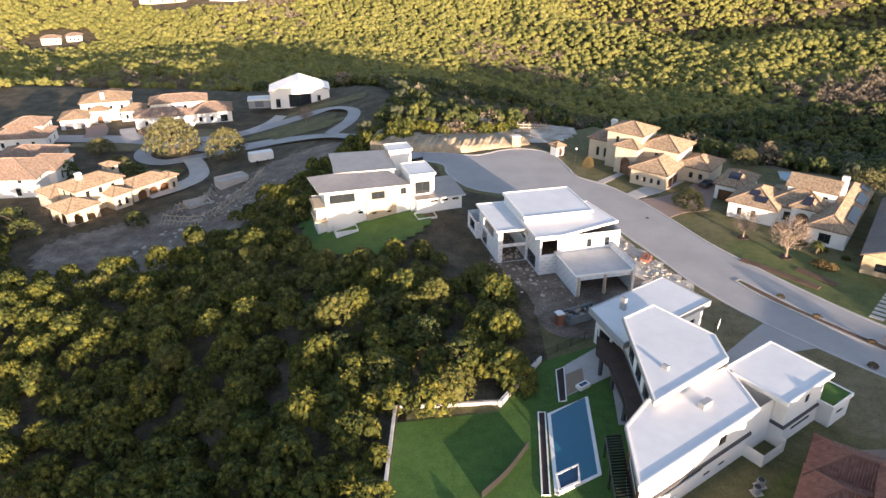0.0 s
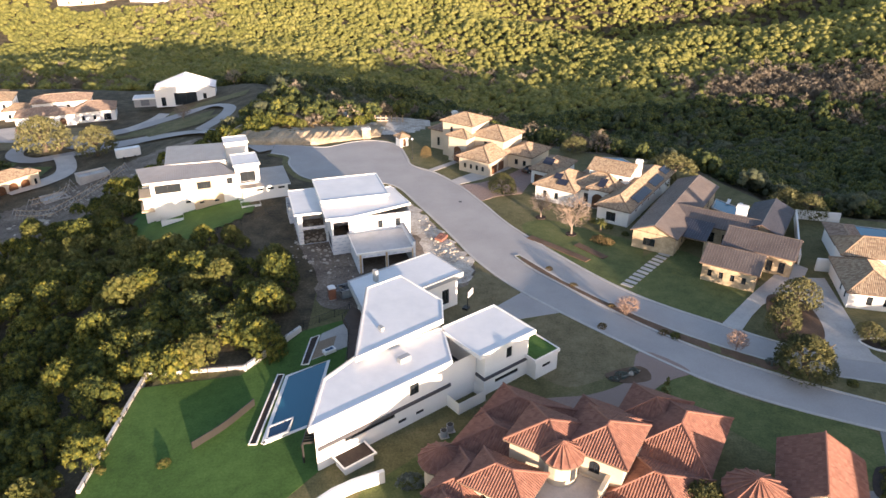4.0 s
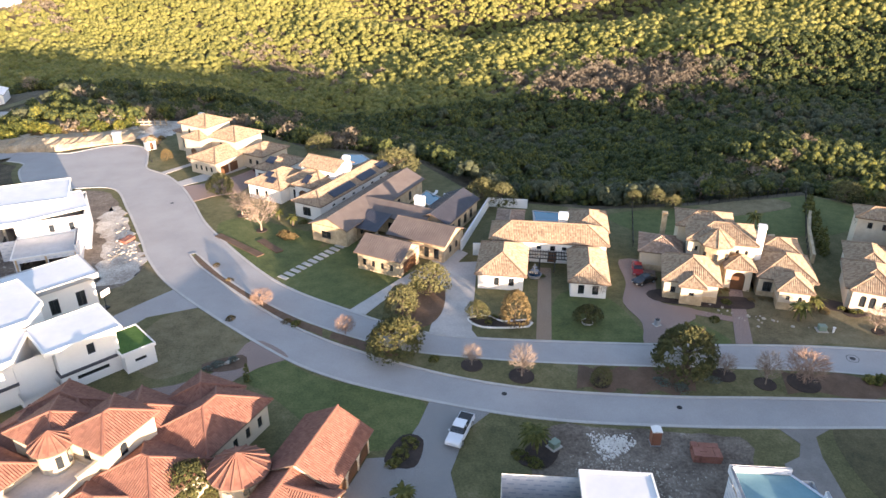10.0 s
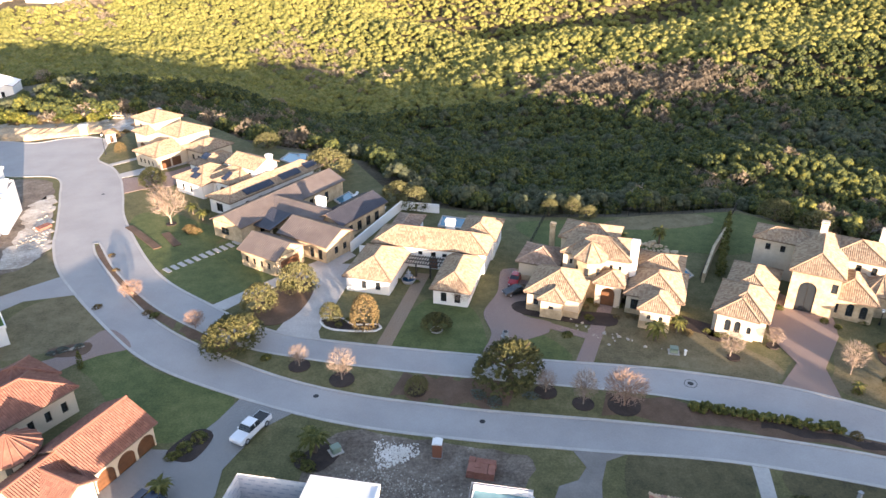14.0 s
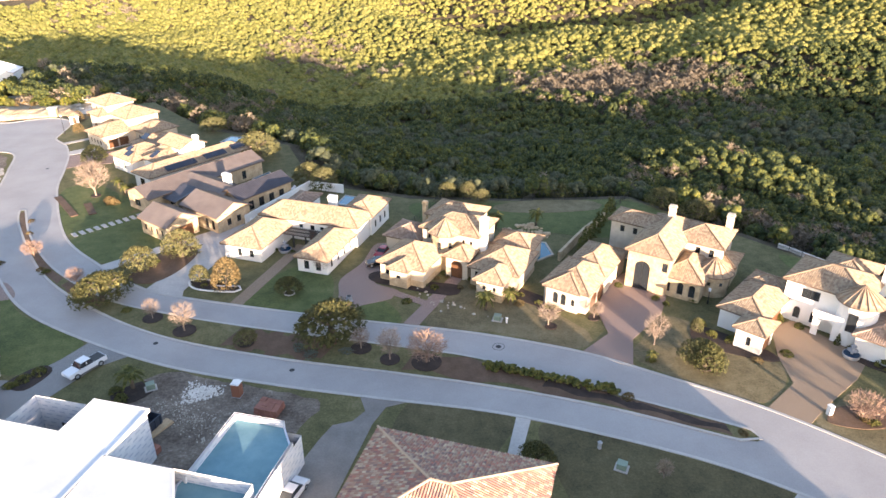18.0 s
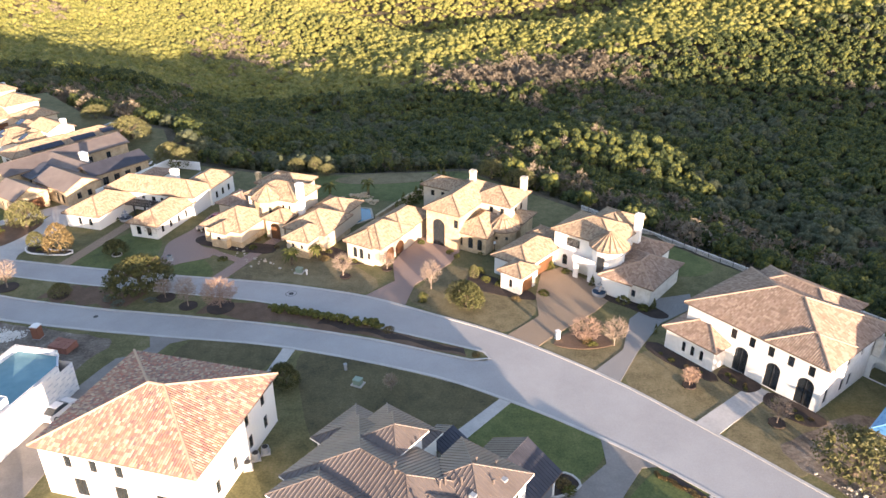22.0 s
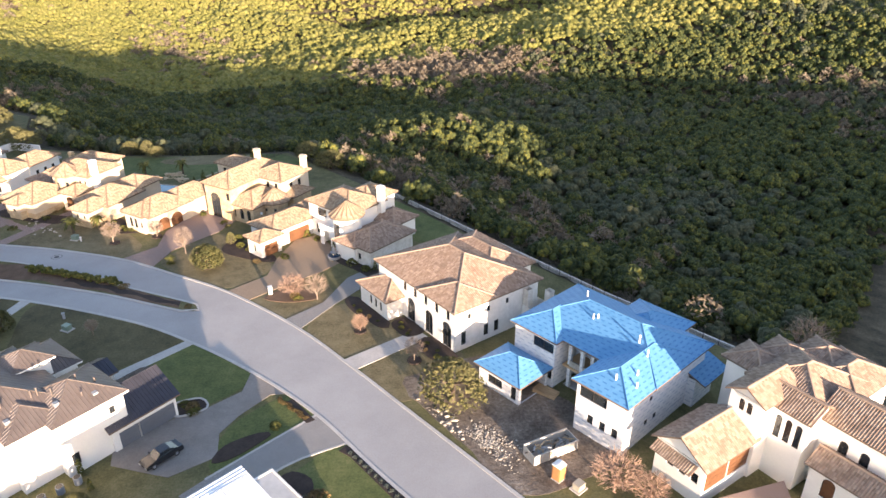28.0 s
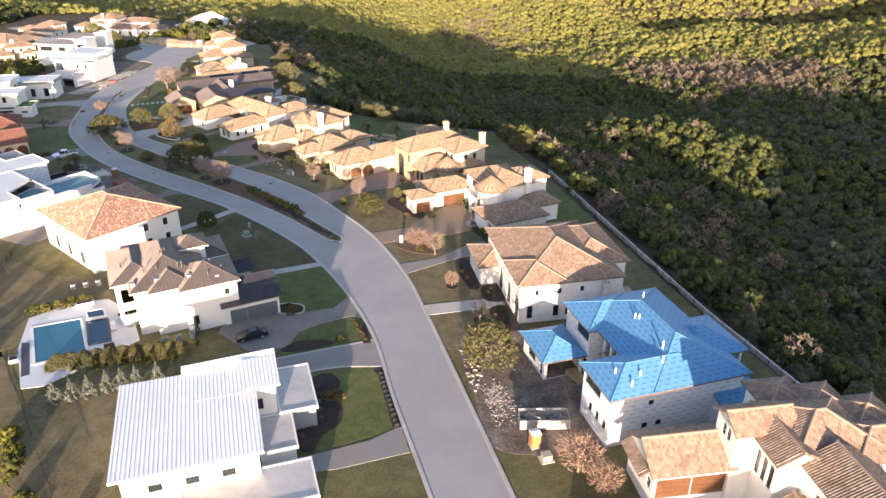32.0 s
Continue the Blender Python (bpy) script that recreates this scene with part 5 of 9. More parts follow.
for x, y, z, w, d, side in ((22.2, 1.5, 4.05, 1.6, 8, 1), (22.0, 12, 4.1, 1.6, 6, 1), (21.6, 20, 4.3, 1.6, 4, 1), (14.2, 4.0, 5.3, 1.6, 2.4, 0), (6.2, 1.8, 4.4, 2.2, 1.6, 0), (4.5, 3.2, 5.0, 1.8, 1.6, 0), (-1.6, 11, 4.9, 2.4, 2.0, 0)):
    g = Geo()
    s = 0.45
    if side:
        g.face([(x - w / 2, y, z + s * w / 2 + 0.18), (x + w / 2, y, z - s * w / 2 + 0.18), (x + w / 2, y + d, z - s * w / 2 + 0.18), (x - w / 2, y + d, z + s * w / 2 + 0.18)])
        g.face([(x - w / 2, y, z + s * w / 2 + 0.1), (x - w / 2, y + d, z + s * w / 2 + 0.1), (x + w / 2, y + d, z - s * w / 2 + 0.1), (x + w / 2, y, z - s * w / 2 + 0.1)])
    else:
        g.face([(x - w / 2, y - d / 2, z - s * d / 2 + 0.18), (x + w / 2, y - d / 2, z - s * d / 2 + 0.18), (x + w / 2, y + d / 2, z + s * d / 2 + 0.18), (x - w / 2, y + d / 2, z + s * d / 2 + 0.18)])
    part("solar_panel", g, SOLAR, h)

# tall tan house at the turning circle
h = house("house", 40.1, 162.9, -38.4, "three-level tan stucco house with stacked clay tile roofs")
hip_block(h, 0, 9.8, -4, 5, 9.0, CREAM, TILE_TAN, openings=row("S", 2, 0.1, 0.9, 6.4, 0.8, 1.4))
hip_block(h, 3.6, 10, -6.6, 2, 6.6, CREAM, TILE_TAN, openings=[("S", 0.5, 0.05, 2.2, 4.0, "arch door")] + row("W", 2, 0.2, 0.8, 3.2, 0.8, 2.4, "arch"))
hip_block(h, 8, 18.2, -3, 7, 6.6, CREAM, TILE_TAN, openings=row("S", 2, 0.3, 0.9, 4.2, 0.8, 1.2))
hip_block(h, 9.8, 19.2, -11, 2, 3.7, CREAM, TILE_TAN, openings=row("S", 4, 0.1, 0.9, 1.0, 0.7, 1.2, "arch") + row("E", 2, 0.1, 0.6, 0, 2.6, 2.3, "garage wood"))
hip_block(h, 17, 25.4, -2, 8, 3.6, CREAM, TILE_TAN, openings=row("S", 2, 0.3, 0.9, 1, 0.9, 1.3))
hip_block(h, -6, 2, -1, 8, 5.2, CREAM, TILE_BROWN, openings=row("S", 2, 0.2, 0.8, 1.0, 0.8, 2.2))
chimney(h, -2.4, 6, 4, 8.6, 1.2, 1.0)

# ---- houses on the wooded side ----
# long modern white house
h = house("house", -28.2, 132.7, 18.2, "modern white stucco house with low grey metal roofs", 0.0)
op = [("S", 0.42, 3.0, 5.2, 1.9, "win"), ("S", 0.86, 0.2, 1.0, 0.5, "win")]
walls(h, 2.4, 10.6, -5.8, 2, -5.0, 6.0, STUCCO, op)
walls(h, 0.6, 2.4, -5.0, 1, -5.0, 2.6, STUCCO, [("W", 0.5, -2.5, 3.6, 2.4, "win")])
walls(h, 10.6, 16.8, -6.4, 2, -5.0, 5.8, TANWALL, [("S", 0.4, 3.2, 2.8, 1.6, "win"), ("S", 0.25, 0.0, 0.9, 0.4, "win"), ("S", 0.75, 0.0, 0.9, 0.4, "win")])
walls(h, 16.8, 20, -6.4, 2, -5, 5.8, STUCCO, [("S", 0.5, 3.6, 1.2, 1.4, "win")])
shed(h, [(1.2, -6.8, 6.0), (20, -7.6, 6.0), (16, 2.0, 6.9), (0, 0.6, 6.9)], METAL_GREY, "metal", 0.3, STUCCO)
walls(h, 7, 18, 1.6, 11.5, -4, 6.6, STUCCO, row("W", 3, 0.1, 0.9, 3.4, 1.2, 1.6))
shed(h, [(5.8, 1.0, 6.9), (18.6, 0.0, 6.9), (19.4, 11.5, 7.3), (6.6, 13, 7.3)], METAL_GREY, "metal", 0.3, STUCCO)
flat_block(h, 19.4, 25, -7.6, 0, 8.0, STUCCO, [("S", 0.5, 3.6, 3.2, 2.6, "win")], z0=-4)
flat_block(h, 19, 24.5, 8, 13, 8.2, STUCCO, z0=-4)
walls(h, 20.6, 30.2, -8.8, 0, -4, 3.2, STUCCO, row("S", 3, 0.25, 0.98, 2.0, 1.4, 0.5))
shed(h, [(20.2, -9.6, 3.2), (30.8, -9.6, 3.2), (30.8, 0.4, 3.9), (20.2, 0.4, 3.9)], METAL_GREY, "metal", 0.2, STUCCO)
g = Geo()
g.box(0, 2.6, -6.2, -0.5, 2.4, 2.7)
g.box(0, 2.6, -6.2, -0.5, -0.6, -0.3)
part("balcony", g, TANWALL, h)
for z in (2.7, -0.3):
    for i in range(9):
        g = Geo()
        g.box(0.05, 0.09, -6.1 + i * 0.68, -6.06 + i * 0.68, z, z + 1.0)
        part("baluster", g, IRON, h)
walls(h, 3.5, 8, -10, -6.6, -5, -1.2, STUCCO)
walls(h, 19.8, 23.8, -12.2, -9, -4, 0.4, STUCCO)

# white house under construction, flat roofs
h = house("house", 22.6, 97.2, 14.0, "house under construction with white flat roofs and printed house wrap")
walls(h, -5, 9.6, 8.6, 21, -0.3, 7.0, WRAP, row("S", 2, 0.5, 0.95, 4.4, 0.9, 1.5) + [("S", 0.12, 3.8, 2.8, 2.6, "void"), ("W", 0.3, 3.6, 3.0, 2.8, "void"), ("W", 0.7, 0.4, 4.0, 2.4, "win")])
flat(h, [(-6, 8.2), (-1.2, 8.0), (10.4, 11.2), (8.8, 21), (-6, 17)], 7.5, 0.4, MEMBRANE, TRIM)
flat_block(h, -6, 7, 14.2, 26, 8.6, WRAP, thick=0.45, z0=5)
walls(h, -10.4, -4.5, 14.5, 26, -0.3, 6.2, WRAP, [("W", 0.5, 3.6, 6.0, 2.4, "void"), ("W", 0.3, 0.2, 3.0, 2.6, "void"), ("S", 0.5, 0.1, 4.2, 2.9, "void"), ("S", 0.5, 3.6, 4.2, 2.3, "void")])
flat(h, [(-11, 13.8), (-4, 13.8), (-4, 26.5), (-11, 26.5)], 6.6, 0.3, MEMBRANE, TRIM)
walls(h, -11.2, -8.5, 25, 31, -0.3, 3.4, WRAP, row("W", 1, 0.2, 0.8, 1.0, 3.2, 1.8))
walls(h, -1.8, 8, 0.3, 9, -0.3, 3.7, WRAP, [("S", 0.28, 0.0, 4.0, 2.9, "void"), ("S", 0.75, 0.0, 4.2, 2.9, "void")])
flat(h, [(-2.2, 0), (8.2, 0), (8.2, 9.2), (-2.2, 9.2)], 4.0, 0.3, MEMB_GREY, TRIM)
for x in (-1.6, 3.0, 7.7):
    g = Geo()
    g.box(x, x + 0.3, 0.1, 0.4, -0.2, 3.7)
    part("post", g, LUMBER, h)
walls(h, 7.9, 8.3, 0, 9, -0.3, 5.0, WRAP)

# large modern white house with the pool
h = house("house", 18.3, 49.5, 35.5, "large modern white stucco house with flat roofs and dark bands")
ring_walls(h, [(0.8, 0.2), (19.8, 0.2), (23.4, 6.2), (11.2, 7.6), (6.0, 6.0)], -0.3, 6.3, STUCCO, [(0, 0.72, 4.2, 1.4, 1.8, "win"), (0, 0.38, 2.2, 7.0, 0.6, "win"), (0, 0.62, 0.9, 1.2, 0.5, "win"), (0, 0.76, 0.9, 1.2, 0.5, "win"), (4, 0.5, 3.5, 5.0, 2.4, "win"), (4, 0.45, 0.2, 4.6, 2.4, "win")], {4: WOOD})
flat(h, [(0, -0.2), (20.1, -0.2), (24.0, 6.6), (11, 8.0), (5.6, 6.4)], 7.0, 0.8, None, None)
g = Geo()
g.box(1.0, 20.0, -0.02, 0.26, 2.95, 3.35)
part("band", g, BAND, h)
ring_walls(h, [(11.4, 7.2), (24, 7.2), (26.8, 11), (26.4, 20), (21.2, 20)], -0.3, 7.3, STUCCO, [(4, 0.25, 3.7, 2.8, 2.8, "win"), (4, 0.5, 3.7, 2.8, 2.8, "win"), (4, 0.75, 3.7, 2.8, 2.8, "win"), (4, 0.35, 0.1, 4.0, 2.6, "win"), (4, 0.7, 0.1, 4.0, 2.6, "win"), (2, 0.5, 3.6, 2.4, 2.2, "win")])
flat(h, [(10.2, 6.5), (24.2, 6.8), (27.2, 10.8), (26.8, 20.4), (20.8, 20.4)], 8.0, 0.7)
ring_walls(h, [(20.6, 18.8), (36.5, 18.8), (36.8, 26.5), (22.6, 26.5)], -0.3, 5.2, STUCCO, [(0, 0.6, 0.9, 1.4, 2.6, "win"), (0, 0.85, 0.9, 1.4, 2.6, "win"), (3, 0.3, 0.4, 2.6, 2.6, "win"), (3, 0.7, 0.4, 2.6, 2.6, "win")])
flat(h, [(18.4, 18.0), (37.2, 18.2), (37.4, 27), (21.4, 27)], 6.0, 0.9, MEMBRANE, GREYWALL)
for a, b in (((-0.03, -0.23), (5.6, 6.43)), ((10.16, 6.5), (20.77, 20.43)), ((5.6, 6.43), (11, 8.03))):
    g = Geo()
    zt = 8.0 if a[0] > 9 else 7.0
    ux, uy = (b[0] - a[0]) / math.dist(a, b), (b[1] - a[1]) / math.dist(a, b)
    g.prism([a, b, (b[0] - uy * 0.12, b[1] + ux * 0.12), (a[0] - uy * 0.12, a[1] + ux * 0.12)], zt - 0.5, zt + 0.05)
    part("fascia", g, GREYWALL, h)
walls(h, 24.6, 32.4, -1.2, 6.6, 2.8, 6.4, STUCCO, [("S", 0.55, 4.2, 1.0, 1.6, "win"), ("W", 0.4, 3.6, 2.4, 1.2, "win")])
flat(h, [(23.3, -1.7), (33.2, -1.7), (33.2, 6.7), (23.3, 6.7)], 7.0, 0.6)
walls(h, 24.5, 32.5, -1.3, 6.4, -0.3, 2.4, STUCCO, [("S", 0.5, 1.2, 4.2, 0.6, "win")])
g = Geo()
g.box(24.4, 32.6, -1.4, 6.5, 2.4, 2.8)
part("band", g, BAND, h)
walls(h, 19.2, 24.5, 0.4, 6.0, -0.3, 6.0, STUCCO)
walls(h, 32.2, 36.4, -3.0, 1.2, -0.3, 2.9, STUCCO, [("S", 0.5, 1.4, 1.6, 0.5, "win")])
flat(h, [(31.8, -3.2), (36.6, -3.2), (36.6, 3.5), (31.8, 3.5)], 3.4, 0.5, TURF, STUCCO)
walls(h, 19.5, 24, -2.2, 0.2, -0.3, 1.8, STUCCO)
for i in range(22):
    t = i / 21
    g = Geo()
    x, y = 0.9 + 6.1 * t, 1.7 + 7.1 * t
    g.prism([(x - 0.75, y + 0.55), (x - 0.68, y + 0.45), (x + 0.75, y - 0.35), (x + 0.68, y - 0.25)], 2.9, 3.2)
    part("pergola_slat", g, FRAME, h)
for o in (-0.72, 0.72):
    g = Geo()
    g.bar((0.7 + o, 1.7 - o * 0.6, 2.85), (7.0 + o, 8.9 - o * 0.6, 2.85), 0.11)
    part("pergola_beam", g, FRAME, h)
for x, y in ((0.2, 2.4), (3.0, 5.6), (6.2, 9.2)):
    g = Geo()
    g.box(x - 0.1, x + 0.1, y - 0.1, y + 0.1, 0, 2.8)
    part("pergola_post", g, FRAME, h)
g = Geo()
g.prism([(9.4, 8.7), (10.6, 7.4), (11.9, 7.9), (20.6, 19.8), (20.0, 23.8), (16.8, 21.0), (16.1, 18.1), (12.5, 12.7)], 3.2, 3.55)
part("deck", g, DECK, h)
for a, b in (((9.4, 8.7), (12.5, 12.7)), ((12.5, 12.7), (16.1, 18.1)), ((16.1, 18.1), (16.8, 21.0)), ((16.8, 21.0), (20.0, 23.8))):
    g = Geo()
    g.bar((*a, 4.55), (*b, 4.55), 0.035)
    part("rail", g, IRON, h)
    n = max(2, int(math.dist(a, b) / 0.9))
    for k in range(n):
        t = k / n
        g = Geo()
        x, y = a[0] + (b[0] - a[0]) * t, a[1] + (b[1] - a[1]) * t
        g.box(x - 0.025, x + 0.025, y - 0.025, y + 0.025, 3.55, 4.55)
        part("baluster", g, IRON, h)
for x, y in ((12.6, 12.0), (16.2, 17.2), (17.2, 20.2)):
    g = Geo()
    g.box(x, x + 0.4, y, y + 0.4, -0.2, 3.2)
    part("deck_post", g, BAND, h)
flat_block(h, 2.6, 7.0, -2.6, 0.1, 1.3, STUCCO, thick=0.2, top=MULCH)
for x, y, w in ((14.6, 3.2, 1.6), (16, 9.5, 0.5), (24, 23, 0.5)):
    g = Geo()
    g.box(x, x + w, y, y + 0.8, 6.5, 7.6 if y < 9 else 8.4)
    part("vent", g, GREYWALL, h)

# red tile mansion
h = house("house", 40.5, 46.1, 55.8, "large mediterranean house with red clay tile roofs and cream stucco")
hip_block(h, 1.5, 9.4, -11.6, -4.5, 7.5, CREAM, TILE_RED, openings=row("S", 1, 0.2, 0.5, 5.0, 1.0, 1.6, "arch") + row("W", 1, 0.2, 0.8, 5.0, 1.2, 1.6, "arch"), pitch=0.45)
hip_block(h, -0.6, 6.5, -6, 1.2, 7.3, CREAM, TILE_RED, pitch=0.45)
hip_block(h, 8.6, 20, -18.6, -9.5, 3.9, CREAM, TILE_RED, openings=row("S", 4, 0.1, 0.95, 1.0, 0.8, 1.5), pitch=0.5)
hip_block(h, 6, 15, -12, -2, 3.9, CREAM, TILE_RED, pitch=0.5)
hip_block(h, 13, 20.6, -14, -6.5, 3.85, CREAM, TILE_RED, pitch=0.5)
hip_block(h, 4.5, 12, -3, 7.4, 3.9, CREAM, TILE_RED, pitch=0.5)
hip_block(h, -1.2, 6.4, -2, 7.5, 3.8, CREAM, TILE_RED, pitch=0.5)
hip_block(h, -9, -1, 0.5, 6.2, 4.2, CREAM, TILE_RED, pitch=0.5)
hip_block(h, -6.8, -1, -4.4, 3.2, 5.6, CREAM, TILE_RED, openings=row("W", 2, 0.2, 0.8, 3.2, 0.8, 1.5, "arch"), pitch=0.5)
hip_block(h, -12, -6, -2, 6, 3.8, CREAM, TILE_RED, pitch=0.5)
drum(h, -3.2, 7.2, 1.9, -0.3, 3.8, CREAM, 14)
cone(h, -3.2, 7.2, 2.6, 3.8, 5.4, TILE_RED, n=16)
drum(h, 0.6, -5.0, 1.7, 3, 7.4, CREAM, 14, 2, 5.0, 0.7, 1.6)
cone(h, 0.6, -5.0, 2.3, 7.4, 9.0, TILE_RED, n=16)
walls(h, -5.2, 1.8, -9.6, -1.8, -0.3, 3.9, CREAM, row("W", 4, 0.05, 0.95, 0.9, 0.9, 2.0, "arch"))
flat(h, [(-5.4, -9.8), (2, -9.8), (2, -1.6), (-5.4, -1.6)], 4.5, 0.6, CONCRETE, CREAM)
for x0, x1, y0, y1 in ((-5.4, -5.1, -9.8, -6.9), (-5.4, -5.1, -4.5, -1.6), (-5.1, -2.9, -9.8, -9.5), (-0.5, 2.0, -9.8, -9.5)):
    g = Geo()
    g.box(x0, x1, y0, y1, 4.504, 5.5)
    g.box(x0 - 0.08, x1 + 0.08, y0 - 0.08, y1 + 0.08, 5.5, 5.62)
    part("parapet", g, CREAM, h)
for x0, x1, y0, y1 in ((-5.35, -5.15, -6.9, -4.5), (-2.9, -0.5, -9.75, -9.55)):
    g = Geo()
    g.box(x0, x1, y0, y1, 4.504, 5.1)
    part("parapet", g, CREAM, h)
hip_block(h, 0, 9, -19, -9, 3.7, CREAM, TILE_RED, pitch=0.5)
hip_block(h, -4.5, 1.5, -16, -8.5, 3.6, CREAM, TILE_RED, pitch=0.5)

# red tile garage wing with the turret
h = house("house", 67.3, 40.0, 62.9, "cream garage wing with red clay tile roof and round turret")
gable_block(h, 0, 10.2, -8, 0.9, 3.3, CREAM, TILE_RED, pitch=0.55, axis="x", openings=[("S", 0.2, 0, 2.6, 2.4, "arch garage wood"), ("S", 0.52, 0, 2.6, 2.4, "arch garage wood"), ("S", 0.84, 0, 2.6, 2.4, "arch garage wood")])
gable_block(h, -6, 1.8, -5.8, 0.2, 3.3, CREAM, TILE_RED, pitch=0.5, axis="x")
gable_block(h, -4.4, 0.6, -9, -3, 3.25, CREAM, TILE_RED, pitch=0.5, axis="y")
drum(h, -1.0, 2.8, 2.5, -0.3, 4.4, CREAM, 18, 3, 2.6, 0.7, 1.2)
cone(h, -1.0, 2.8, 3.4, 4.4, 6.4, TILE_RED, n=18)

# house under construction with the teal deck
h = house("house", 112.5, 22.0, 77.0, "unfinished house with white membrane roof and teal sheathed deck")
walls(h, -14, 6.2, 7.8, 23, -0.3, 6.4, WRAP, row("E", 3, 0.1, 0.9, 1.0, 1.4, 2.0))
flat(h, [(-14.5, 7.2), (6.8, 7.8), (6.8, 15.2), (1, 15.2), (1, 23.5), (-14.5, 23.5)], 7.0, 0.5)
walls(h, -14, -0.4, -9, 8, -0.3, 6.4, WRAP, row("S", 2, 0.4, 0.9, 4.0, 0.9, 1.5))
flat(h, [(-14.5, -9.5), (-7, -9.5), (-7, -4.5), (-1, -0.5), (-1, 8), (-14.5, 8)], 7.0, 0.5)
walls(h, -7, 9.6, -9.6, -1, -0.3, 4.4, WRAP, row("N", 2, 0.1, 0.9, 1.0, 1.4, 1.8))
flat(h, [(-7, -9.8), (6.8, -9.8), (10, -7.4), (10, -1.2), (-1.2, -0.4), (-7, -3)], 4.9, 0.3, TEAL, WRAP)
for x0, x1, y0, y1 in ((-7, 7, -9.9, -9.6), (-0.6, 10.1, -1.3, -1.0)):
    walls(h, x0, x1, y0, y1, 4.6, 5.6, WRAP)
walls(h, 9.8, 10.1, -7.4, -1.2, 4.6, 5.6, WRAP)
walls(h, -1, 1.4, -1, 8.2, -0.3, 3.4, WRAP)

# white two-storey house with blended tile roof
h = house("house", 152.0, 21.3, -15.7, "two-storey white stucco house with a blended red clay tile roof")
hip_block(h, -20, 0, -16.8, 1.2, 7.0, STUCCO, TILE_MIX, openings=row("E", 4, 0.1, 0.95, 1.2, 0.9, 1.8) + row("E", 2, 0.5, 0.95, 4.6, 0.9, 1.4) + row("S", 3, 0.1, 0.6, 4.4, 1.0, 1.6) + row("S", 3, 0.1, 0.9, 0.6, 1.6, 2.4) + row("N", 3, 0.2, 0.9, 4.4, 1.0, 1.4), pitch=0.36)

# brown metal roofed house with the pool
h = house("house", 174.9, -1.4, 51.4, "white stucco house with brown standing seam metal hip roofs")
hip_block(h, -0.4, 8.5, -1.0, 7.9, 7.5, STUCCO, METAL_BROWN, "metal", 0.48, openings=row("S", 1, 0.7, 0.9, 5.2, 0.7, 1.0) + row("S", 1, 0.0, 0.3, 1.2, 0.9, 1.6))
hip_block(h, -7.0, 4.5, 1.6, 19.0, 7.5, STUCCO, METAL_BROWN, "metal", 0.44, openings=row("S", 2, 0.25, 0.75, 0.9, 0.7, 1.9) + row("S", 2, 0.2, 0.6, 4.6, 1.2, 1.2) + row("W", 1, 0.1, 0.3, 4, 3.2, 2.2))
hip_block(h, -9.4, -2, 5.2, 18.2, 7.46, STUCCO, METAL_BROWN, "metal", 0.45, openings=[("S", 0.35, 4.0, 3.0, 2.4, "void"), ("S", 0.35, 0.1, 3.2, 2.6, "void"), ("W", 0.75, 0.1, 3.6, 2.6, "win"), ("W", 0.3, 4.2, 2.4, 1.8, "win")])
hip_block(h, -4.6, 2.4, 0.4, 8.4, 7.48, STUCCO, METAL_BROWN, "metal", 0.44)
hip_block(h, 0.7, 8.9, 10.6, 18.8, 6.4, STUCCO, METAL_BROWN, "metal", 0.46, openings=row("E", 3, 0.1, 0.9, 4.4, 1.0, 1.4))
hip_block(h, 1.6, 9.2, 16.4, 24.2, 3.5, STUCCO, METAL_BROWN, "metal", 0.42)
hip_block(h, 0.7, 5.9, 10.2, 15.3, 8.95, STUCCO, METAL_BROWN, "metal", 0.5, z0=6.5, openings=row("E", 2, 0.1, 0.9, 8.0, 1.2, 0.6))
gable_block(h, 8.4, 12.4, 9.4, 14.2, 3.3, STUCCO, METAL_DARK, "metal", 0.45, "x", openings=row("E", 1, 0.2, 0.8, 0.5, 1.6, 2.2))
gable_block(h, 5, 14.4, -1.3, 7.6, 3.4, STUCCO, METAL_DARK, "metal", 0.55, "x", openings=[("S", 0.25, 0, 2.6, 2.4, "garage"), ("S", 0.68, 0, 4.8, 2.4, "garage")])
shed(h, [(-8.4, 4.0, 2.9), (-8.4, 1.8, 2.9), (-5.8, 1.8, 3.1), (-5.8, 4.0, 3.1)], STUCCO, "none", 0.25, STUCCO)
for x, y, z in ((-7.4, 9.2, 8.5), (-4.4, 5.6, 9.0), (-2.6, 5.0, 9.1), (-1.6, 8.4, 9.8), (-1.2, 8.8, 9.9), (-0.8, 9.0, 9.9), (0.4, 4.6, 9.2), (1.0, 4.4, 9.3), (2.0, 3.2, 9.2), (4.2, 1.0, 8.4), (6.4, 2.2, 8.5), (5.0, 3.6, 9.2)):
    g = Geo()
    g.disc(x, y, 0.09, z - 0.5, z + 0.55, 0, 8)
    g.disc(x, y, 0.16, z + 0.5, z + 0.62, 0, 8)
    part("vent_pipe", g, METAL_BROWN, h)
for x, y, z in ((-6.2, 3.4, 8.2), (-3.0, 3.2, 8.3), (1.6, 1.6, 8.6), (5.4, 0.6, 8.2)):
    g = Geo()
    g.box(x - 0.28, x + 0.28, y - 0.3, y + 0.3, z - 0.4, z + 0.18)
    part("roof_vent", g, GREYWALL, h)

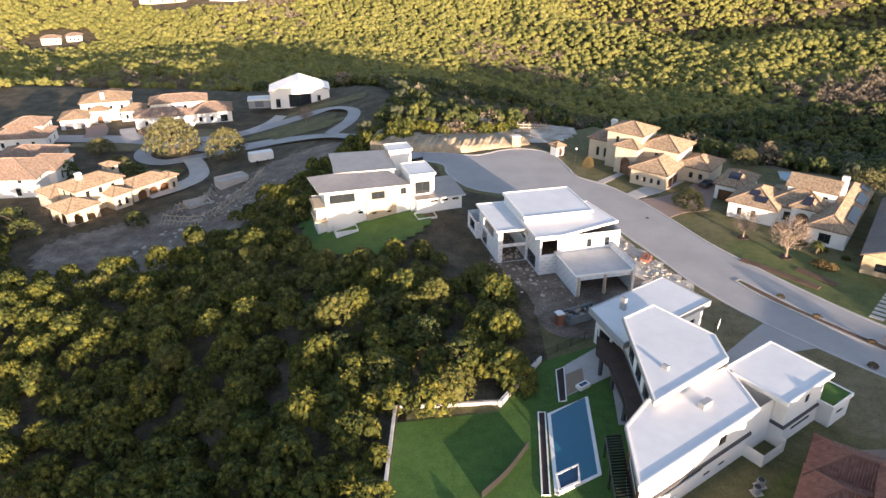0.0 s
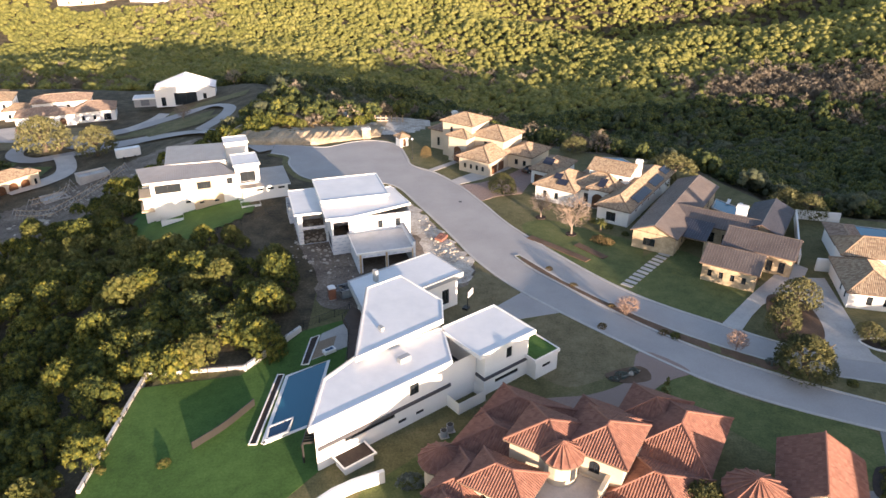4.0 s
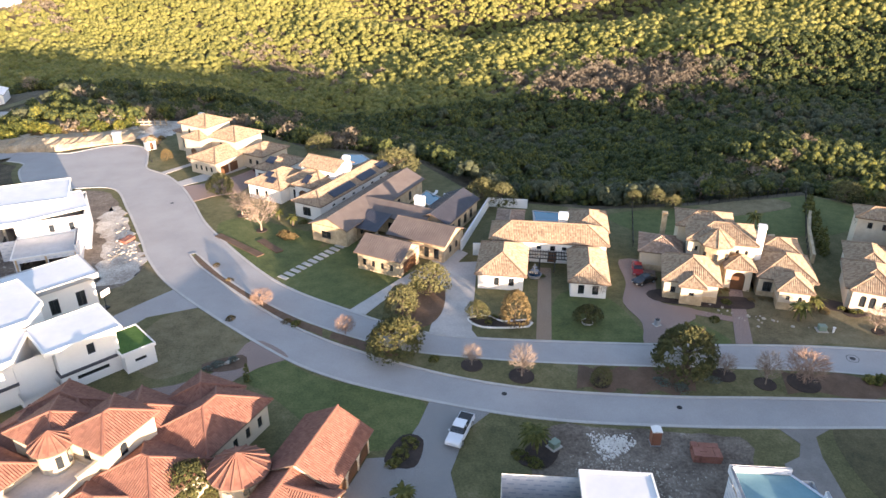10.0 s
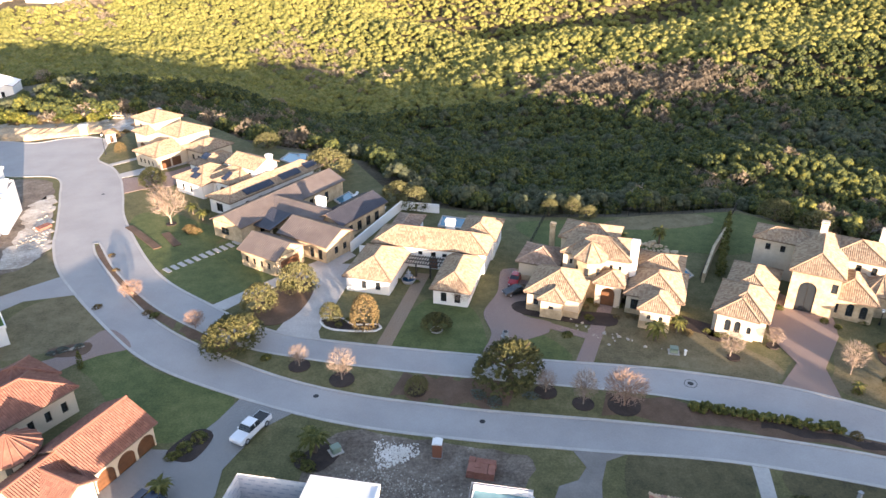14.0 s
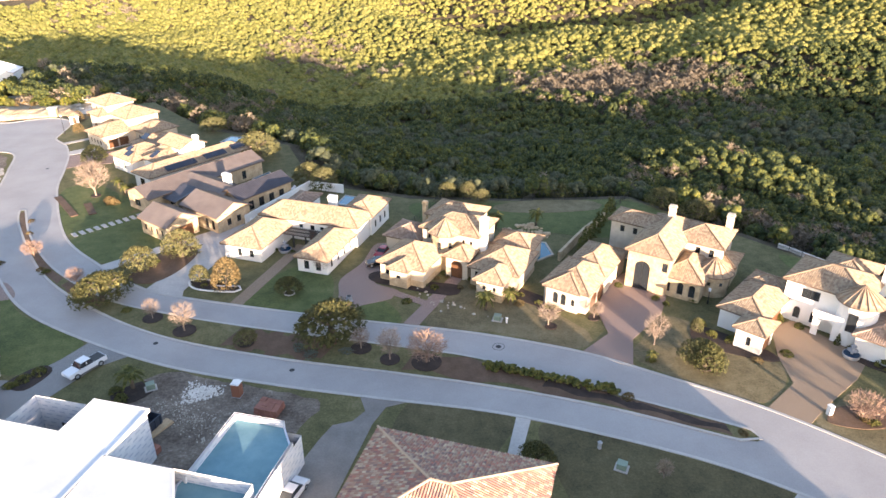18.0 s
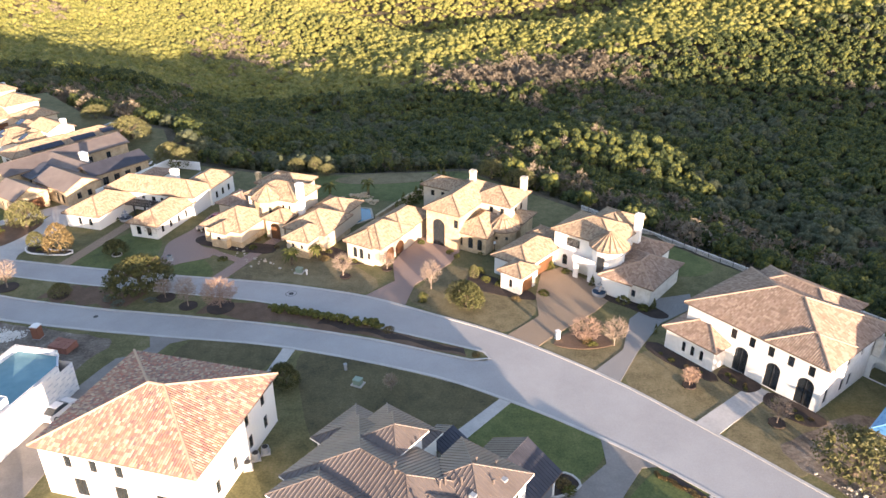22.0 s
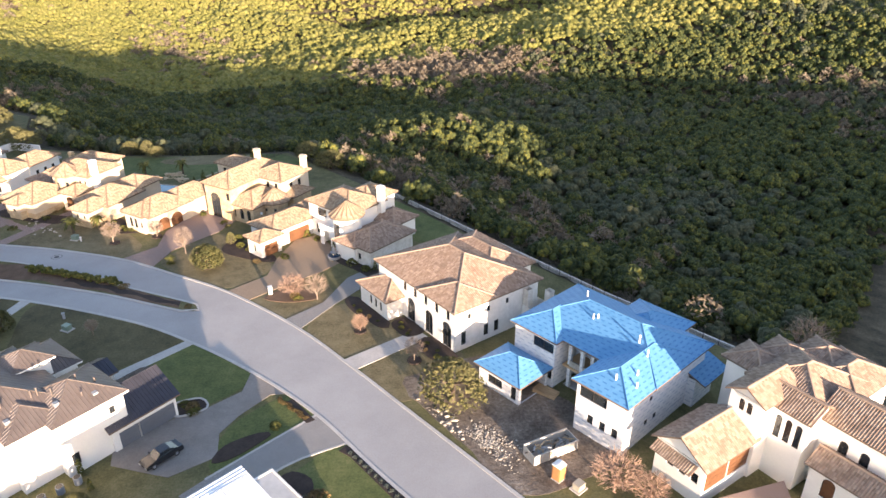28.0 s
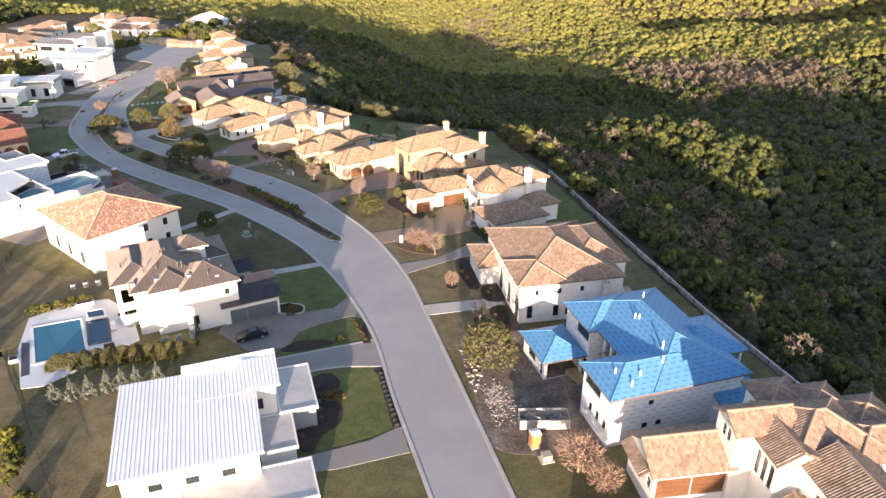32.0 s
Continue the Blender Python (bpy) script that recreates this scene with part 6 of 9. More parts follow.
# white metal roofed house
h = house("house", 185.0, -21.6, 42.6, "white modern house with a bright standing seam metal roof")
walls(h, 0.5, 14.4, -15, -0.4, -0.3, 6.6, STUCCO, row("E", 3, 0.05, 0.6, 3.8, 1.2, 1.4) + row("S", 3, 0.1, 0.9, 3.8, 1.4, 1.0))
shed(h, [(-0.4, -15.6, 6.7), (15, -15.6, 6.7), (15, 0, 7.4), (-0.4, 0, 7.4)], METAL_WHITE, "metal", 0.3, STUCCO)
walls(h, 8, 17.2, -5.4, 1.2, -0.3, 7.2, STUCCO, [("S", 0.75, 4.2, 1.4, 1.6, "win")])
shed(h, [(6.6, 1.5, 7.6), (6.6, -0.2, 7.6), (17.8, -0.2, 8.0), (17.8, 1.5, 8.0)], METAL_WHITE, "metal", 0.25, STUCCO)
shed(h, [(13.6, -5.8, 7.7), (17.8, -5.8, 7.7), (17.8, 0, 8.0), (13.6, 0, 8.0)], METAL_WHITE, "metal", 0.25, STUCCO)
flat_block(h, 17.3, 22, -5.8, 3.4, 3.5, GREYWALL, [("N", 0.5, 0, 3.6, 2.4, "garage")], top=MEMB_GREY, edge=TRIM)
flat_block(h, 14.2, 18.8, -12, -5.6, 3.3, STUCCO, [("E", 0.5, 0.1, 2.0, 2.4, "door")], top=MEMB_GREY, edge=TRIM)
flat_block(h, 6, 20, -20, -14, 3.2, STUCCO, top=MEMB_GREY, edge=TRIM)

# ---- far houses ----
zf = height(-55, 258)
h = house("barn_house", -63.9, 250.5, 11.4, "white gabled barn-style house with dark glazed front", zf)
gable_block(h, 0, 22, 0, 12, 6.0, STUCCO, METAL_WHITE, "metal", 0.35, "y", over=0.3, openings=[("S", 0.5, 0.1, 8.0, 4.6, "win"), ("S", 0.13, 0.1, 1.6, 3.2, "win"), ("S", 0.82, 2, 1.2, 2.0, "win")])
flat_block(h, -8, 0.3, 2, 8, 3.0, GREYWALL, [("S", 0.5, 0.1, 3, 2.3, "garage")])


def far_house(x, y, turn, wall, tile, label, blocks, stack_=None):
    """A far house from its blocks: x0, x1, y0, y1, eave, openings."""
    h = house("house", x, y, turn, label, height(x + 6, y + 6))
    for x0, x1, y0, y1, z, op in blocks:
        hip_block(h, x0, x1, y0, y1, z, wall, tile, openings=op, z0=-3, pitch=0.38)
    if stack_:
        chimney(h, *stack_)


W2 = row("S", 4, 0.05, 0.95, 4.0, 1.1, 1.4) + row("S", 3, 0.05, 0.95, 0.5, 1.3, 2.0) + row("E", 3, 0.1, 0.9, 3.8, 1.0, 1.4)
W1 = row("S", 3, 0.1, 0.9, 0.8, 1.0, 1.6) + row("E", 2, 0.1, 0.9, 0.8, 1.0, 1.5)
GD = row("S", 2, 0.1, 0.9, 0.0, 2.6, 2.3, "garage") + row("E", 2, 0.1, 0.9, 0.8, 1.0, 1.5)
far_house(-132, 232, 18, STUCCO, TILE_TAN, "white two-storey stucco house with tan tile roofs", [(0, 10, -2, 9, 3.6, GD), (6, 23, 6, 19, 6.8, W2), (19, 28, 3, 12, 3.8, W1), (9, 16, 3, 9, 4.6, [("S", 0.5, 0.1, 1.8, 2.6, "arch door")]), (12, 20, 12, 22, 7.2, ())], (14, 8, 5, 9.6, 1.2, 1.0))
far_house(-106.3, 231.6, 18.3, STUCCO, TILE_BROWN, "white stucco house with grey-brown tile roofs", [(0, 16, 0, 10, 3.8, W1), (5, 25, 7, 17, 6.6, W2), (18, 33, 0, 12, 4.0, W1 + [("S", 0.8, 0.2, 2.4, 2.4, "win")]), (11, 20, -2, 6, 4.2, [("S", 0.5, 0.1, 2.0, 2.8, "arch door")])])
far_house(-132, 168, 6, STUCCO, TILE_BROWN, "broad white stucco house with brown tile roofs", [(0, 25, 0, 17, 5.2, W2), (4, 22, 14, 32, 4.2, W1), (14, 27, 8, 22, 4.6, W1)])
far_house(-143, 208, 10, STUCCO, TILE_BROWN, "pale stucco house with low brown tile roofs", [(0, 18, 0, 12, 3.8, W1), (4, 16, 5, 15, 6.2, W2), (-8, 3, 2, 12, 3.6, GD)])
far_house(-89.6, 152.2, 56, CREAM, TILE_TAN, "cream house with tan tile roofs and arched wooden garage doors", [(-1, 8, 0, 9, 3.7, row("S", 2, 0.1, 0.9, 0.0, 2.2, 2.9, "arch void") + row("W", 2, 0.1, 0.9, 0.0, 2.4, 2.9, "arch void")), (4, 18, 4, 13, 6.6, row("S", 3, 0.1, 0.9, 4.2, 1.0, 1.5) + row("W", 2, 0.1, 0.9, 4.2, 1.0, 1.5)), (11, 17, 0, 7, 4.0, row("S", 2, 0.1, 0.9, 0.8, 0.9, 1.8, "arch")), (17, 30, 1, 9, 3.7, row("S", 3, 0.08, 0.92, 0.0, 2.6, 2.5, "arch garage wood")), (2, 22, 12, 20, 4.2, W1), (27.5, 31, 0, 5, 4.0, row("S", 1, 0.2, 0.8, 0.6, 0.8, 1.6)), (18, 22, 12, 16, 7.4, row("S", 1, 0.2, 0.8, 6.0, 1.0, 0.9))], (8, 8, 6, 9.6, 1.3, 1.0))
far_house(-252, 446, 20, STUCCO, TILE_BROWN, "small white house alone among the far trees", [(0, 12, 0, 8, 3.6, W1), (14, 24, 3, 11, 3.8, W1)])
far_house(-222, 532, 6, CREAM, TILE_TAN, "pale long house on the far hilltop", [(0, 34, 0, 14, 4.5, W1), (24, 40, 4, 20, 7.0, W2)])
far_house(-172, 536, -4, STUCCO, TILE_TAN, "white house on the far hilltop", [(0, 22, 0, 12, 5.0, W2), (20, 32, 2, 12, 3.8, W1)])


# ---- drives, paths and beds ----
drive_count = []


def drive(ring, material, label, z=0.075, smooth=False, category="driveway"):
    drive_count.append(z)
    return sheet("driveway", ring, z + 0.0011 * len(drive_count), 0.2, material, label, smooth, category)


def bed(ring, material, label, z=0.11, border=None):
    pts = ring + ring[:1]
    area = abs(sum(a[0] * b[1] - a[1] * b[0] for a, b in zip(pts, pts[1:]))) / 2
    round_ = area / sum(math.dist(a, b) for a, b in zip(pts, pts[1:])) ** 2 > 0.04
    ob = sheet("planting_bed", ring, z, 0.2, material, label, round_, "planting bed", step=0.8)
    if border:
        strip("border", ring, 0.25, z + 0.12, 0.25, border, ob, closed=True, step=0.8)
    return ob


drive([(48.2, 89.4), (44, 85.6), (36, 78), (33.5, 74), (38, 71), (45.5, 80.8), (53.5, 82.7)], ASPHALT, "grey drive to the modern house")
drive([(62.6, 71.7), (59, 65.2), (53, 62.2), (46, 61.4), (43, 57), (49, 50), (56, 54), (60, 61), (64, 64.5), (68, 66.6)], PAVE_PINK, "curving pink paver drive", smooth=True)
drive([(86.8, 53.7), (84.8, 49.3), (81.4, 44), (78.0, 44.3), (72, 33), (74, 24), (84, 26), (87.5, 36.5), (87.4, 40.5), (90.6, 47.4), (94.4, 50.4)], PAVE_GREY, "grey paver motor court beside the tile garage")
drive([(128.8, 42.2), (130.0, 38.8), (128.6, 36.8), (126.2, 36.0), (125, 33.4), (119.5, 18), (117, 8), (126, 8), (128.5, 24.5), (131.2, 36.3), (132.6, 39.6), (135.6, 40.8)], AGGREGATE, "grey aggregate drive between the houses")
drive([(149.6, 38.5), (148, 31.6), (145.5, 24), (147, 23.4), (149.6, 31.2), (151.4, 37.9)], CONCRETE, "narrow concrete garden path", category="path")
drive([(180.2, 26.0), (172.6, 18.2), (168, 13.4), (169.2, 12.4), (174.2, 17.2), (181.6, 25.2)], CONCRETE, "narrow concrete garden path", category="path")
drive([(191.4, 18.2), (191.1, 13.6), (187.5, 10.4), (184.4, 9.0), (178.4, 2.6), (179.1, 0.2), (186.3, -1.8), (191, 1.4), (190.2, 5.4), (191.8, 8.6), (195, 12.8), (197.6, 13)], AGGREGATE, "brown aggregate drive in front of the dark garage")
drive([(201.6, 8.9), (197.1, 4.2), (190.6, -2.2), (188.4, -4.6), (191.6, -7.6), (197.8, -1.6), (201, 0.9), (206.4, 3.4)], PAVE_GREY, "pale grey paver drive with kerbs")
strip("border", [(201.8, 8.7), (197.1, 4.2), (190.6, -2.2)], 0.3, 0.1, 0.2, KERB, label="pale concrete drive edging", category="edging", kind="structure")
strip("border", [(206.3, 3.5), (201, 0.9), (197.8, -1.6), (196, -3.6)], 0.3, 0.1, 0.2, KERB, label="pale concrete drive edging", category="edging", kind="structure")
drive([(214.2, -6.6), (211.9, -10.6), (205.5, -17.1), (202, -21), (204, -22.6), (207, -19), (211.1, -16.1), (217.3, -10.3)], PAVE_GREY, "pale grey paver path", category="path")
drive([(34.0, 148.4), (43.6, 157.4), (44.6, 156.4), (35.4, 147.2)], CONCRETE, "pale concrete entry path", category="path")
drive([(41, 138.2), (46, 139.4), (52, 143), (60, 152), (64, 148), (57, 138), (54.5, 132.4), (48.6, 131), (44.9, 128.4)], PAVE_PINK, "dark red paver drive")
drive([(39.5, 141.5), (47, 148), (52, 152), (54.5, 149), (47, 142), (41, 138.6)], CONCRETE, "pale concrete drive")
drive([(77, 78), (81.6, 82.6), (86, 87), (91, 91.6), (97.6, 97.6), (99.6, 95), (94.6, 88.4), (86, 83.4), (82.8, 80.2), (79.6, 76.4)], CONCRETE, "pale concrete drive beside the stone garage")
drive([(88.8, 69.6), (91.5, 78), (93.6, 92), (100.6, 91.4), (98.4, 82), (95.4, 69.4), (96, 66.9), (88, 70)], CONCRETE, "pale concrete drive to the courtyard house", z=0.085)
drive([(104.4, 65.2), (111, 87.5), (113.2, 87), (106.6, 64.6)], PAVE_TAN, "flagstone path to the courtyard gate", category="path")
drive([(120, 61.9), (122, 67.3), (121.4, 73.6), (124.4, 80), (126.4, 88.2), (131.6, 86), (128.6, 77), (127.6, 72.6), (131.8, 70.2), (130.9, 67.4), (126, 65), (123.4, 62.8), (122.9, 61.2)], PAVE_PINK, "pink paver drive curving to the garage", smooth=True)
drive([(131, 70.4), (137.2, 66.6), (136.6, 65.2), (130.6, 68.8)], PAVE_PINK, "pink paver path", category="path")
drive([(133.4, 59.8), (141.6, 77.2), (143.6, 76.4), (135.8, 59.2)], PAVE_PINK, "pink paver entry path", z=0.085, category="path")
drive([(160.2, 52.7), (165, 57.7), (164.4, 64.4), (168.4, 76), (172, 77.4), (177.2, 70.2), (174.7, 63.9), (168.4, 56.2), (167, 49.8)], PAVE_PINK, "pink paver motor court", smooth=False)
drive([(182.4, 40.5), (188, 45.8), (188.4, 52), (190.5, 60), (194.4, 62), (201.5, 52), (197.2, 46.9), (191, 41.6), (186.6, 37.4)], PAVE_TAN, "tan paver motor court", smooth=False)
drive([(193.4, 31.1), (198.9, 36.4), (202, 44.6), (208, 50.6), (214, 52), (213, 47.6), (206.4, 43.2), (201, 36), (196.4, 28.6)], PAVE_GREY, "grey concrete drive between the houses")
drive([(203.8, 20.4), (214.2, 28), (216, 25.8), (206, 18.2)], CONCRETE, "pale concrete entry path", category="path")
court = Geo()
NEAR_COURT, FAR_COURT = [(239.4, -23.2), (240.6, -15.6), (243.4, -8.8)], [(248.4, -30.6), (252.6, -20.0), (254.6, -5.6)]
for k, (z0, z1) in enumerate(((0.12, 1.2), (1.2, 1.78))):
    court.face([(*NEAR_COURT[k], z0), (*FAR_COURT[k], z0), (*FAR_COURT[k + 1], z1), (*NEAR_COURT[k + 1], z1)])
tagged(new("driveway", court.mesh("driveway", PAVE_PINK)), "brown paver court rising to the wood garage", "driveway", kind="structure")

# building plots
brng = random.Random(5)


def ragged(ring, amount=0.9, step=1.1):
    """A ring with an uneven edge."""
    return [(x + brng.uniform(-amount, amount), y + brng.uniform(-amount, amount)) for x, y in curve_through(ring, True, step)]


sheet("bare_plot", ragged([(97.4, 42.4), (101.8, 46.6), (108.3, 45.0), (116, 43.2), (124, 40), (121.4, 33.3), (122, 22.7), (117, 14), (104, 20), (97, 32)], 0.3, 1.6), 0.0465, 0.1, DIRT, "muddy building plot with tyre tracks", False, "bare ground")
sheet("bare_plot", ragged([(212.6, 14.6), (218, 18.5), (226, 21), (233, 12), (239, 1.0), (234, -3), (226, -5.5), (220.8, 1.5)], 0.3, 1.6), 0.0465, 0.1, DIRT, "trampled building plot of bare earth", False, "bare ground")
sheet("bare_plot", ragged([(8, 112), (6, 128), (12, 137), (24, 138), (31, 125), (38, 108), (41, 100), (39, 92), (30, 87), (16, 86), (13, 98)], 0.3, 1.6), 0.0465, 0.1, DIRT, "rocky building plot of bare earth", False, "bare ground")
sheet("caliche_apron", ragged([(29.4, 128), (32.4, 122.6), (37.4, 110), (40.8, 100.4), (39.4, 94), (36, 92.6), (33.4, 98), (32.2, 108), (27.4, 121)]), 0.068, 0.1, RUBBLE, "pale rubble beside the street", False, "gravel")
ground_patch("bare_slope", [(-78, 122), (-60, 128), (-48, 142), (-38, 160), (-28, 178), (-30, 192), (-44, 192), (-58, 178), (-72, 160), (-92, 140)], 0.12, DIRT, "scraped grey earth of the hillside building site", "bare ground", 1.5)
ground_patch("bare_slope", [(-12, 176), (0, 172), (14, 176), (30, 178), (36, 192), (20, 204), (0, 206), (-16, 196)], 0.15, RUBBLE, "pale excavated bank behind the turning circle", "bare ground", 1.5)
ground_patch("far_lawn", [(-58, 240), (-38, 250), (-26, 243), (-34, 240), (-44, 240), (-56, 237)], 0.2, GRASS, "lawn before the barn house", "lawn")
ground_patch("far_lawn", [(-70, 217), (-58, 224), (-44, 230), (-36, 226), (-34, 214), (-44, 210), (-54, 214)], 0.2, GRASS, "grass inside the loop road", "lawn")
ground_patch("far_lawn", [(-100, 232), (-72, 228), (-72, 218), (-96, 208), (-118, 214)], 0.2, GRASS_DRY, "lawns of the far houses", "lawn")
ground_patch("far_lawn", [(-98, 196), (-84, 193), (-77, 192), (-75, 184), (-84, 180), (-100, 186)], 0.2, GRASS_GRN, "green lawn beside the arched house", "lawn")
ground_patch("side_lawn", [(-34, 146), (-31, 134), (-27, 123), (-23, 118), (-13, 114.5), (-8, 119), (-3, 126), (-6, 132), (-9.7, 137), (-16, 142), (-28, 149)], 0.25, TURF, "green lawn below the modern house", "lawn", 1.5)
ground_patch("far_lawn", [(-90, 212), (-80, 210), (-76, 206), (-82, 202), (-88, 203)], 0.36, GRASS_DRY, "oak island inside the narrow road", "lawn", 1.5)

# lawns that stand out
lawn_z = 0.026
for ring, m, lab in (
    ([(64, 69.5), (67.5, 65.8), (73, 60.6), (86, 53.4), (81, 45.6), (74, 48), (66, 58), (62, 62.6)], GRASS_GRN, "green lawn beside the paver drive"),
    ([(53.6, 82), (62.2, 70.8), (57.5, 66.6), (50, 64), (46, 70), (47, 79)], GRASS_DRY, "straw coloured lawn"),
    ([(26, 86), (41.6, 99.6), (47.6, 89.6), (42, 84), (36, 79)], GRASS_DRY, "straw coloured lawn"),
    ([(107, 64.6), (112, 78), (119, 76), (121, 68), (119.6, 62)], GRASS_GRN, "clipped green lawn"),
    ([(65, 92), (77, 104), (84, 97), (88, 88), (77.4, 79)], GRASS_GRN, "broad green lawn"),
    ([(52, 113), (57, 118), (66, 112), (73, 105), (64.6, 91)], GRASS_GRN, "green lawn below the solar house"),
    ([(124, 68.2), (130, 66.6), (133, 60.2), (124.4, 62.4)], GRASS_GRN, "rounded green lawn"),
    ([(136.6, 60.4), (144, 75), (153, 68), (162, 58), (159.4, 53.6), (149, 57.4)], GRASS_DRY, "sunlit winter lawn"),
    ([(168, 50.6), (169.6, 56), (175.6, 63), (187, 52), (187.4, 46.6), (181, 41.6)], GRASS_DRY, "sunlit straw lawn"),
    ([(197.4, 29), (202, 36), (209, 34), (213.4, 28.6), (203.6, 21)], GRASS_DRY, "sunlit straw lawn"),
    ([(187.4, 37.4), (191.6, 41.4), (197, 44.6), (200.6, 37.4), (196, 31)], GRASS_DRY, "straw lawn with planting"),
    ([(206.6, 17.6), (216, 24.6), (221, 20), (212.8, 11)], GRASS_DRY, "straw lawn"),
    ([(153, 37), (168.6, 31.4), (179.4, 25.6), (172, 18.6), (166, 12), (158, 16), (154, 26)], GRASS_BRN, "brownish winter front lawn"),
    ([(136, 41), (148.8, 38.2), (146.6, 31), (144.6, 24), (134, 27)], GRASS_BRN, "brown winter front lawn"),
    ([(182.4, 25), (191.2, 17.6), (190.6, 14), (186.6, 10.6), (183, 9.6), (174, 17)], GRASS_GRN, "green lawn beside the drive"),
    ([(197.6, 12.6), (201.4, 8.8), (197, 4.6), (191, -1.2), (190.6, 4.6), (192.4, 8.4)], GRASS_GRN, "island of lawn between the drives"),
    ([(206.6, 3), (213.8, -6.6), (211.2, -10.2), (205.4, -16), (200, -10), (199.6, -3.4), (202, 0.4)], GRASS_GRN, "lawn bordered with dark mulch"),
    ([(140, 2), (150, 4), (160, -4), (150, -20), (138, -12), (128, 2)], GRASS_DRY, "sunlit lawn with long tree shadows"),
    ([(168, -26), (184, -34), (190, -30), (186, -22), (178, -14), (172, -14)], GRASS_DRY, "lawn beside the white metal roofed house"),
    ([(132, 108), (156, 109), (178, 111), (186, 100), (172, 92), (160, 94), (150, 96), (138, 96)], GRASS_GRN, "green back garden above the valley"),
    ([(203, 85), (221, 64), (216, 58), (208, 64), (203, 74)], GRASS_GRN, "green back garden beside the fence"),
):
    lawn_z += 0.001
    sheet("lawn", ring, lawn_z, 0.1, m, lab, True, "lawn")

sheet("lawn", [(149.8, 107.4), (158.7, 110.5), (171.4, 110.4), (172, 106), (160, 103.6), (151, 104.4)], 0.078, 0.05, GRASS_DRY, "rough brown grass at the garden edge", True, "lawn")
# the modern house's garden
turf = sheet("turf", [(-7.6, 52), (-6.4, 66.5), (6.2, 68.6), (13.5, 79.4), (22, 83.4), (26, 80), (30, 72), (22, 54), (14, 44), (2, 40), (-7, 46)], 0.06, 0.2, TURF, "bright green artificial turf with a raised lower lawn", False, "lawn")
sheet("turf", [(40, 60), (24, 47), (22, 42), (30, 44), (44, 54)], 0.045, 0.1, GRASS_GRN, "narrow side lawn", False, "lawn")

# beds along the street and gardens
for x, y, r in ((93.7, 60.4, 1.5), (100, 56.9, 1.7), (110.3, 53.8, 1.2), (127.7, 52.8, 1.5), (132.2, 50.1, 1.4), (137.5, 49.5, 2.1), (156.4, 59.4, 0.9), (113.6, 68.8, 0.9), (205.6, 27.8, 0.9), (213.9, 20, 1.0), (60.9, 111, 1.0), (56.4, 119.2, 1.0), (176.9, 49.4, 1.1), (163.5, 62, 0.9)):
    ob = sheet("tree_ring", [(x + r * math.cos(k * 0.7854), y + r * math.sin(k * 0.7854)) for k in range(8)], 0.19, 0.15, MULCH, "ring of dark mulch round a street tree", True, "planting bed", step=0.4)
    strip("edging", [(x + r * math.cos(k * 0.7854), y + r * math.sin(k * 0.7854)) for k in range(8)], 0.16, 0.24, 0.2, KERB if x == 113.6 else MULCH, ob, closed=True, step=0.4)


def isl(t0, t1, a, b, m, label, z=0.165):
    """A stretch of the street island from t0 to t1 of its length, between a and b of its width."""
    south = curve_through(ISLAND[:11], False, 1.0)
    north = curve_through([ISLAND[0]] + ISLAND[:10:-1], False, 1.0)
    g, n = Geo(), 24
    pts = []
    for i in range(n + 1):
        t = t0 + (t1 - t0) * i / n
        p, q = south[int(t * (len(south) - 1))], north[int(t * (len(north) - 1))]
        lo, hi = a + 0.1 * math.sin(i * 0.9), b + 0.08 * math.sin(i * 1.3 + 2)
        pts.append(((p[0] + (q[0] - p[0]) * lo, p[1] + (q[1] - p[1]) * lo, z), (p[0] + (q[0] - p[0]) * hi, p[1] + (q[1] - p[1]) * hi, z)))
    for i in range(n):
        g.face([pts[i][0], pts[i + 1][0], pts[i + 1][1], pts[i][1]])
    tagged(new("planting_bed", g.mesh("planting_bed", m)), label, "planting bed", kind="structure")


isl(0.02, 0.26, 0.12, 0.88, MULCH_BRN, "brown mulch at the narrow island end")
isl(0.27, 0.345, 0.2, 0.9, MULCH_BRN, "brown leaf mulch under the oak")
isl(0.52, 0.62, 0.1, 0.9, MULCH_BRN, "brown leaf mulch under the oak")
isl(0.70, 0.985, 0.12, 0.88, MULCH_BRN, "brown leaf mulch on the island")
isl(0.83, 0.98, 0.35, 0.75, MULCH, "dry creek bed of dark stones", 0.18)
bed([(95.4, 72.6), (97.4, 69.8), (104.2, 69.0), (104.6, 70.8), (100.6, 71.0), (98.6, 73.0)], MULCH, "kidney shaped mulch bed with white edging", border=TRIM)
bed([(199.6, 50.6), (198.6, 53.4), (201, 54), (205, 50.4), (208.4, 45.4), (206, 44.6), (203, 47.6)], MULCH, "mulch bed with fountain and shrubs")
bed([(178, 55), (187, 50.8), (188, 53), (182, 58.6), (178.4, 60)], MULCH, "mulch bed with flowering shrubs")
bed([(212.3, 31.6), (210.2, 30.0), (211.0, 27.9), (212.8, 26.0), (215.3, 27.6)], MULCH, "dark mulch bed with small plants before the stone house")
bed([(216.4, 25.9), (214.1, 24.5), (215.0, 22.0), (217.7, 19.2), (220.4, 20.4)], MULCH, "dark mulch bed with small plants before the stone house")
bed([(204.4, 38.0), (202.3, 37.2), (203.8, 33.7), (206.5, 30.7), (208.8, 28.6), (210.0, 30.1)], MULCH, "dark mulch bed with small plants before the stone house")
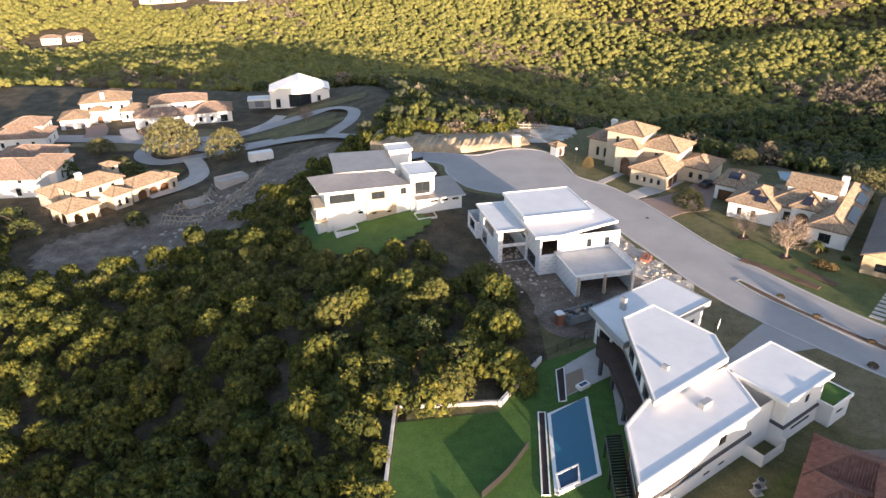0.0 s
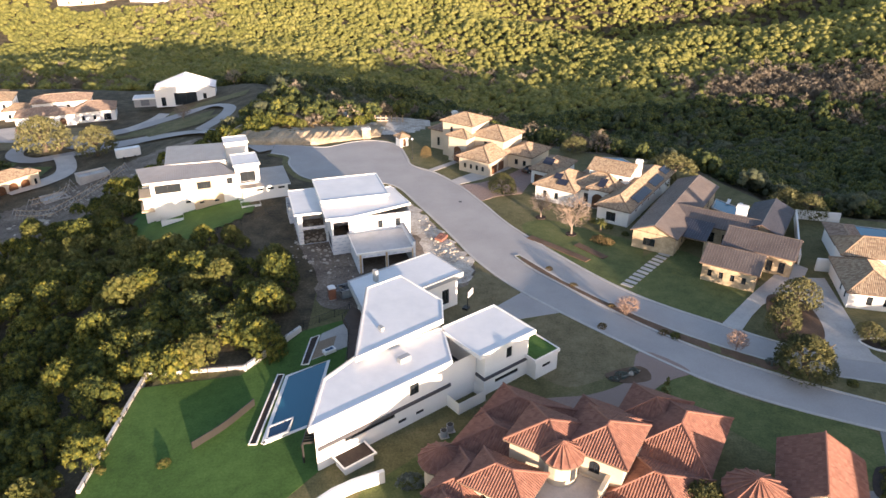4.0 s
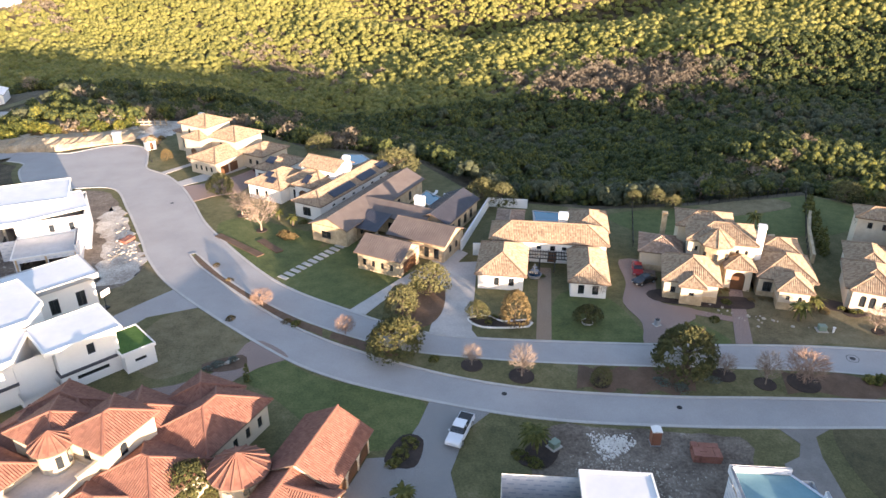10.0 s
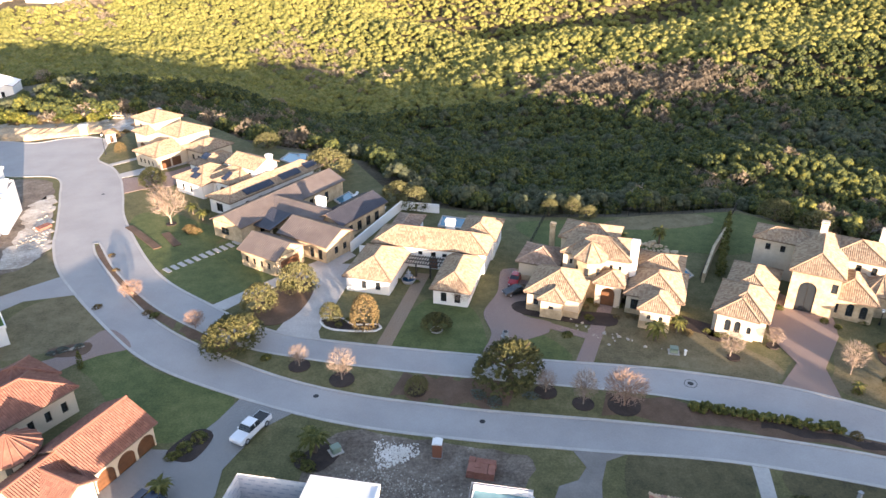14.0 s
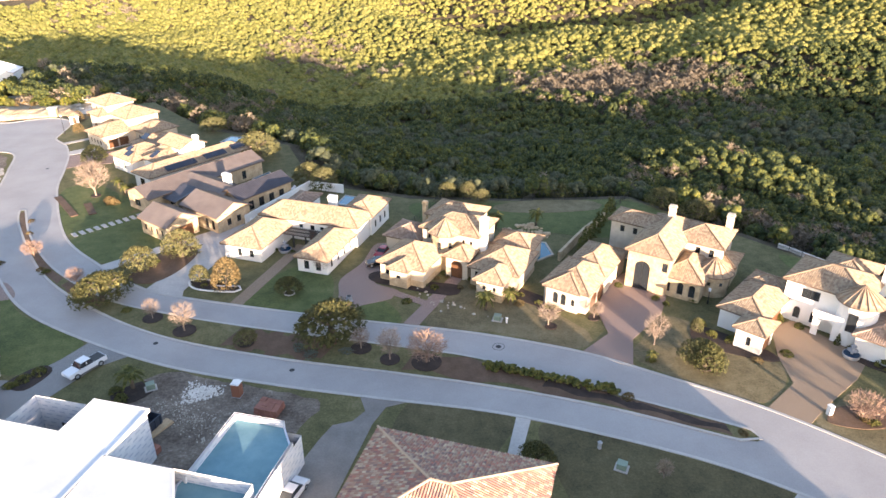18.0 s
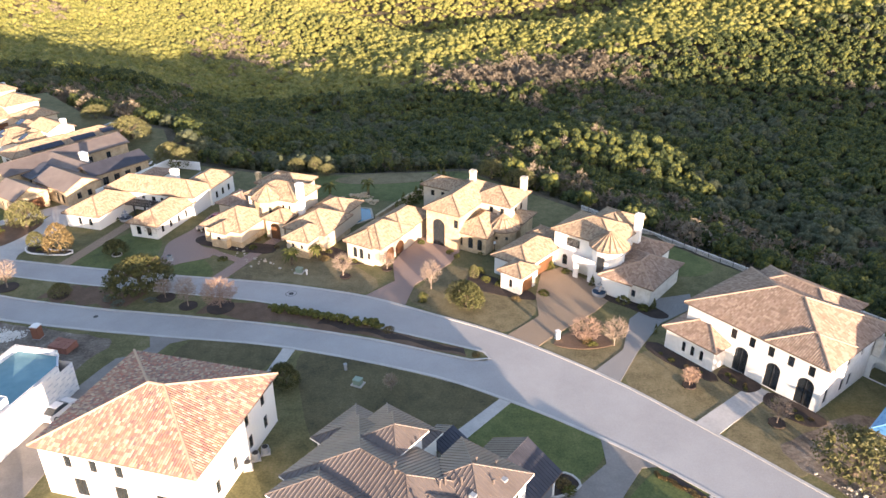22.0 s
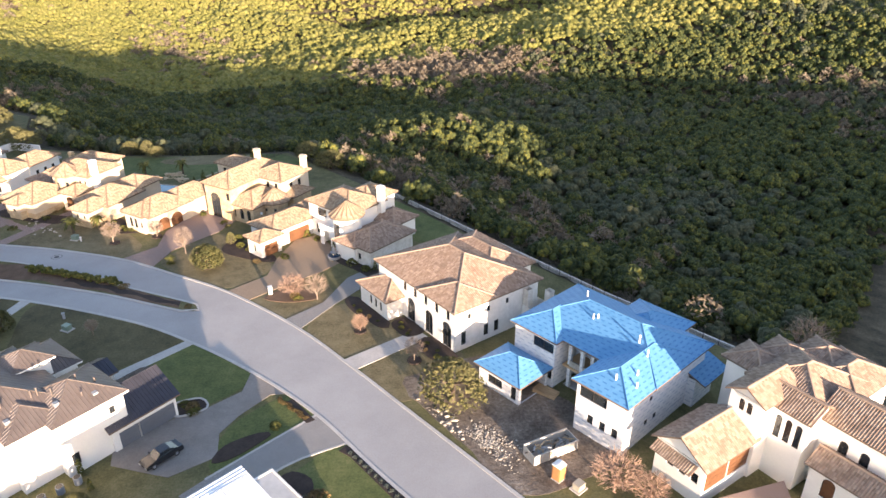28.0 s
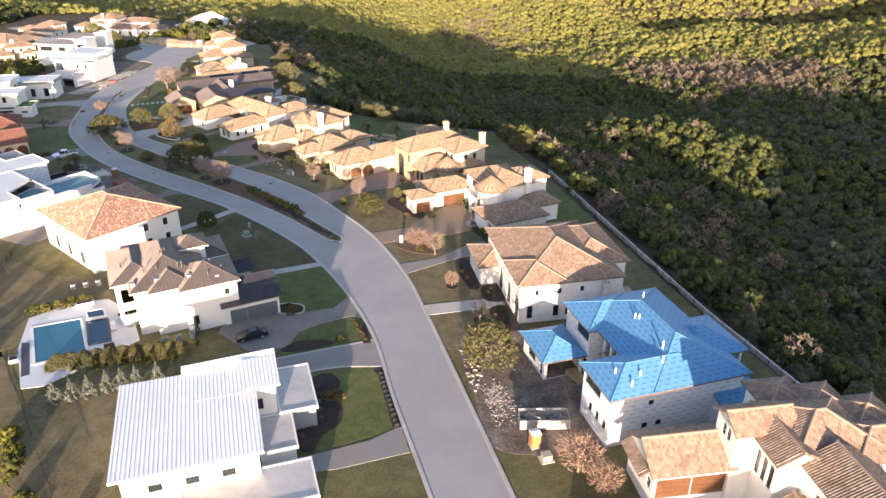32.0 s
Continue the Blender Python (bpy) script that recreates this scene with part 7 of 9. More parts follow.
bed([(126.2, 74.6), (129, 72.2), (140.6, 68.6), (142, 72), (136, 73.6), (131, 76.6), (127, 76.6)], MULCH, "mulch bed with boulders and shrubs")
bed([(144.4, 76), (149, 69.4), (156.4, 64.4), (157.8, 67.4), (150, 73.4), (146, 77.2)], MULCH, "mulch bed with round shrubs")
bed([(163.4, 65.6), (156, 63.6), (155.4, 66), (163, 67.4)], MULCH, "narrow bed of clipped shrubs")
bed([(184.4, 8.6), (187.4, 10.2), (186, 12.2), (182.8, 11), (182.6, 9.4)], MULCH, "mulch bed with gold shrubs", border=KERB)
bed([(201.6, 7.6), (198.2, 11.8), (197.2, 11.2), (200.6, 7.0)], MULCH, "strip of dark gravel and grasses")
bed([(196.6, 5.0), (193, 1.2), (190.6, 0.4), (191.4, 3.2), (195, 5.4)], MULCH, "strip of dark gravel and grasses")
bed([(205.9, 2.9), (207.4, 2.2), (214.3, -6.8), (213.4, -7.4), (206.6, 1.0), (205.2, 2.0)], MULCH, "strip of dark gravel and grasses")
bed([(198.6, -2.8), (200.2, -1.2), (202.6, -2.4), (203.4, -5.0), (206.0, -7.2), (207.0, -9.8), (206.2, -12), (206.8, -15.4), (205.4, -15.6), (201, -11), (198.4, -6.6)], MULCH, "wavy bed of dark gravel and grasses")
bed([(189, 38), (192, 41), (196.6, 40.4), (197.6, 37.6), (193, 36.6)], MULCH_BRN, "bed with ornamental grasses and boulders")
bed([(56, 66.4), (61.4, 68), (62, 65), (58, 64.4)], MULCH_BRN, "bed of pale shrubs and boulders")
bed([(95.6, 41), (98.6, 44.4), (101, 42.6), (98.6, 39.6)], MULCH, "mulch bed with a palm")
bed([(80, 43.4), (83.4, 42), (85, 46.4), (82.6, 47.6)], MULCH, "bed of dark shrubs")
bed([(84, 74), (88, 86), (93, 84), (92, 76), (88.6, 71.6)], MULCH_BRN, "brown bed under the oaks")
for line in ([(52.6, 110.2), (57, 105.2), (61.6, 99.8)], [(61, 106.6), (65, 100.8)]):
    strip("planting_bed", line, 1.5, 0.2, 0.2, MULCH_BRN, label="raised strip of brown mulch along the kerb", category="planting bed", kind="structure", step=0.8)



# pools
def pool(ring, label, coping=CONCRETE, z=0.1, water=None, width=0.45):
    p = thing("swimming_pool", *ring[0], 0, 0, label, "pool")
    o = ring[0]
    r = [(x - o[0], y - o[1]) for x, y in ring]
    if area_sign(r) < 0:
        r.reverse()
    g = Geo()
    g.face([(x, y, z) for x, y in r])
    part("water", g, water or WATER, p)
    c = strip("coping", r + [r[0]], width, z + 0.06, 0.3, coping, smooth=False)
    c.parent = p
    return p


def place(o, turn, pts):
    c, s = math.cos(radians(turn)), math.sin(radians(turn))
    return [(o[0] + x * c - y * s, o[1] + x * s + y * c) for x, y in pts]


M3 = ((18.3, 49.5), 35.5)
pool(place(*M3, [(-2.2, 8.2), (3.8, 7.6), (12.5, 18.1), (6.2, 18.4)]), "dark blue swimming pool with white coping beside the turf", TRIM)
pool(place(*M3, [(-1.7, 8.3), (1.0, 8.0), (2.7, 9.9), (-0.4, 10.2)]), "square spa set in the pool corner", TRIM, 0.35, WATER_DK, 0.3)
sheet("terrace", place(*M3, [(10.6, 19.7), (15.1, 24.7), (21.8, 25.2), (21.4, 21.8), (18.3, 19.4)]), 0.09, 0.15, CONCRETE, "pale concrete terrace with a fire pit", False, "terrace")
sheet("terrace", place(*M3, [(10.6, 19.8), (13.6, 23.1), (16.6, 22.9), (13.9, 19.7)]), 0.1, 0.1, PAVE_TAN, "brown paved square round the fire pit", False, "terrace")
sheet("terrace", [(149.5, -9.2), (151.7, -3.1), (156.1, 0.4), (161, -0.6), (166, -3.4), (169.9, -6.3), (169.1, -10.2), (166.6, -20), (164.3, -21.7), (155.6, -15.6)], 0.09, 0.2, MEMBRANE, "pale stone pool terrace", False, "terrace")
pool([(152.3, -10.8), (157.0, -5.8), (165.5, -11.9), (161.1, -17.2)], "large teal swimming pool in a pale terrace", TRIM, 0.12)
pool([(158.6, -6.0), (160.9, -4.1), (166.3, -8.4), (164.2, -10.4)], "sunken dark shelf beside the pool", BAND, 0.16, WATER_DK, 0.35)
pool([(156.6, -4.4), (158.4, -2.6), (160.4, -4.0), (158.6, -5.8)], "raised spa beside the pool", TRIM, 0.5, WATER_DK, 0.4)
sheet("catch_basin", [(154.6, -14.3), (155.6, -13.7), (162.6, -19.0), (162.0, -19.9)], 0.1, 0.1, BAND, "dark overflow basin below the pool edge", False, "pool")
for x, y, w, d, m in ((162.6, -2.6, 1.6, 1.0, STUCCO), (154.2, -2.6, 2.6, 0.9, STUCCO), (157.8, -17.8, 1.2, 1.2, STUCCO), (168, -12.4, 1.1, 1.1, BAND), (167.4, -9.6, 1.4, 0.8, WOOD)):
    b = thing("planter_box", x, y, 0.09, 51, "low square planter on the pool terrace", "planter", "terrace planters")
    g = Geo()
    g.box(-w / 2, w / 2, -d / 2, d / 2, 0, 0.55)
    part("body", g, m, b)
    g = Geo()
    g.box(-w / 2 + 0.1, w / 2 - 0.1, -d / 2 + 0.1, d / 2 - 0.1, 0.5, 0.58)
    part("soil", g, MULCH, b)
pool([(116.7, 112.0), (123.3, 109.4), (121.7, 105.3), (115.6, 107)], "turquoise pool behind the courtyard house", CONCRETE, 0.3)
pool([(96, 126.9), (99.8, 120), (96.7, 116.4), (93.2, 122.2)], "pale blue pool behind the metal roofed house", CONCRETE, 0.2)
pool([(78.4, 155), (83, 154), (85, 148.6), (80.4, 146.6), (77, 150)], "round turquoise pool behind the solar house", CONCRETE, 0.2)
pool([(153.6, 90.4), (158.8, 89), (159.6, 84), (156.6, 81.6), (153.4, 84.6)], "freeform blue pool with a stone waterfall", ROCK, 0.15)

for ring in ([(5.3, 19.4), (6.0, 18.9), (-2.9, 8.5), (-3.6, 9.0)], [(13.2, 24.5), (14.6, 24.4), (9.8, 19.0), (8.9, 19.4)]):
    ob = sheet("planter", place(*M3, ring), 0.16, 0.2, MULCH, "narrow dark planter edged in white beside the pool", False, "planter")
    strip("border", place(*M3, ring + ring[:1]), 0.16, 0.26, 0.3, TRIM, ob, smooth=False)
sheet("terrace", place(*M3, [(18.6, 19.6), (19.6, 18.9), (12.9, 11.3), (11.8, 12.0)]), 0.12, 0.1, CONCRETE, "pale concrete walk under the deck", False, "terrace")

# stepping stones from the street to the stone house
for i in range(12):
    t = (i + 0.5) / 12
    x, y = 65.6 + (77.6 - 65.6) * t, 90.2 + (103.2 - 90.2) * t
    g = Geo()
    g.prism([(-1.0, -0.42), (1.0, -0.42), (1.03, 0.4), (-0.98, 0.43)], 0.0, 0.1)
    st = new("stepping_stone", g.mesh("stepping_stone", CONCRETE))
    st.matrix_world = pose(x, y, 0.03, 0, 0, -44 + 2 * math.sin(i * 7.0))
    tagged(st, "square pale concrete stepping stone in the lawn", "stepping stone", "stepping stones across the lawn")


# ---- trees and shrubs of the gardens ----
prng = np.random.default_rng(11)


def tri_mesh(name, V, F, material):
    me = bpy.data.meshes.new(name)
    me.from_pydata(V.tolist(), [], F.tolist())
    me.materials.append(material)
    return me


def trunk_mesh(r, top, limbs, spread, material=BARK):
    """A tapered trunk with limbs that reach into the crown."""
    g = Geo()
    p = Vector((0, 0, -0.2))
    w = r
    for i in range(4):
        q = Vector((prng.normal(0, 0.05), prng.normal(0, 0.05), top * (i + 1) / 4))
        g.bar(p, q, w, 0, 8, w * 0.85)
        p, w = q, w * 0.85
    for i in range(limbs):
        a = 6.283 * i / limbs + prng.uniform(-0.3, 0.3)
        q = p + Vector((math.cos(a) * spread * 0.5, math.sin(a) * spread * 0.5, spread * prng.uniform(0.25, 0.6)))
        e = q + Vector((math.cos(a) * spread * 0.45, math.sin(a) * spread * 0.45, spread * prng.uniform(0.1, 0.4)))
        g.bar(p, q, w * 0.65, 0, 6, w * 0.4)
        g.bar(q, e, w * 0.4, 0, 5, w * 0.15)
    return g.mesh("trunk", material)


def twig_mesh(levels, kids, length, width, material, spread=0.75, up=0.35):
    """A leafless crown of branches dividing again and again."""
    g = Geo()

    def grow(p, d, ln, w, level):
        q = p + d * ln
        g.bar(p, q, w, 0, 5 if level < 2 else 3, w * 0.65)
        if level == levels:
            return
        for i in range(kids if level else kids + 2):
            t = Vector(prng.normal(0, 1, 3)).normalized()
            n = (d + t * spread + Vector((0, 0, up))).normalized()
            grow(p + d * ln * prng.uniform(0.65, 1.0), n, ln * prng.uniform(0.62, 0.82), w * 0.6, level + 1)
    grow(Vector((0, 0, -0.1)), Vector((0, 0, 1)), length, width, 0)
    return g.mesh("bare_crown", material)


KINDS = {}


def kind_of(name, label, category, parts_list):
    KINDS[name] = (label, category, parts_list)


def leafy_parts(material, n, clumps, leaves, size, tall=0.8, low=-0.3, leaf=0.12, trunk=0.16, limbs=6, stem=0.55):
    out = []
    for i in range(n):
        V, F = crown(prng, clumps, leaves, 1.0, tall, True, size, low, leaf)
        V[:, 2] += stem
        out.append([("trunk", trunk_mesh(trunk, stem, limbs, 0.8)), ("crown", tri_mesh("crown", V, F, material))])
    return out


# radius 1 templates
kind_of("live_oak", "evergreen live oak with a broad grey-green crown", "tree", leafy_parts(LEAF_OAK, 3, 200, 2600, 0.1, 0.8, leaf=0.042))
kind_of("pale_oak", "pale olive oak tree with an open crown", "tree", leafy_parts(LEAF_PALE, 3, 120, 2000, 0.1, 0.95, leaf=0.045))
kind_of("gold_tree", "small tree with golden autumn leaves", "tree", leafy_parts(LEAF_GOLD, 2, 90, 2200, 0.1, 1.15, leaf=0.042, trunk=0.09))
kind_of("juniper", "dense juniper tree at the garden edge", "tree", leafy_parts(LEAF_JUN, 3, 60, 600, 0.16, 0.95, leaf=0.05))
shr = []
for i in range(3):
    V, F = crown(prng, 34, 420, 1.0, 0.8, True, 0.22, -0.1, 0.075)
    shr.append([("crown", tri_mesh("crown", V, F, LEAF_GRN))])
kind_of("shrub", "rounded green shrub in a garden bed", "shrub", shr)
shr = []
for i in range(2):
    V, F = crown(prng, 26, 420, 1.0, 0.7, True, 0.2, -0.1, 0.08)
    shr.append([("crown", tri_mesh("crown", V, F, LEAF_BLUE))])
kind_of("pale_shrub", "low pale silvery garden shrub", "shrub", shr)
shr = []
for i in range(2):
    V, F = crown(prng, 20, 420, 1.0, 0.8, True, 0.2, -0.1, 0.09)
    shr.append([("crown", tri_mesh("crown", V, F, LEAF_GOLD))])
kind_of("gold_shrub", "clump of golden ornamental grass", "shrub", shr)


def sprays(n, r, low, high, length, width, material):
    """The fine haze of leafless twigs round a crown."""
    V, F = [], []
    for i in range(n):
        d = Vector(prng.normal(0, 1, 3)).normalized()
        k = prng.uniform(0.35, 1.0) ** 0.6
        c = Vector((d.x * r * k, d.y * r * k, (low + high) / 2 + d.z * k * (high - low) / 2))
        out = (Vector((d.x, d.y, 0.5 + 0.5 * d.z)) + Vector(prng.normal(0, 0.45, 3))).normalized()
        side = out.cross(Vector(prng.normal(0, 1, 3))).normalized() * width
        V += [c - out * length / 2 - side, c - out * length / 2 + side, c + out * length / 2]
        F.append((3 * i, 3 * i + 1, 3 * i + 2))
    return tri_mesh("twigs", np.array([tuple(v) for v in V]), np.array(F), material)


kind_of("bare_tree", "leafless pale young tree with fine twigs", "tree", [[("bare_crown", twig_mesh(4, 3, 0.62, 0.06, TWIG, sp, 0.35)), ("twig_crown", sprays(560, 0.95, 0.55, 2.25, 0.42, 0.014, TWIG))] for sp in (0.6, 0.7)])
kind_of("russet_tree", "leafless crape myrtle with fine russet twigs", "tree", [[("bare_crown", twig_mesh(4, 3, 0.5, 0.06, TWIG_RED, sp, 0.35)), ("twig_crown", sprays(800, 1.05, 0.4, 1.9, 0.4, 0.016, TWIG_RED))] for sp in (0.8, 0.75)])
cyp = []
for i in range(2):
    V, F = crown(prng, 46, 150, 0.5, 3.0, True, 0.2, 0.0, 0.09)
    V[:, :2] *= (1.0 - 0.28 * V[:, 2:3] / 3.0)
    cyp.append([("crown", tri_mesh("crown", V, F, LEAF_GRN))])
kind_of("cypress", "narrow upright dark green cypress", "tree", cyp)
spr = []
V, F = crown(prng, 60, 260, 0.8, 2.2, True, 0.16, 0.0, 0.1)
V[:, :2] *= np.clip(1.15 - V[:, 2:3] / 2.2, 0.05, 1)
spr.append([("crown", tri_mesh("crown", V, F, LEAF_BLUE))])
kind_of("spruce", "small silvery blue conifer by the fence", "tree", spr)


def palm_parts():
    g = Geo()
    g.bar((0, 0, -0.2), (0.05, 0, 1.6), 0.16, 0, 8, 0.12)
    f = Geo()
    for i in range(26):
        a, lift = i * 2.4, prng.uniform(-0.3, 0.9)
        d = Vector((math.cos(a), math.sin(a), 0))
        s = Vector((-math.sin(a), math.cos(a), 0))
        pts = [Vector((0.05, 0, 1.6)) + d * t * 1.1 + Vector((0, 0, lift * t - 0.75 * t * t)) for t in (0, 0.35, 0.7, 1.0)]
        for k in range(3):
            w0, w1 = (0.05, 0.16, 0.13, 0.02)[k], (0.05, 0.16, 0.13, 0.02)[k + 1]
            f.face([pts[k] - s * w0, pts[k + 1] - s * w1, pts[k + 1], pts[k]])
            f.face([pts[k], pts[k + 1], pts[k + 1] + s * w1 - Vector((0, 0, 0.05)), pts[k] + s * w0 - Vector((0, 0, 0.05))])
    return [[("trunk", g.mesh("trunk", BARK)), ("fronds", f.mesh("fronds", LEAF_GRN))]]


kind_of("palm", "small fan palm with drooping fronds", "palm", palm_parts())


def plant(kind, x, y, s, tall=1.0, z=None, label=""):
    lab, cat, variants = KINDS[kind]
    v = variants[int(prng.integers(len(variants)))]
    zz = height(x, y) if z is None else z
    ob = thing(kind, x, y, zz, 0, label or lab, cat, "garden trees and shrubs")
    ob.matrix_world = Matrix.LocRotScale((x, y, zz), Euler((0, 0, prng.uniform(0, 6.28))), (s, s, s * tall))
    for nm, me in v:
        part(nm, me, None, ob)
    return ob


for kind, spots in (
    ("live_oak", [(83.4, 65.6, 3.9, 0.9), (122.9, 55.2, 4.2, 1.05), (177, 49.4, 2.5, 1.1), (58.6, 40.6, 3.0, 1.2), (151.3, 29.2, 1.9, 1.2), (113.6, 68.8, 1.8, 1.2)]),
    ("pale_oak", [(219, 11.2, 3.7, 1.0), (179.7, 138, 3.0, 1.1), (203.1, 104.3, 3.2, 1.0), (-84, 205.5, 6.4, 1.15), (-66, 200.5, 4.8, 1.25), (-107, 207, 3.4, 0.9), (-95, 192, 3.0, 0.9), (85.3, 75.9, 2.5, 1.25), (90.7, 82, 2.7, 1.25), (90.2, 139.5, 4.6, 0.85), (87, 137, 3.4, 0.9), (72, 160, 3.2, 0.8), (111, 117.3, 3.3, 0.9), (139.3, 113.1, 1.8, 1.2), (144.1, 112.4, 1.8, 1.2), (176.3, 50.5, 2.2, 1.1), (50.2, 133.4, 3.0, 0.9), (97, 73, 1.6, 1.1), (110.3, 53.8, 1.4, 1.1), (147, 110, 1.7, 1.0), (178.6, 58.7, 0.9, 1.6)]),
    ("gold_tree", [(102.5, 70.6, 2.3, 1.35), (28, 170, 1.5, 1.1), (34, 158, 1.2, 1.3)]),
    ("russet_tree", [(63.3, 81.2, 1.88, 0.9), (76.3, 71.1, 1.62, 1.0), (137.5, 49.5, 2.88, 0.95), (193.7, 38.6, 2.38, 0.85), (236.3, -4.9, 2.75, 0.95), (239.7, -6.6, 2.12, 0.9), (42.4, 151.4, 2.12, 0.9), (205.6, 27.8, 1.25, 1.2), (-80, 207, 2.50, 0.8), (-98, 222, 2.75, 0.8)]),
    ("bare_tree", [(93.7, 60.4, 1.59, 1.0), (100, 56.9, 2.17, 1.05), (132.2, 50.1, 2.03, 1.15), (127.7, 52.8, 1.59, 1.0), (156, 59.7, 2.03, 0.95), (60.9, 111, 3.92, 0.9), (56.4, 119.2, 2.75, 0.9), (197.8, 37.5, 2.03, 1.0), (171.2, 54.8, 2.03, 1.15), (213.9, 20, 1.59, 1.1), (163.5, 62, 1.59, 0.9), (273, 25, 4.06, 0.9), (44, 150, 2.32, 0.9), (165.6, 27.8, 1.16, 1.0), (118, 76, 1.89, 1.0), (-40, 275, 3.77, 0.8), (-46, 224, 2.90, 0.9)]),
    ("juniper", [(-10, 92, 2.6, 1.0), (2, 78, 2.8, 1.0), (6, 84, 2.4, 1.0), (-3, 84, 2.7, 1.0), (-8, 76, 2.5, 1.0), (9, 92, 2.3, 0.9), (-16, 84, 2.8, 1.0), (-89.5, 188.4, 2.6, 0.9), (-107, 186, 3.4, 0.9), (-74.6, 153, 2.6, 0.9), (-98, 146, 3.0, 1.0), (-104, 152, 3.2, 1.0)]),
    ("cypress", [(62.8, 61.6, 1.0, 0.9), (176.4, -1.1, 0.8, 0.9), (178.4, -3.4, 0.7, 0.7), (198.4, 55.4, 0.8, 0.7), (206.6, 47.6, 0.8, 0.7), (204.8, 40.6, 0.6, 0.8), (209.4, 33.6, 0.6, 0.8)]),
    ("spruce", [(173.9, -18.6, 1.35, 1.05), (175.2, -16.8, 1.35, 1.05), (176.6, -15.6, 1.35, 1.05), (178, -14.4, 1.35, 1.05), (172.4, -20, 1.35, 1.05), (180, -12.6, 1.35, 1.05), (170.8, -21.4, 1.35, 1.05)]),
    ("palm", [(146.4, 64.3, 1.7, 1.0), (97.9, 42.9, 1.9, 0.9), (149.6, 95.4, 1.5, 1.3), (157.8, 97, 1.5, 1.3), (150.5, 66.4, 1.4, 1.0), (64, 116, 1.3, 1.0), (67, 112.4, 1.3, 1.0), (169.8, 50.7, 0.9, 0.9), (81.7, 36.8, 1.4, 0.8)]),
    ("gold_shrub", [(65.6, 107.7, 1.3, 1.0), (185.5, 10.3, 0.9, 0.9), (194, 38.4, 0.9, 0.8), (66.8, 106.6, 1.1, 1.1), (152, 66, 0.8, 0.9), (203.6, -5.4, 1.1, 1.0), (58.6, 78.2, 0.7, 0.8), (67.4, 76, 0.7, 0.8), (54, 97, 0.6, 0.8), (57, 91, 0.6, 0.8), (61.6, 84, 0.6, 0.8), (164.6, 42.2, 0.8, 0.8), (177.4, 35.4, 0.6, 0.8), (185, 51, 0.7, 0.8), (29, 176, 1.0, 0.9)]),
    ("shrub", [(133.5, 66.4, 0.8, 0.8), (169.7, 50.7, 0.6, 0.9), (186, 9.4, 0.8, 0.8), (184.4, 11, 0.7, 0.8), (82, 44.2, 1.0, 0.8), (83.4, 46, 1.0, 0.8), (81, 42.8, 0.8, 0.8), (99.6, 72.2, 0.6, 0.8), (98.4, 71, 0.6, 0.8), (200, 53.4, 1.0, 1.2), (202.4, 50, 1.1, 1.0), (205, 47.4, 0.9, 1.0), (96, 42, 0.9, 0.8), (97.4, 40.4, 0.9, 0.8), (88.6, 62.6, 0.8, 0.8), (68.8, 75, 0.8, 0.8), (86.6, 79, 1.0, 0.8), (89, 84, 1.1, 0.8), (138, 71, 0.8, 0.8), (135, 74, 1.0, 0.7), (131.4, 75.2, 0.8, 0.7), (146, 75, 0.7, 0.9), (148, 72.4, 0.7, 0.9), (150.2, 70.8, 0.7, 0.9), (152.4, 69, 0.6, 0.9), (194.6, 37.6, 0.7, 0.8), (189.8, 52.6, 0.8, 1.1), (192.4, 62, 0.8, 1.6), (194.8, 60, 0.7, 1.2), (196.8, 6.6, 0.7, 0.8), (-7.2, 62, 0.9, 1.0), (-6.8, 57, 0.8, 1.0), (-6, 51.4, 1.0, 1.0), (1, 52, 0.7, 1.0), (179.6, 60.6, 0.9, 1.1), (183, 56, 0.9, 1.0), (180.6, 57.6, 0.8, 1.0), (78, 111, 1.0, 0.8), (72.8, 106.4, 1.0, 0.8)]),
    ("pale_shrub", [(58.2, 66, 0.8, 0.8), (60.2, 66.8, 0.7, 0.8), (57, 65.2, 0.6, 0.8), (120.6, 51, 1.0, 0.7), (118.6, 52.6, 1.0, 0.7), (125.6, 52, 0.9, 0.7), (29.3, 47.8, 1.3, 1.0), (80, 68, 0.8, 0.7)]),
):
    for x, y, s, tall in spots:
        plant(kind, x, y, s, tall, 0.12 if -6 < x < 300 and 30 > -999 and height(x, y) > -0.2 else None)
for x, y, s in ((139.5, 76.3, 0.6), (138.3, 74.3, 0.55), (143.6, 74.4, 0.6), (144.5, 71.2, 0.55), (142.4, 71.1, 0.5), (133.1, 72.9, 0.7), (136.1, 72.1, 0.6), (145.7, 70.5, 0.5), (146.7, 69.8, 0.5), (140.1, 74.8, 0.5),
                (155.2, 66.4, 0.6), (169.5, 72.5, 0.7), (174.8, 68.2, 0.7), (176.0, 66.4, 0.6), (180.5, 69.6, 0.8), (180.7, 67.4, 0.7), (110.6, 84, 0.6), (107.6, 84.6, 0.6), (116.4, 77.4, 0.7), (118, 77, 0.6), (66.5, 116.8, 0.8), (69, 113.6, 0.8), (71.4, 110.4, 0.7)):
    plant("shrub" if s > 0.55 else "gold_shrub", x, y, s, 0.9, 0.12)
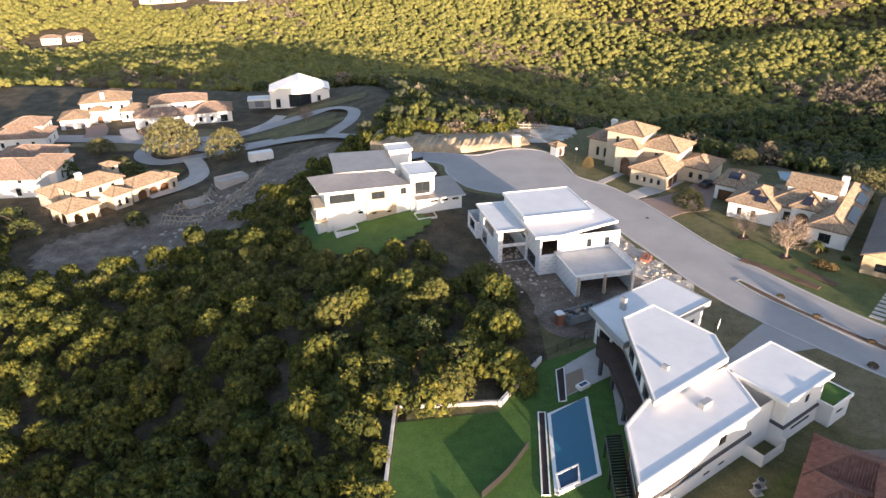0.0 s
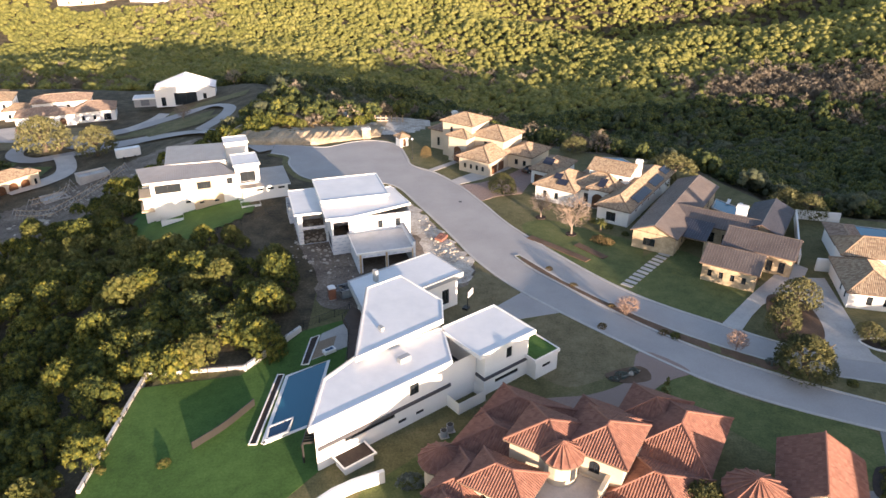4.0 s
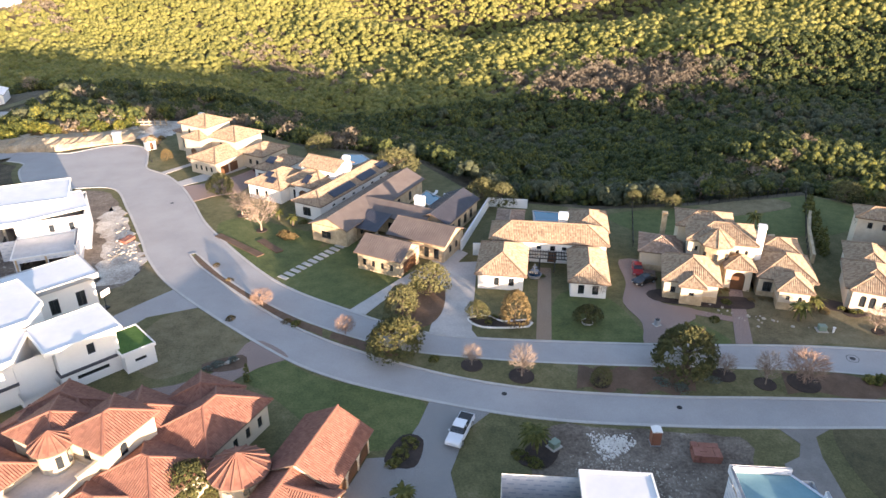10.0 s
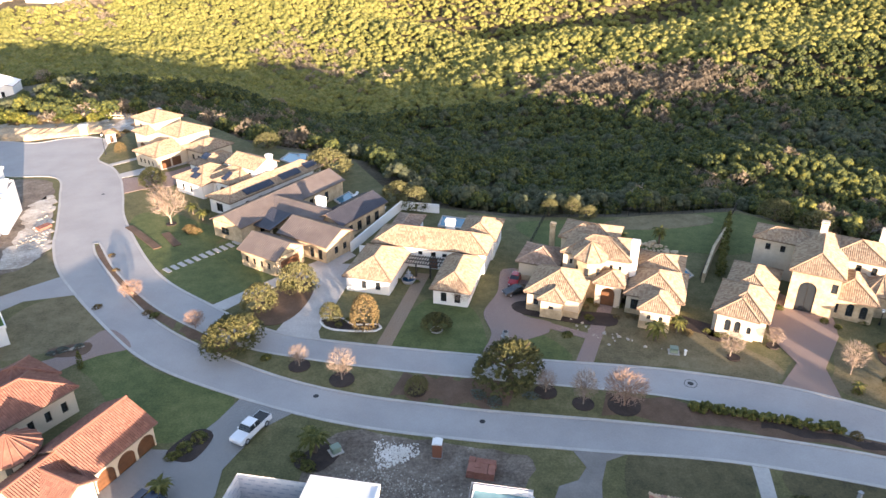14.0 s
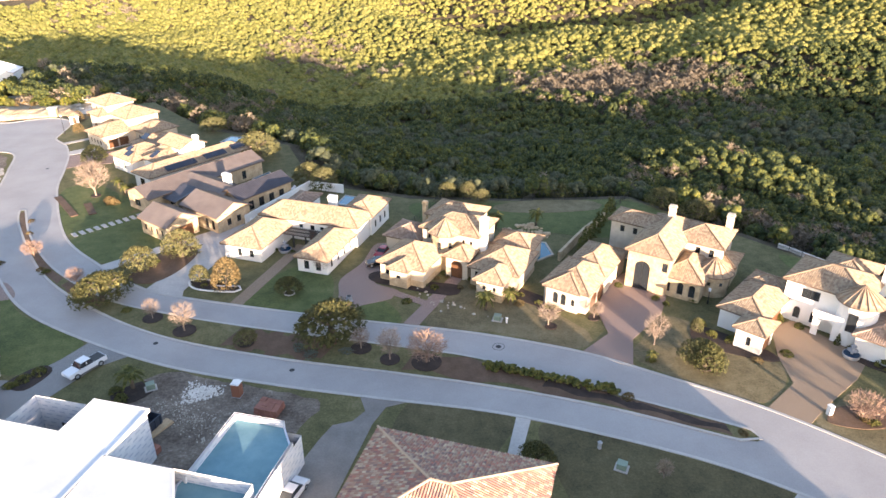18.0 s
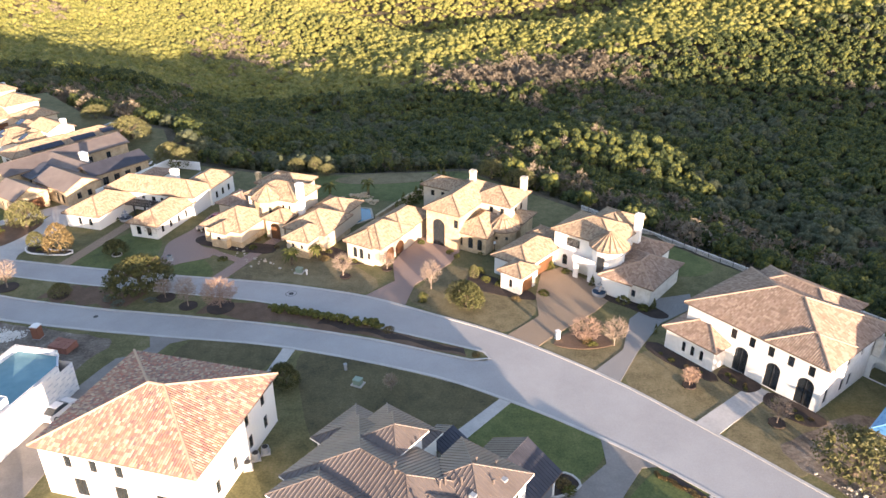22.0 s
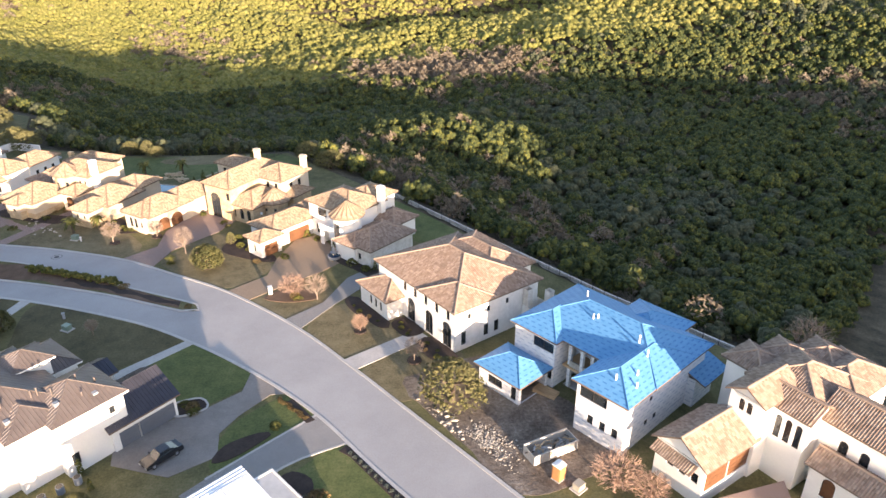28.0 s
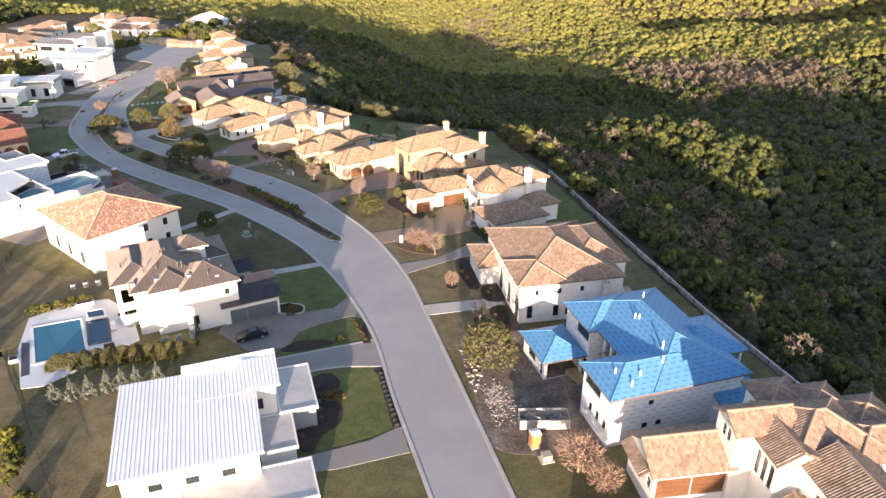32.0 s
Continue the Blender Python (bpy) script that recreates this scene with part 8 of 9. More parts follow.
for x, y, s, tall in ((107.2, 119.6, 3.0, 1.1), (139.4, 121, 1.7, 1.3), (143.7, 119.4, 1.7, 1.3), (134.3, 126, 2.6, 1.1), (186, 108, 2.8, 1.0), (192, 103, 3.0, 0.9), (166, 118, 2.4, 1.0)):
    plant("pale_oak", x, y, s, tall)
for k in range(9):
    plant("cypress", 164.6 + 1.25 * k, 84.4 + 2.55 * k, 1.5 + 0.25 * math.sin(k * 2.1), 0.8, 0.05, "tall dark evergreen screen along the garden fence")
# clipped shrubs in rows
for i in range(6):
    plant("shrub", 156.4 + i * 1.15, 65.2 - i * 0.1, 0.55, 0.95, 0.1)
for k, (x, y) in enumerate([(211.7, 29.9), (211.8, 28.5), (213.1, 27.7), (212.8, 26.8), (215.6, 24.1), (215.5, 22.6), (217.2, 22.3), (217.1, 20.8), (218.5, 20.5), (204.0, 35.2), (205.0, 33.5), (206.6, 31.9), (208.1, 30.5)]):
    plant("gold_shrub" if k % 3 == 2 else "shrub", x, y, 0.38 + 0.12 * math.sin(k * 2.0), 0.95, 0.1)
for i in range(14):
    plant("gold_shrub", 200.4 - 0.32 * i + 0.2 * math.sin(i * 5.0), 8.0 + 0.3 * i, 0.33, 0.8, 0.1)
for i in range(12):
    plant("pale_shrub", 206.6 + 0.64 * i, 1.6 - 0.76 * i, 0.3, 0.8, 0.1)
for i in range(16):
    plant("pale_shrub", 200.2 + 3.4 * ((i * 0.618) % 1) + 0.1 * i, -4.6 - 0.62 * i, 0.4, 0.8, 0.1)
for i in range(22):
    t = i / 21
    plant("pale_oak" if i % 4 else "shrub", 164 + 14 * t, -16.6 + 10.4 * t + 0.6 * math.sin(i * 3), 1.05, 1.25, 0.05, "tall clipped hedge shrub beside the pool garden")
for i in range(5):
    plant("shrub", 148.6 + i * 1.1, -7.6 + i * 1.5, 1.1, 1.2, 0.05)


def hedge(name, a, b, w, h, label, n=14):
    V, F, k = [], [], 0
    for i in range(int(n * 7)):
        t = prng.random()
        c = np.array([a[0] + (b[0] - a[0]) * t, a[1] + (b[1] - a[1]) * t, 0.1])
        c += np.array([prng.uniform(-w, w) / 2, prng.uniform(-w, w) / 2, prng.uniform(0.2, h)])
        v = (ICO_V * prng.uniform(0.7, 1.3, (len(ICO_V), 1))) * prng.uniform(0.22, 0.38) + c
        V.append(v)
        F.append(ICO_F + k)
        k += len(v)
    tagged(new(name, tri_mesh(name, np.concatenate(V), np.concatenate(F), LEAF_GRN)), label, "hedge")


hedge("hedge", (145.6, 48.6), (163.4, 43.0), 1.1, 1.0, "long clipped green hedge on the street island", 40)


# ---- vehicles ----
def car(x, y, turn, paint, label, pickup=False, length=4.7, z=0.09):
    c = thing("pickup_truck" if pickup else "car", x, y, z, turn, label, "truck" if pickup else "car", "parked vehicles")
    k = length / 4.7
    if pickup:
        low = [(-2.9, 0.5), (2.85, 0.5), (2.92, 0.95), (2.75, 1.12), (1.25, 1.2), (-0.9, 1.2), (-0.95, 1.15), (-2.9, 1.15)]
        top = [(1.25, 1.2), (0.75, 1.85), (-0.55, 1.88), (-0.9, 1.2)]
        w, wheels, r = 0.99, (1.85, -1.8), 0.42
    else:
        low = [(-2.3 * k, 0.35), (2.3 * k, 0.35), (2.35 * k, 0.62), (2.1 * k, 0.8), (1.1 * k, 0.95), (-1.5 * k, 1.0), (-2.28 * k, 0.95), (-2.35 * k, 0.6)]
        top = [(1.1 * k, 0.95), (0.35 * k, 1.42), (-0.75 * k, 1.44), (-1.75 * k, 0.98)]
        w, wheels, r = 0.9, (1.42 * k, -1.4 * k), 0.33

    def hull(profile, half, tuck, name, m, parent, cap=None):
        g = Geo()
        n = len(profile)
        zt = max(p[1] for p in profile)
        zb = min(p[1] for p in profile)
        hw = lambda p: half - tuck * (p[1] - zb) / max(0.01, zt - zb)
        L = [(p[0], hw(p), p[1]) for p in profile]
        R = [(p[0], -hw(p), p[1]) for p in profile]
        g.face(list(reversed(L)))
        g.face(R)
        for i in range(n):
            j = (i + 1) % n
            g.face([L[i], L[j], R[j], R[i]])
        return part(name, g, m, parent)
    body = hull(low, w, 0.08, "body", paint, c)
    hull(top, w - 0.1, 0.16, "cabin_glass", GLASS, c)
    (a, za), (b, zb2) = top[1], top[2]
    g = Geo()
    g.prism([(b - 0.1, -w + 0.26), (a + 0.06, -w + 0.26), (a + 0.06, w - 0.26), (b - 0.1, w - 0.26)], za - 0.02, zb2 + 0.04)
    part("roof", g, paint, c)
    if pickup:
        g = Geo()
        g.box(-2.8, -1.0, -0.84, 0.84, 1.1, 1.18)
        part("bed_cover", g, IRON, c)
        g = Geo()
        g.box(0.05, 0.15, -0.84, 0.84, 1.2, 1.8)
        part("pillar", g, paint, c)
    for wx in wheels:
        for sy in (-1, 1):
            g = Geo()
            g.bar((wx, sy * (w - 0.24), r), (wx, sy * (w + 0.01), r), r, 0, 14)
            ty = part("wheel", g, IRON, c)
            g = Geo()
            g.bar((wx, sy * (w - 0.1), r), (wx, sy * (w + 0.02), r), r * 0.6, 0, 10)
            part("rim", g, GREYWALL, ty)
    for sy in (-1, 1):
        g = Geo()
        fx = low[2][0]
        g.box(fx - 0.12, fx + 0.01, sy * 0.62 - 0.18, sy * 0.62 + 0.18, low[2][1] - 0.16, low[2][1] - 0.02)
        part("headlight", g, TRIM, c)
        g = Geo()
        g.box(low[0][0] - 0.03, low[0][0] + 0.06, sy * 0.66 - 0.12, sy * 0.66 + 0.12, low[-1][1] - 0.2, low[-1][1] - 0.05)
        part("tail_light", g, RED, c)
        g = Geo()
        g.box(top[0][0] - 0.25, top[0][0] - 0.1, sy * (w + 0.06) - 0.08, sy * (w + 0.06) + 0.08, top[0][1], top[0][1] + 0.16)
        part("mirror", g, paint, c)
    return c


def paint(name, c, metal=0.0):
    return mat(name, lambda n, l, p: l.new(ramp(n, l, noise_at(n, l, coords(n, l, "world"), 1.0), [(0.3, tuple(v * 0.93 for v in c)), (0.7, c)]), p.inputs["Base Color"]), 0.22, metal, 0.6)


RED = paint("red_paint", (0.35, 0.02, 0.02))
WHITE_P, SILVER_P, BLACK_P, NAVY_P = paint("white_paint", (0.75, 0.75, 0.76)), paint("silver_paint", (0.45, 0.46, 0.47), 0.6), paint("black_paint", (0.02, 0.02, 0.022)), paint("blue_black_paint", (0.02, 0.028, 0.05))
car(89.6, 46.7, 241, WHITE_P, "white crew cab pickup truck on grey pavers", True)
car(121.6, 22.6, 249, SILVER_P, "silver sedan on the concrete drive", False, 4.8)
car(184.7, 1.2, 230, BLACK_P, "dark grey coupe parked before the garage", False, 4.8)
car(81.0, 35.4, 152, NAVY_P, "dark blue van parked on grey pavers", False, 4.9)
car(127.9, 83.5, 250, RED, "red sports car parked beside the house", False, 4.4)
car(127.4, 79.4, 200, BLACK_P, "black convertible parked on pink pavers", False, 4.4)
car(123.7, 24.2, 70, WHITE_P, "white saloon car parked beside the unfinished house", False, 4.7)
car(58.6, 146, 40, BLACK_P, "black car parked by the garage", False, 4.6)
car(49.4, 149.6, 110, RED, "dark red car on the concrete drive", False, 4.6)


# ---- building sites and street furniture ----
def portable_toilet(x, y, turn, colour, label):
    t = thing("portable_toilet", x, y, 0.07, turn, label, "portable toilet", "portable toilets")
    g = Geo()
    g.box(-0.55, 0.55, -0.55, 0.55, 0.12, 2.05)
    part("cabin", g, colour, t)
    g = Geo()
    g.box(-0.42, 0.42, -0.59, -0.55, 0.2, 1.95)
    part("door", g, colour, t)
    g = Geo()
    for i in range(5):
        a = -0.6 + 0.24 * i
        g.prism([(a, -0.6), (a + 0.24, -0.6), (a + 0.24, 0.6), (a, 0.6)], 2.05, 2.12 + 0.16 * math.sin(math.pi * (i + 0.5) / 5))
    part("roof", g, TRIM, t)
    g = Geo()
    g.box(-0.6, 0.6, -0.6, 0.6, 0, 0.12)
    part("skid", g, GREYWALL, t)


ORANGE = plain("tan_plastic", (0.42, 0.2, 0.08), 0.5)
BROWN_P = plain("brown_plastic", (0.24, 0.1, 0.06), 0.5)
portable_toilet(230.4, -3.0, -48, ORANGE, "tan portable toilet with a white roof")
portable_toilet(112.6, 41.6, -10, BROWN_P, "brown portable toilet with a white roof")
portable_toilet(16.9, 88.6, 20, BROWN_P, "brown portable toilet with a white roof")


def dumpster(x, y, turn, colour, label, length=6.0, full=True):
    d = thing("dumpster", x, y, 0.07, turn, label, "dumpster", "rubbish skips")
    for a, b, c, e in ((-length / 2, length / 2, -1.15, -1.07), (-length / 2, length / 2, 1.07, 1.15), (-length / 2, -length / 2 + 0.08, -1.07, 1.07), (length / 2 - 0.08, length / 2, -1.07, 1.07)):
        g = Geo()
        g.box(a, b, c, e, 0.15, 1.5)
        part("side", g, colour, d)
    g = Geo()
    g.box(-length / 2, length / 2, -1.1, 1.1, 0.1, 0.2)
    part("floor", g, colour, d)
    for i in range(7):
        xx = -length / 2 + 0.3 + i * (length - 0.6) / 6
        for sy in (-1, 1):
            g = Geo()
            g.box(xx - 0.05, xx + 0.05, sy * 1.18 - 0.05, sy * 1.18 + 0.05, 0.15, 1.5)
            part("rib", g, colour, d)
    for sy in (-1, 1):
        g = Geo()
        g.box(-length / 2, length / 2, sy * 1.15 - 0.07, sy * 1.15 + 0.07, 1.5, 1.58)
        part("rail", g, colour, d)
    if full:
        g = Geo()
        for i in range(46):
            a = Vector((prng.uniform(-length / 2 + 0.5, length / 2 - 0.5), prng.uniform(-0.9, 0.9), prng.uniform(0.6, 1.5)))
            b = a + Vector((prng.uniform(-1.2, 1.2), prng.uniform(-0.7, 0.7), prng.uniform(-0.2, 0.35)))
            g.bar(a, b, prng.uniform(0.04, 0.14), int(prng.integers(3)))
        r = new("rubbish", g.mesh("rubbish", [LUMBER, IRON, GREYWALL]))
        r.matrix_world = pose(x, y, 0.07, 0, 0, turn)
        tagged(r, "heap of scrap wood and rubbish in the skip", "rubbish", kind="stuff")


dumpster(230.2, 1.2, 26, plain("weathered_white_steel", (0.45, 0.42, 0.38), 0.6, vary=0.3), "rusty white open dumpster full of scrap", 6.2)
dumpster(102.6, 33.4, 70, plain("dark_blue_steel", (0.03, 0.04, 0.06), 0.5), "dark blue open dumpster", 6.0, False)
dumpster(20.6, 90.4, 26, plain("grey_steel", (0.2, 0.22, 0.23), 0.5), "grey open dumpster full of debris", 5.6)


def stack(name, x, y, z, turn, nx, ny, nz, sx, sy, sz, material, label, category, jitter=0.03):
    t = thing(name, x, y, z, turn, label, category)
    shape = Geo()
    shape.box(-sx / 2 + 0.01, sx / 2 - 0.01, -sy / 2 + 0.01, sy / 2 - 0.01, 0, sz - 0.01)
    me = shape.mesh("piece", material)
    for k in range(nz):
        for i in range(nx):
            for j in range(ny):
                ob = part("piece", me, None, t)
                ob.matrix_local = pose((i - (nx - 1) / 2) * sx + prng.normal(0, jitter), (j - (ny - 1) / 2) * sy + prng.normal(0, jitter), k * sz, 0, 0, prng.normal(0, 1.5))


BRICK = grainy("red_brick", (0.22, 0.09, 0.06), (0.34, 0.15, 0.11), 3.0, 0.6, 0.85, 0.3)
stack("brick_pallet", 117.6, 38.6, 0.06, -15, 4, 3, 2, 0.8, 0.8, 0.5, BRICK, "pallets of red roof tiles on the plot", "tile pallet", 0.05)
stack("plank_stack", 104.6, 34.8, 0.06, 62, 1, 6, 2, 3.6, 0.24, 0.12, LUMBER, "stack of raw planks on the mud", "planks")
stack("plank_stack", 231.4, 12.4, 0.06, -40, 1, 8, 3, 3.2, 0.2, 0.14, LUMBER, "stack of fresh lumber by the garage", "planks")
stack("brick_pallet", 105.4, 30.6, 0.06, 70, 2, 2, 2, 0.8, 0.8, 0.4, BRICK, "pallets of red roof tiles on the plot", "tile pallet", 0.05)
stack("plank_stack", 24.6, 93.4, 0.06, 20, 1, 5, 2, 4.0, 0.22, 0.14, LUMBER, "stack of raw planks beside the skip", "planks")
stack("brick_pallet", 35.6, 110.4, 0.06, 60, 3, 2, 1, 0.9, 0.8, 0.5, BRICK, "pallets of red tiles on the rubble", "tile pallet", 0.1)


def rocks(name, ring_pts, n, lo, hi, material, label, on_land=False):
    V, F, k = [], [], 0
    for i in range(n):
        w = prng.dirichlet([0.6] * len(ring_pts))
        x, y = sum(q * p[0] for q, p in zip(w, ring_pts)), sum(q * p[1] for q, p in zip(w, ring_pts))
        s = lo + (hi - lo) * prng.random() ** 3
        v = (ICO_V * prng.uniform(0.7, 1.2, (len(ICO_V), 1))) * np.array([1.2, 0.9, 0.6]) * s
        v = v @ np.array(Euler((0, 0, prng.uniform(0, 6))).to_matrix()).T + np.array([x, y, (height(x, y) if on_land else 0.05) + s * 0.2])
        V.append(v)
        F.append(ICO_F + k)
        k += len(v)
    tagged(new(name, tri_mesh(name, np.concatenate(V), np.concatenate(F), material)), label, "rocks", kind="stuff")


rocks("rubble", [(31, 124), (36.6, 112), (40.4, 100.6), (37, 95), (33, 104)], 240, 0.05, 0.42, ROCK, "pale limestone boulders along the kerb")
rocks("rubble", [(14, 96), (24, 90), (8, 112), (10, 124), (18, 136), (6, 104)], 260, 0.06, 0.5, ROCK, "broken limestone scattered over the plot")
rocks("rubble", [(214, 12), (218, 6), (221, 2), (219, 9)], 90, 0.06, 0.32, ROCK, "pale stones along the kerb")
rocks("crushed_stone", [(219.4, 5), (222, 2), (226, -3.6), (224, 6), (228, 2), (221, 8)], 700, 0.04, 0.15, ROCK, "crushed pale limestone on the plot")
rocks("crushed_stone", [(104.8, 45.2), (110.4, 44), (111, 42), (108.4, 40.4), (105.4, 39), (104.6, 42)], 900, 0.05, 0.2, STONE, "crushed pale limestone at the plot entrance")
rocks("crushed_stone", [(99, 40), (103, 44), (110, 36), (118, 36), (114, 30), (104, 36)], 500, 0.04, 0.16, ROCK, "pale stones scattered over the mud")
rocks("rubble", [(150, 94), (154, 98), (159, 96), (160.5, 90), (158, 99)], 60, 0.25, 0.8, STONE_TAN, "stone waterfall boulders by the pool")
rocks("rubble", [(57, 65), (61, 67), (59, 66)], 14, 0.2, 0.5, ROCK, "grey boulders in a bed")
rocks("rubble", [(128, 74), (130, 75), (138, 69), (146, 61.8), (148.6, 61), (139, 61.6)], 26, 0.15, 0.4, ROCK, "boulders in garden beds")
rocks("rubble", [(-10, 178), (10, 176), (30, 182), (20, 200), (0, 198)], 240, 0.15, 1.4, ROCK, "excavated limestone heaps", True)
rocks("rubble", [(-76, 130), (-60, 140), (-44, 165), (-36, 180), (-60, 170)], 220, 0.1, 0.8, ROCK, "loose stone on the scraped slope", True)
rocks("creek_stones", [(160, 44.0), (164, 42.0), (168, 39.8), (172, 37.6), (176, 35.8)], 160, 0.08, 0.24, MULCH, "dark river stones in the dry creek")


def green_box(x, y, turn, label, s=1.0, colour=None):
    b = thing("utility_box", x, y, 0.06, turn, label, "utility box", "utility boxes")
    g = Geo()
    g.box(-0.8 * s, 0.8 * s, -0.7 * s, 0.7 * s, 0, 0.12)
    part("pad", g, CONCRETE, b)
    g = Geo()
    g.box(-0.55 * s, 0.55 * s, -0.45 * s, 0.45 * s, 0.12, 0.85 * s)
    g.prism([(-0.58 * s, -0.5 * s), (0.58 * s, -0.5 * s), (0.58 * s, 0.48 * s), (-0.58 * s, 0.48 * s)], 0.85 * s, 0.92 * s)
    part("cabinet", g, colour or GREEN_P, b)
    g = Geo()
    g.box(-0.5 * s, 0.5 * s, -0.5 * s, -0.46 * s, 0.2, 0.8 * s)
    part("door", g, colour or GREEN_P, b)


GREEN_P = plain("pale_green_metal", (0.2, 0.26, 0.2), 0.5)
green_box(161.1, 29.2, -25, "pale green electrical cabinet on a concrete pad")
green_box(148.2, 61.2, -15, "pale green electrical cabinet in a bed")
green_box(100.4, 42.8, 30, "grey electrical cabinet beside the palm")
green_box(232.4, -4.6, 40, "beige electrical cabinet on a pad", 1.0, plain("beige_metal", (0.4, 0.36, 0.28), 0.5))


def pillar(x, y, w, h, material, label, name="mailbox_pillar"):
    p = thing(name, x, y, 0.05, 20, label, "mailbox", "mailbox pillars")
    g = Geo()
    g.box(-w / 2, w / 2, -w / 2, w / 2, 0, h)
    part("shaft", g, material, p)
    g = Geo()
    g.box(-w / 2 - 0.06, w / 2 + 0.06, -w / 2 - 0.06, w / 2 + 0.06, h, h + 0.12)
    part("cap", g, material, p)


pillar(189.8, 39.4, 0.6, 1.3, TRIM, "white stucco mailbox pillar by the drive")
pillar(159.1, 32.5, 0.35, 0.9, GREYWALL, "small grey marker post")
pillar(149.6, 60.4, 0.25, 0.8, TRIM, "small white marker post")
kiosk = thing("gate_kiosk", 28.0, 167.6, 0.05, 30, "small white kiosk with a tan tile roof", "kiosk")
walls(kiosk, -1.2, 1.2, -1.2, 1.2, 0, 2.6, STUCCO, [("S", 0.5, 0.1, 0.9, 2.0, "door")])
hip(kiosk, -1.6, 1.6, -1.6, 1.6, 2.6, 0.5, TILE_TAN)
kiosk = thing("stone_pier", 18.2, 174.4, 0.05, 10, "pale stone entrance pier", "pier")
g = Geo()
g.box(-1.1, 1.1, -0.8, 0.8, 0, 2.6)
part("shaft", g, STONE_TAN, kiosk)
g = Geo()
g.box(-1.25, 1.25, -0.95, 0.95, 2.6, 2.85)
part("cap", g, STONE, kiosk)


def lamp_post(x, y, h=5.0, arm=0.0, turn=0):
    p = thing("street_lamp", x, y, 0.05, turn, "slim black street lamp post", "street lamp", "street lamps")
    g = Geo()
    g.bar((0, 0, 0), (0, 0, h), 0.07, 0, 8, 0.05)
    part("pole", g, IRON, p)
    g = Geo()
    g.disc(0, 0, 0.16, 0, 0.5, 0, 10)
    part("base", g, IRON, p)
    g = Geo()
    g.disc(0, 0, 0.22, h, h + 0.4, 0, 8)
    part("lantern", g, TRIM, p)


lamp_post(30.6, 156.6)
lamp_post(182.9, 66.9, 2.4)

# manhole and road marks
ob = thing("manhole", 148.0, 53.8, 0.055, 0, "round iron manhole cover in the street", "manhole cover")
g = Geo()
g.disc(0, 0, 0.42, 0, 0.012, 0, 20)
part("cover", g, IRON, ob)
c = strip("tar_ring", [(0.9 * math.cos(k) + 0.1 * math.sin(3 * k), 0.9 * math.sin(k)) for k in np.arange(0, 6.28, 0.7)], 0.08, 0.01, 0.01, TAR, closed=True, step=0.3)
c.parent = ob
for x, y in ((40.6, 128.4), (118.6, 47.4), (96.8, 53.6)):
    ob = thing("manhole", x, y, 0.055, 0, "round iron manhole cover in the street", "manhole cover")
    g = Geo()
    g.disc(0, 0, 0.38, 0, 0.012, 0, 20)
    part("cover", g, IRON, ob)


def fountain(x, y):
    f = thing("fountain", x, y, 0.1, 0, "three-tier dark stone garden fountain", "fountain")
    for nm, r0, r1, z0, z1 in (("basin", 1.1, 1.25, 0, 0.55), ("stem", 0.18, 0.14, 0.55, 2.1), ("lower_bowl", 0.3, 0.75, 1.0, 1.2), ("upper_bowl", 0.2, 0.45, 1.7, 1.85), ("finial", 0.14, 0.04, 2.1, 2.5)):
        g = Geo()
        n = 16
        a = [(r0 * math.cos(6.2832 * i / n), r0 * math.sin(6.2832 * i / n), z0) for i in range(n)]
        b = [(r1 * math.cos(6.2832 * i / n), r1 * math.sin(6.2832 * i / n), z1) for i in range(n)]
        for i in range(n):
            j = (i + 1) % n
            g.face([a[i], a[j], b[j], b[i]])
        g.face(b)
        part(nm, g, GREYWALL, f)
    g = Geo()
    g.disc(0, 0, 1.1, 0.5, 0.58, 0, 16)
    part("water", g, WATER_DK, f)


fountain(198.9, 52.2)
fountain(109.4, 84.4)


def fence(line, label, h=1.5, gap=2.4, material=None, rails=2, bars=True, wall=False):
    f = thing("fence", line[0][0], line[0][1], 0, 0, label, "fence", "garden fences")
    o = Vector((line[0][0], line[0][1], 0))
    pm = Geo()
    pm.box(-0.04, 0.04, -0.04, 0.04, -0.3, h)
    post = pm.mesh("post", material or IRON)
    for (ax, ay), (bx, by) in zip(line, line[1:]):
        d = math.hypot(bx - ax, by - ay)
        n = max(1, int(d / gap))
        for i in range(n):
            p0 = Vector((ax + (bx - ax) * i / n, ay + (by - ay) * i / n, 0))
            p1 = Vector((ax + (bx - ax) * (i + 1) / n, ay + (by - ay) * (i + 1) / n, 0))
            p0.z, p1.z = height(p0.x, p0.y), height(p1.x, p1.y)
            q = part("post", post, None, f)
            q.location = p0 - o
            g = Geo()
            for r in range(rails):
                z = Vector((0, 0, 0.2 + (h - 0.3) * r / max(1, rails - 1)))
                g.bar(p0 - o + z, p1 - o + z, 0.025)
            if bars:
                for k in range(1, 12):
                    c = p0.lerp(p1, k / 12) - o
                    g.bar(c + Vector((0, 0, 0.2)), c + Vector((0, 0, h - 0.1)), 0.012, 0, 3)
            tagged(part("panel", g, material or IRON, f), kind="stuff")


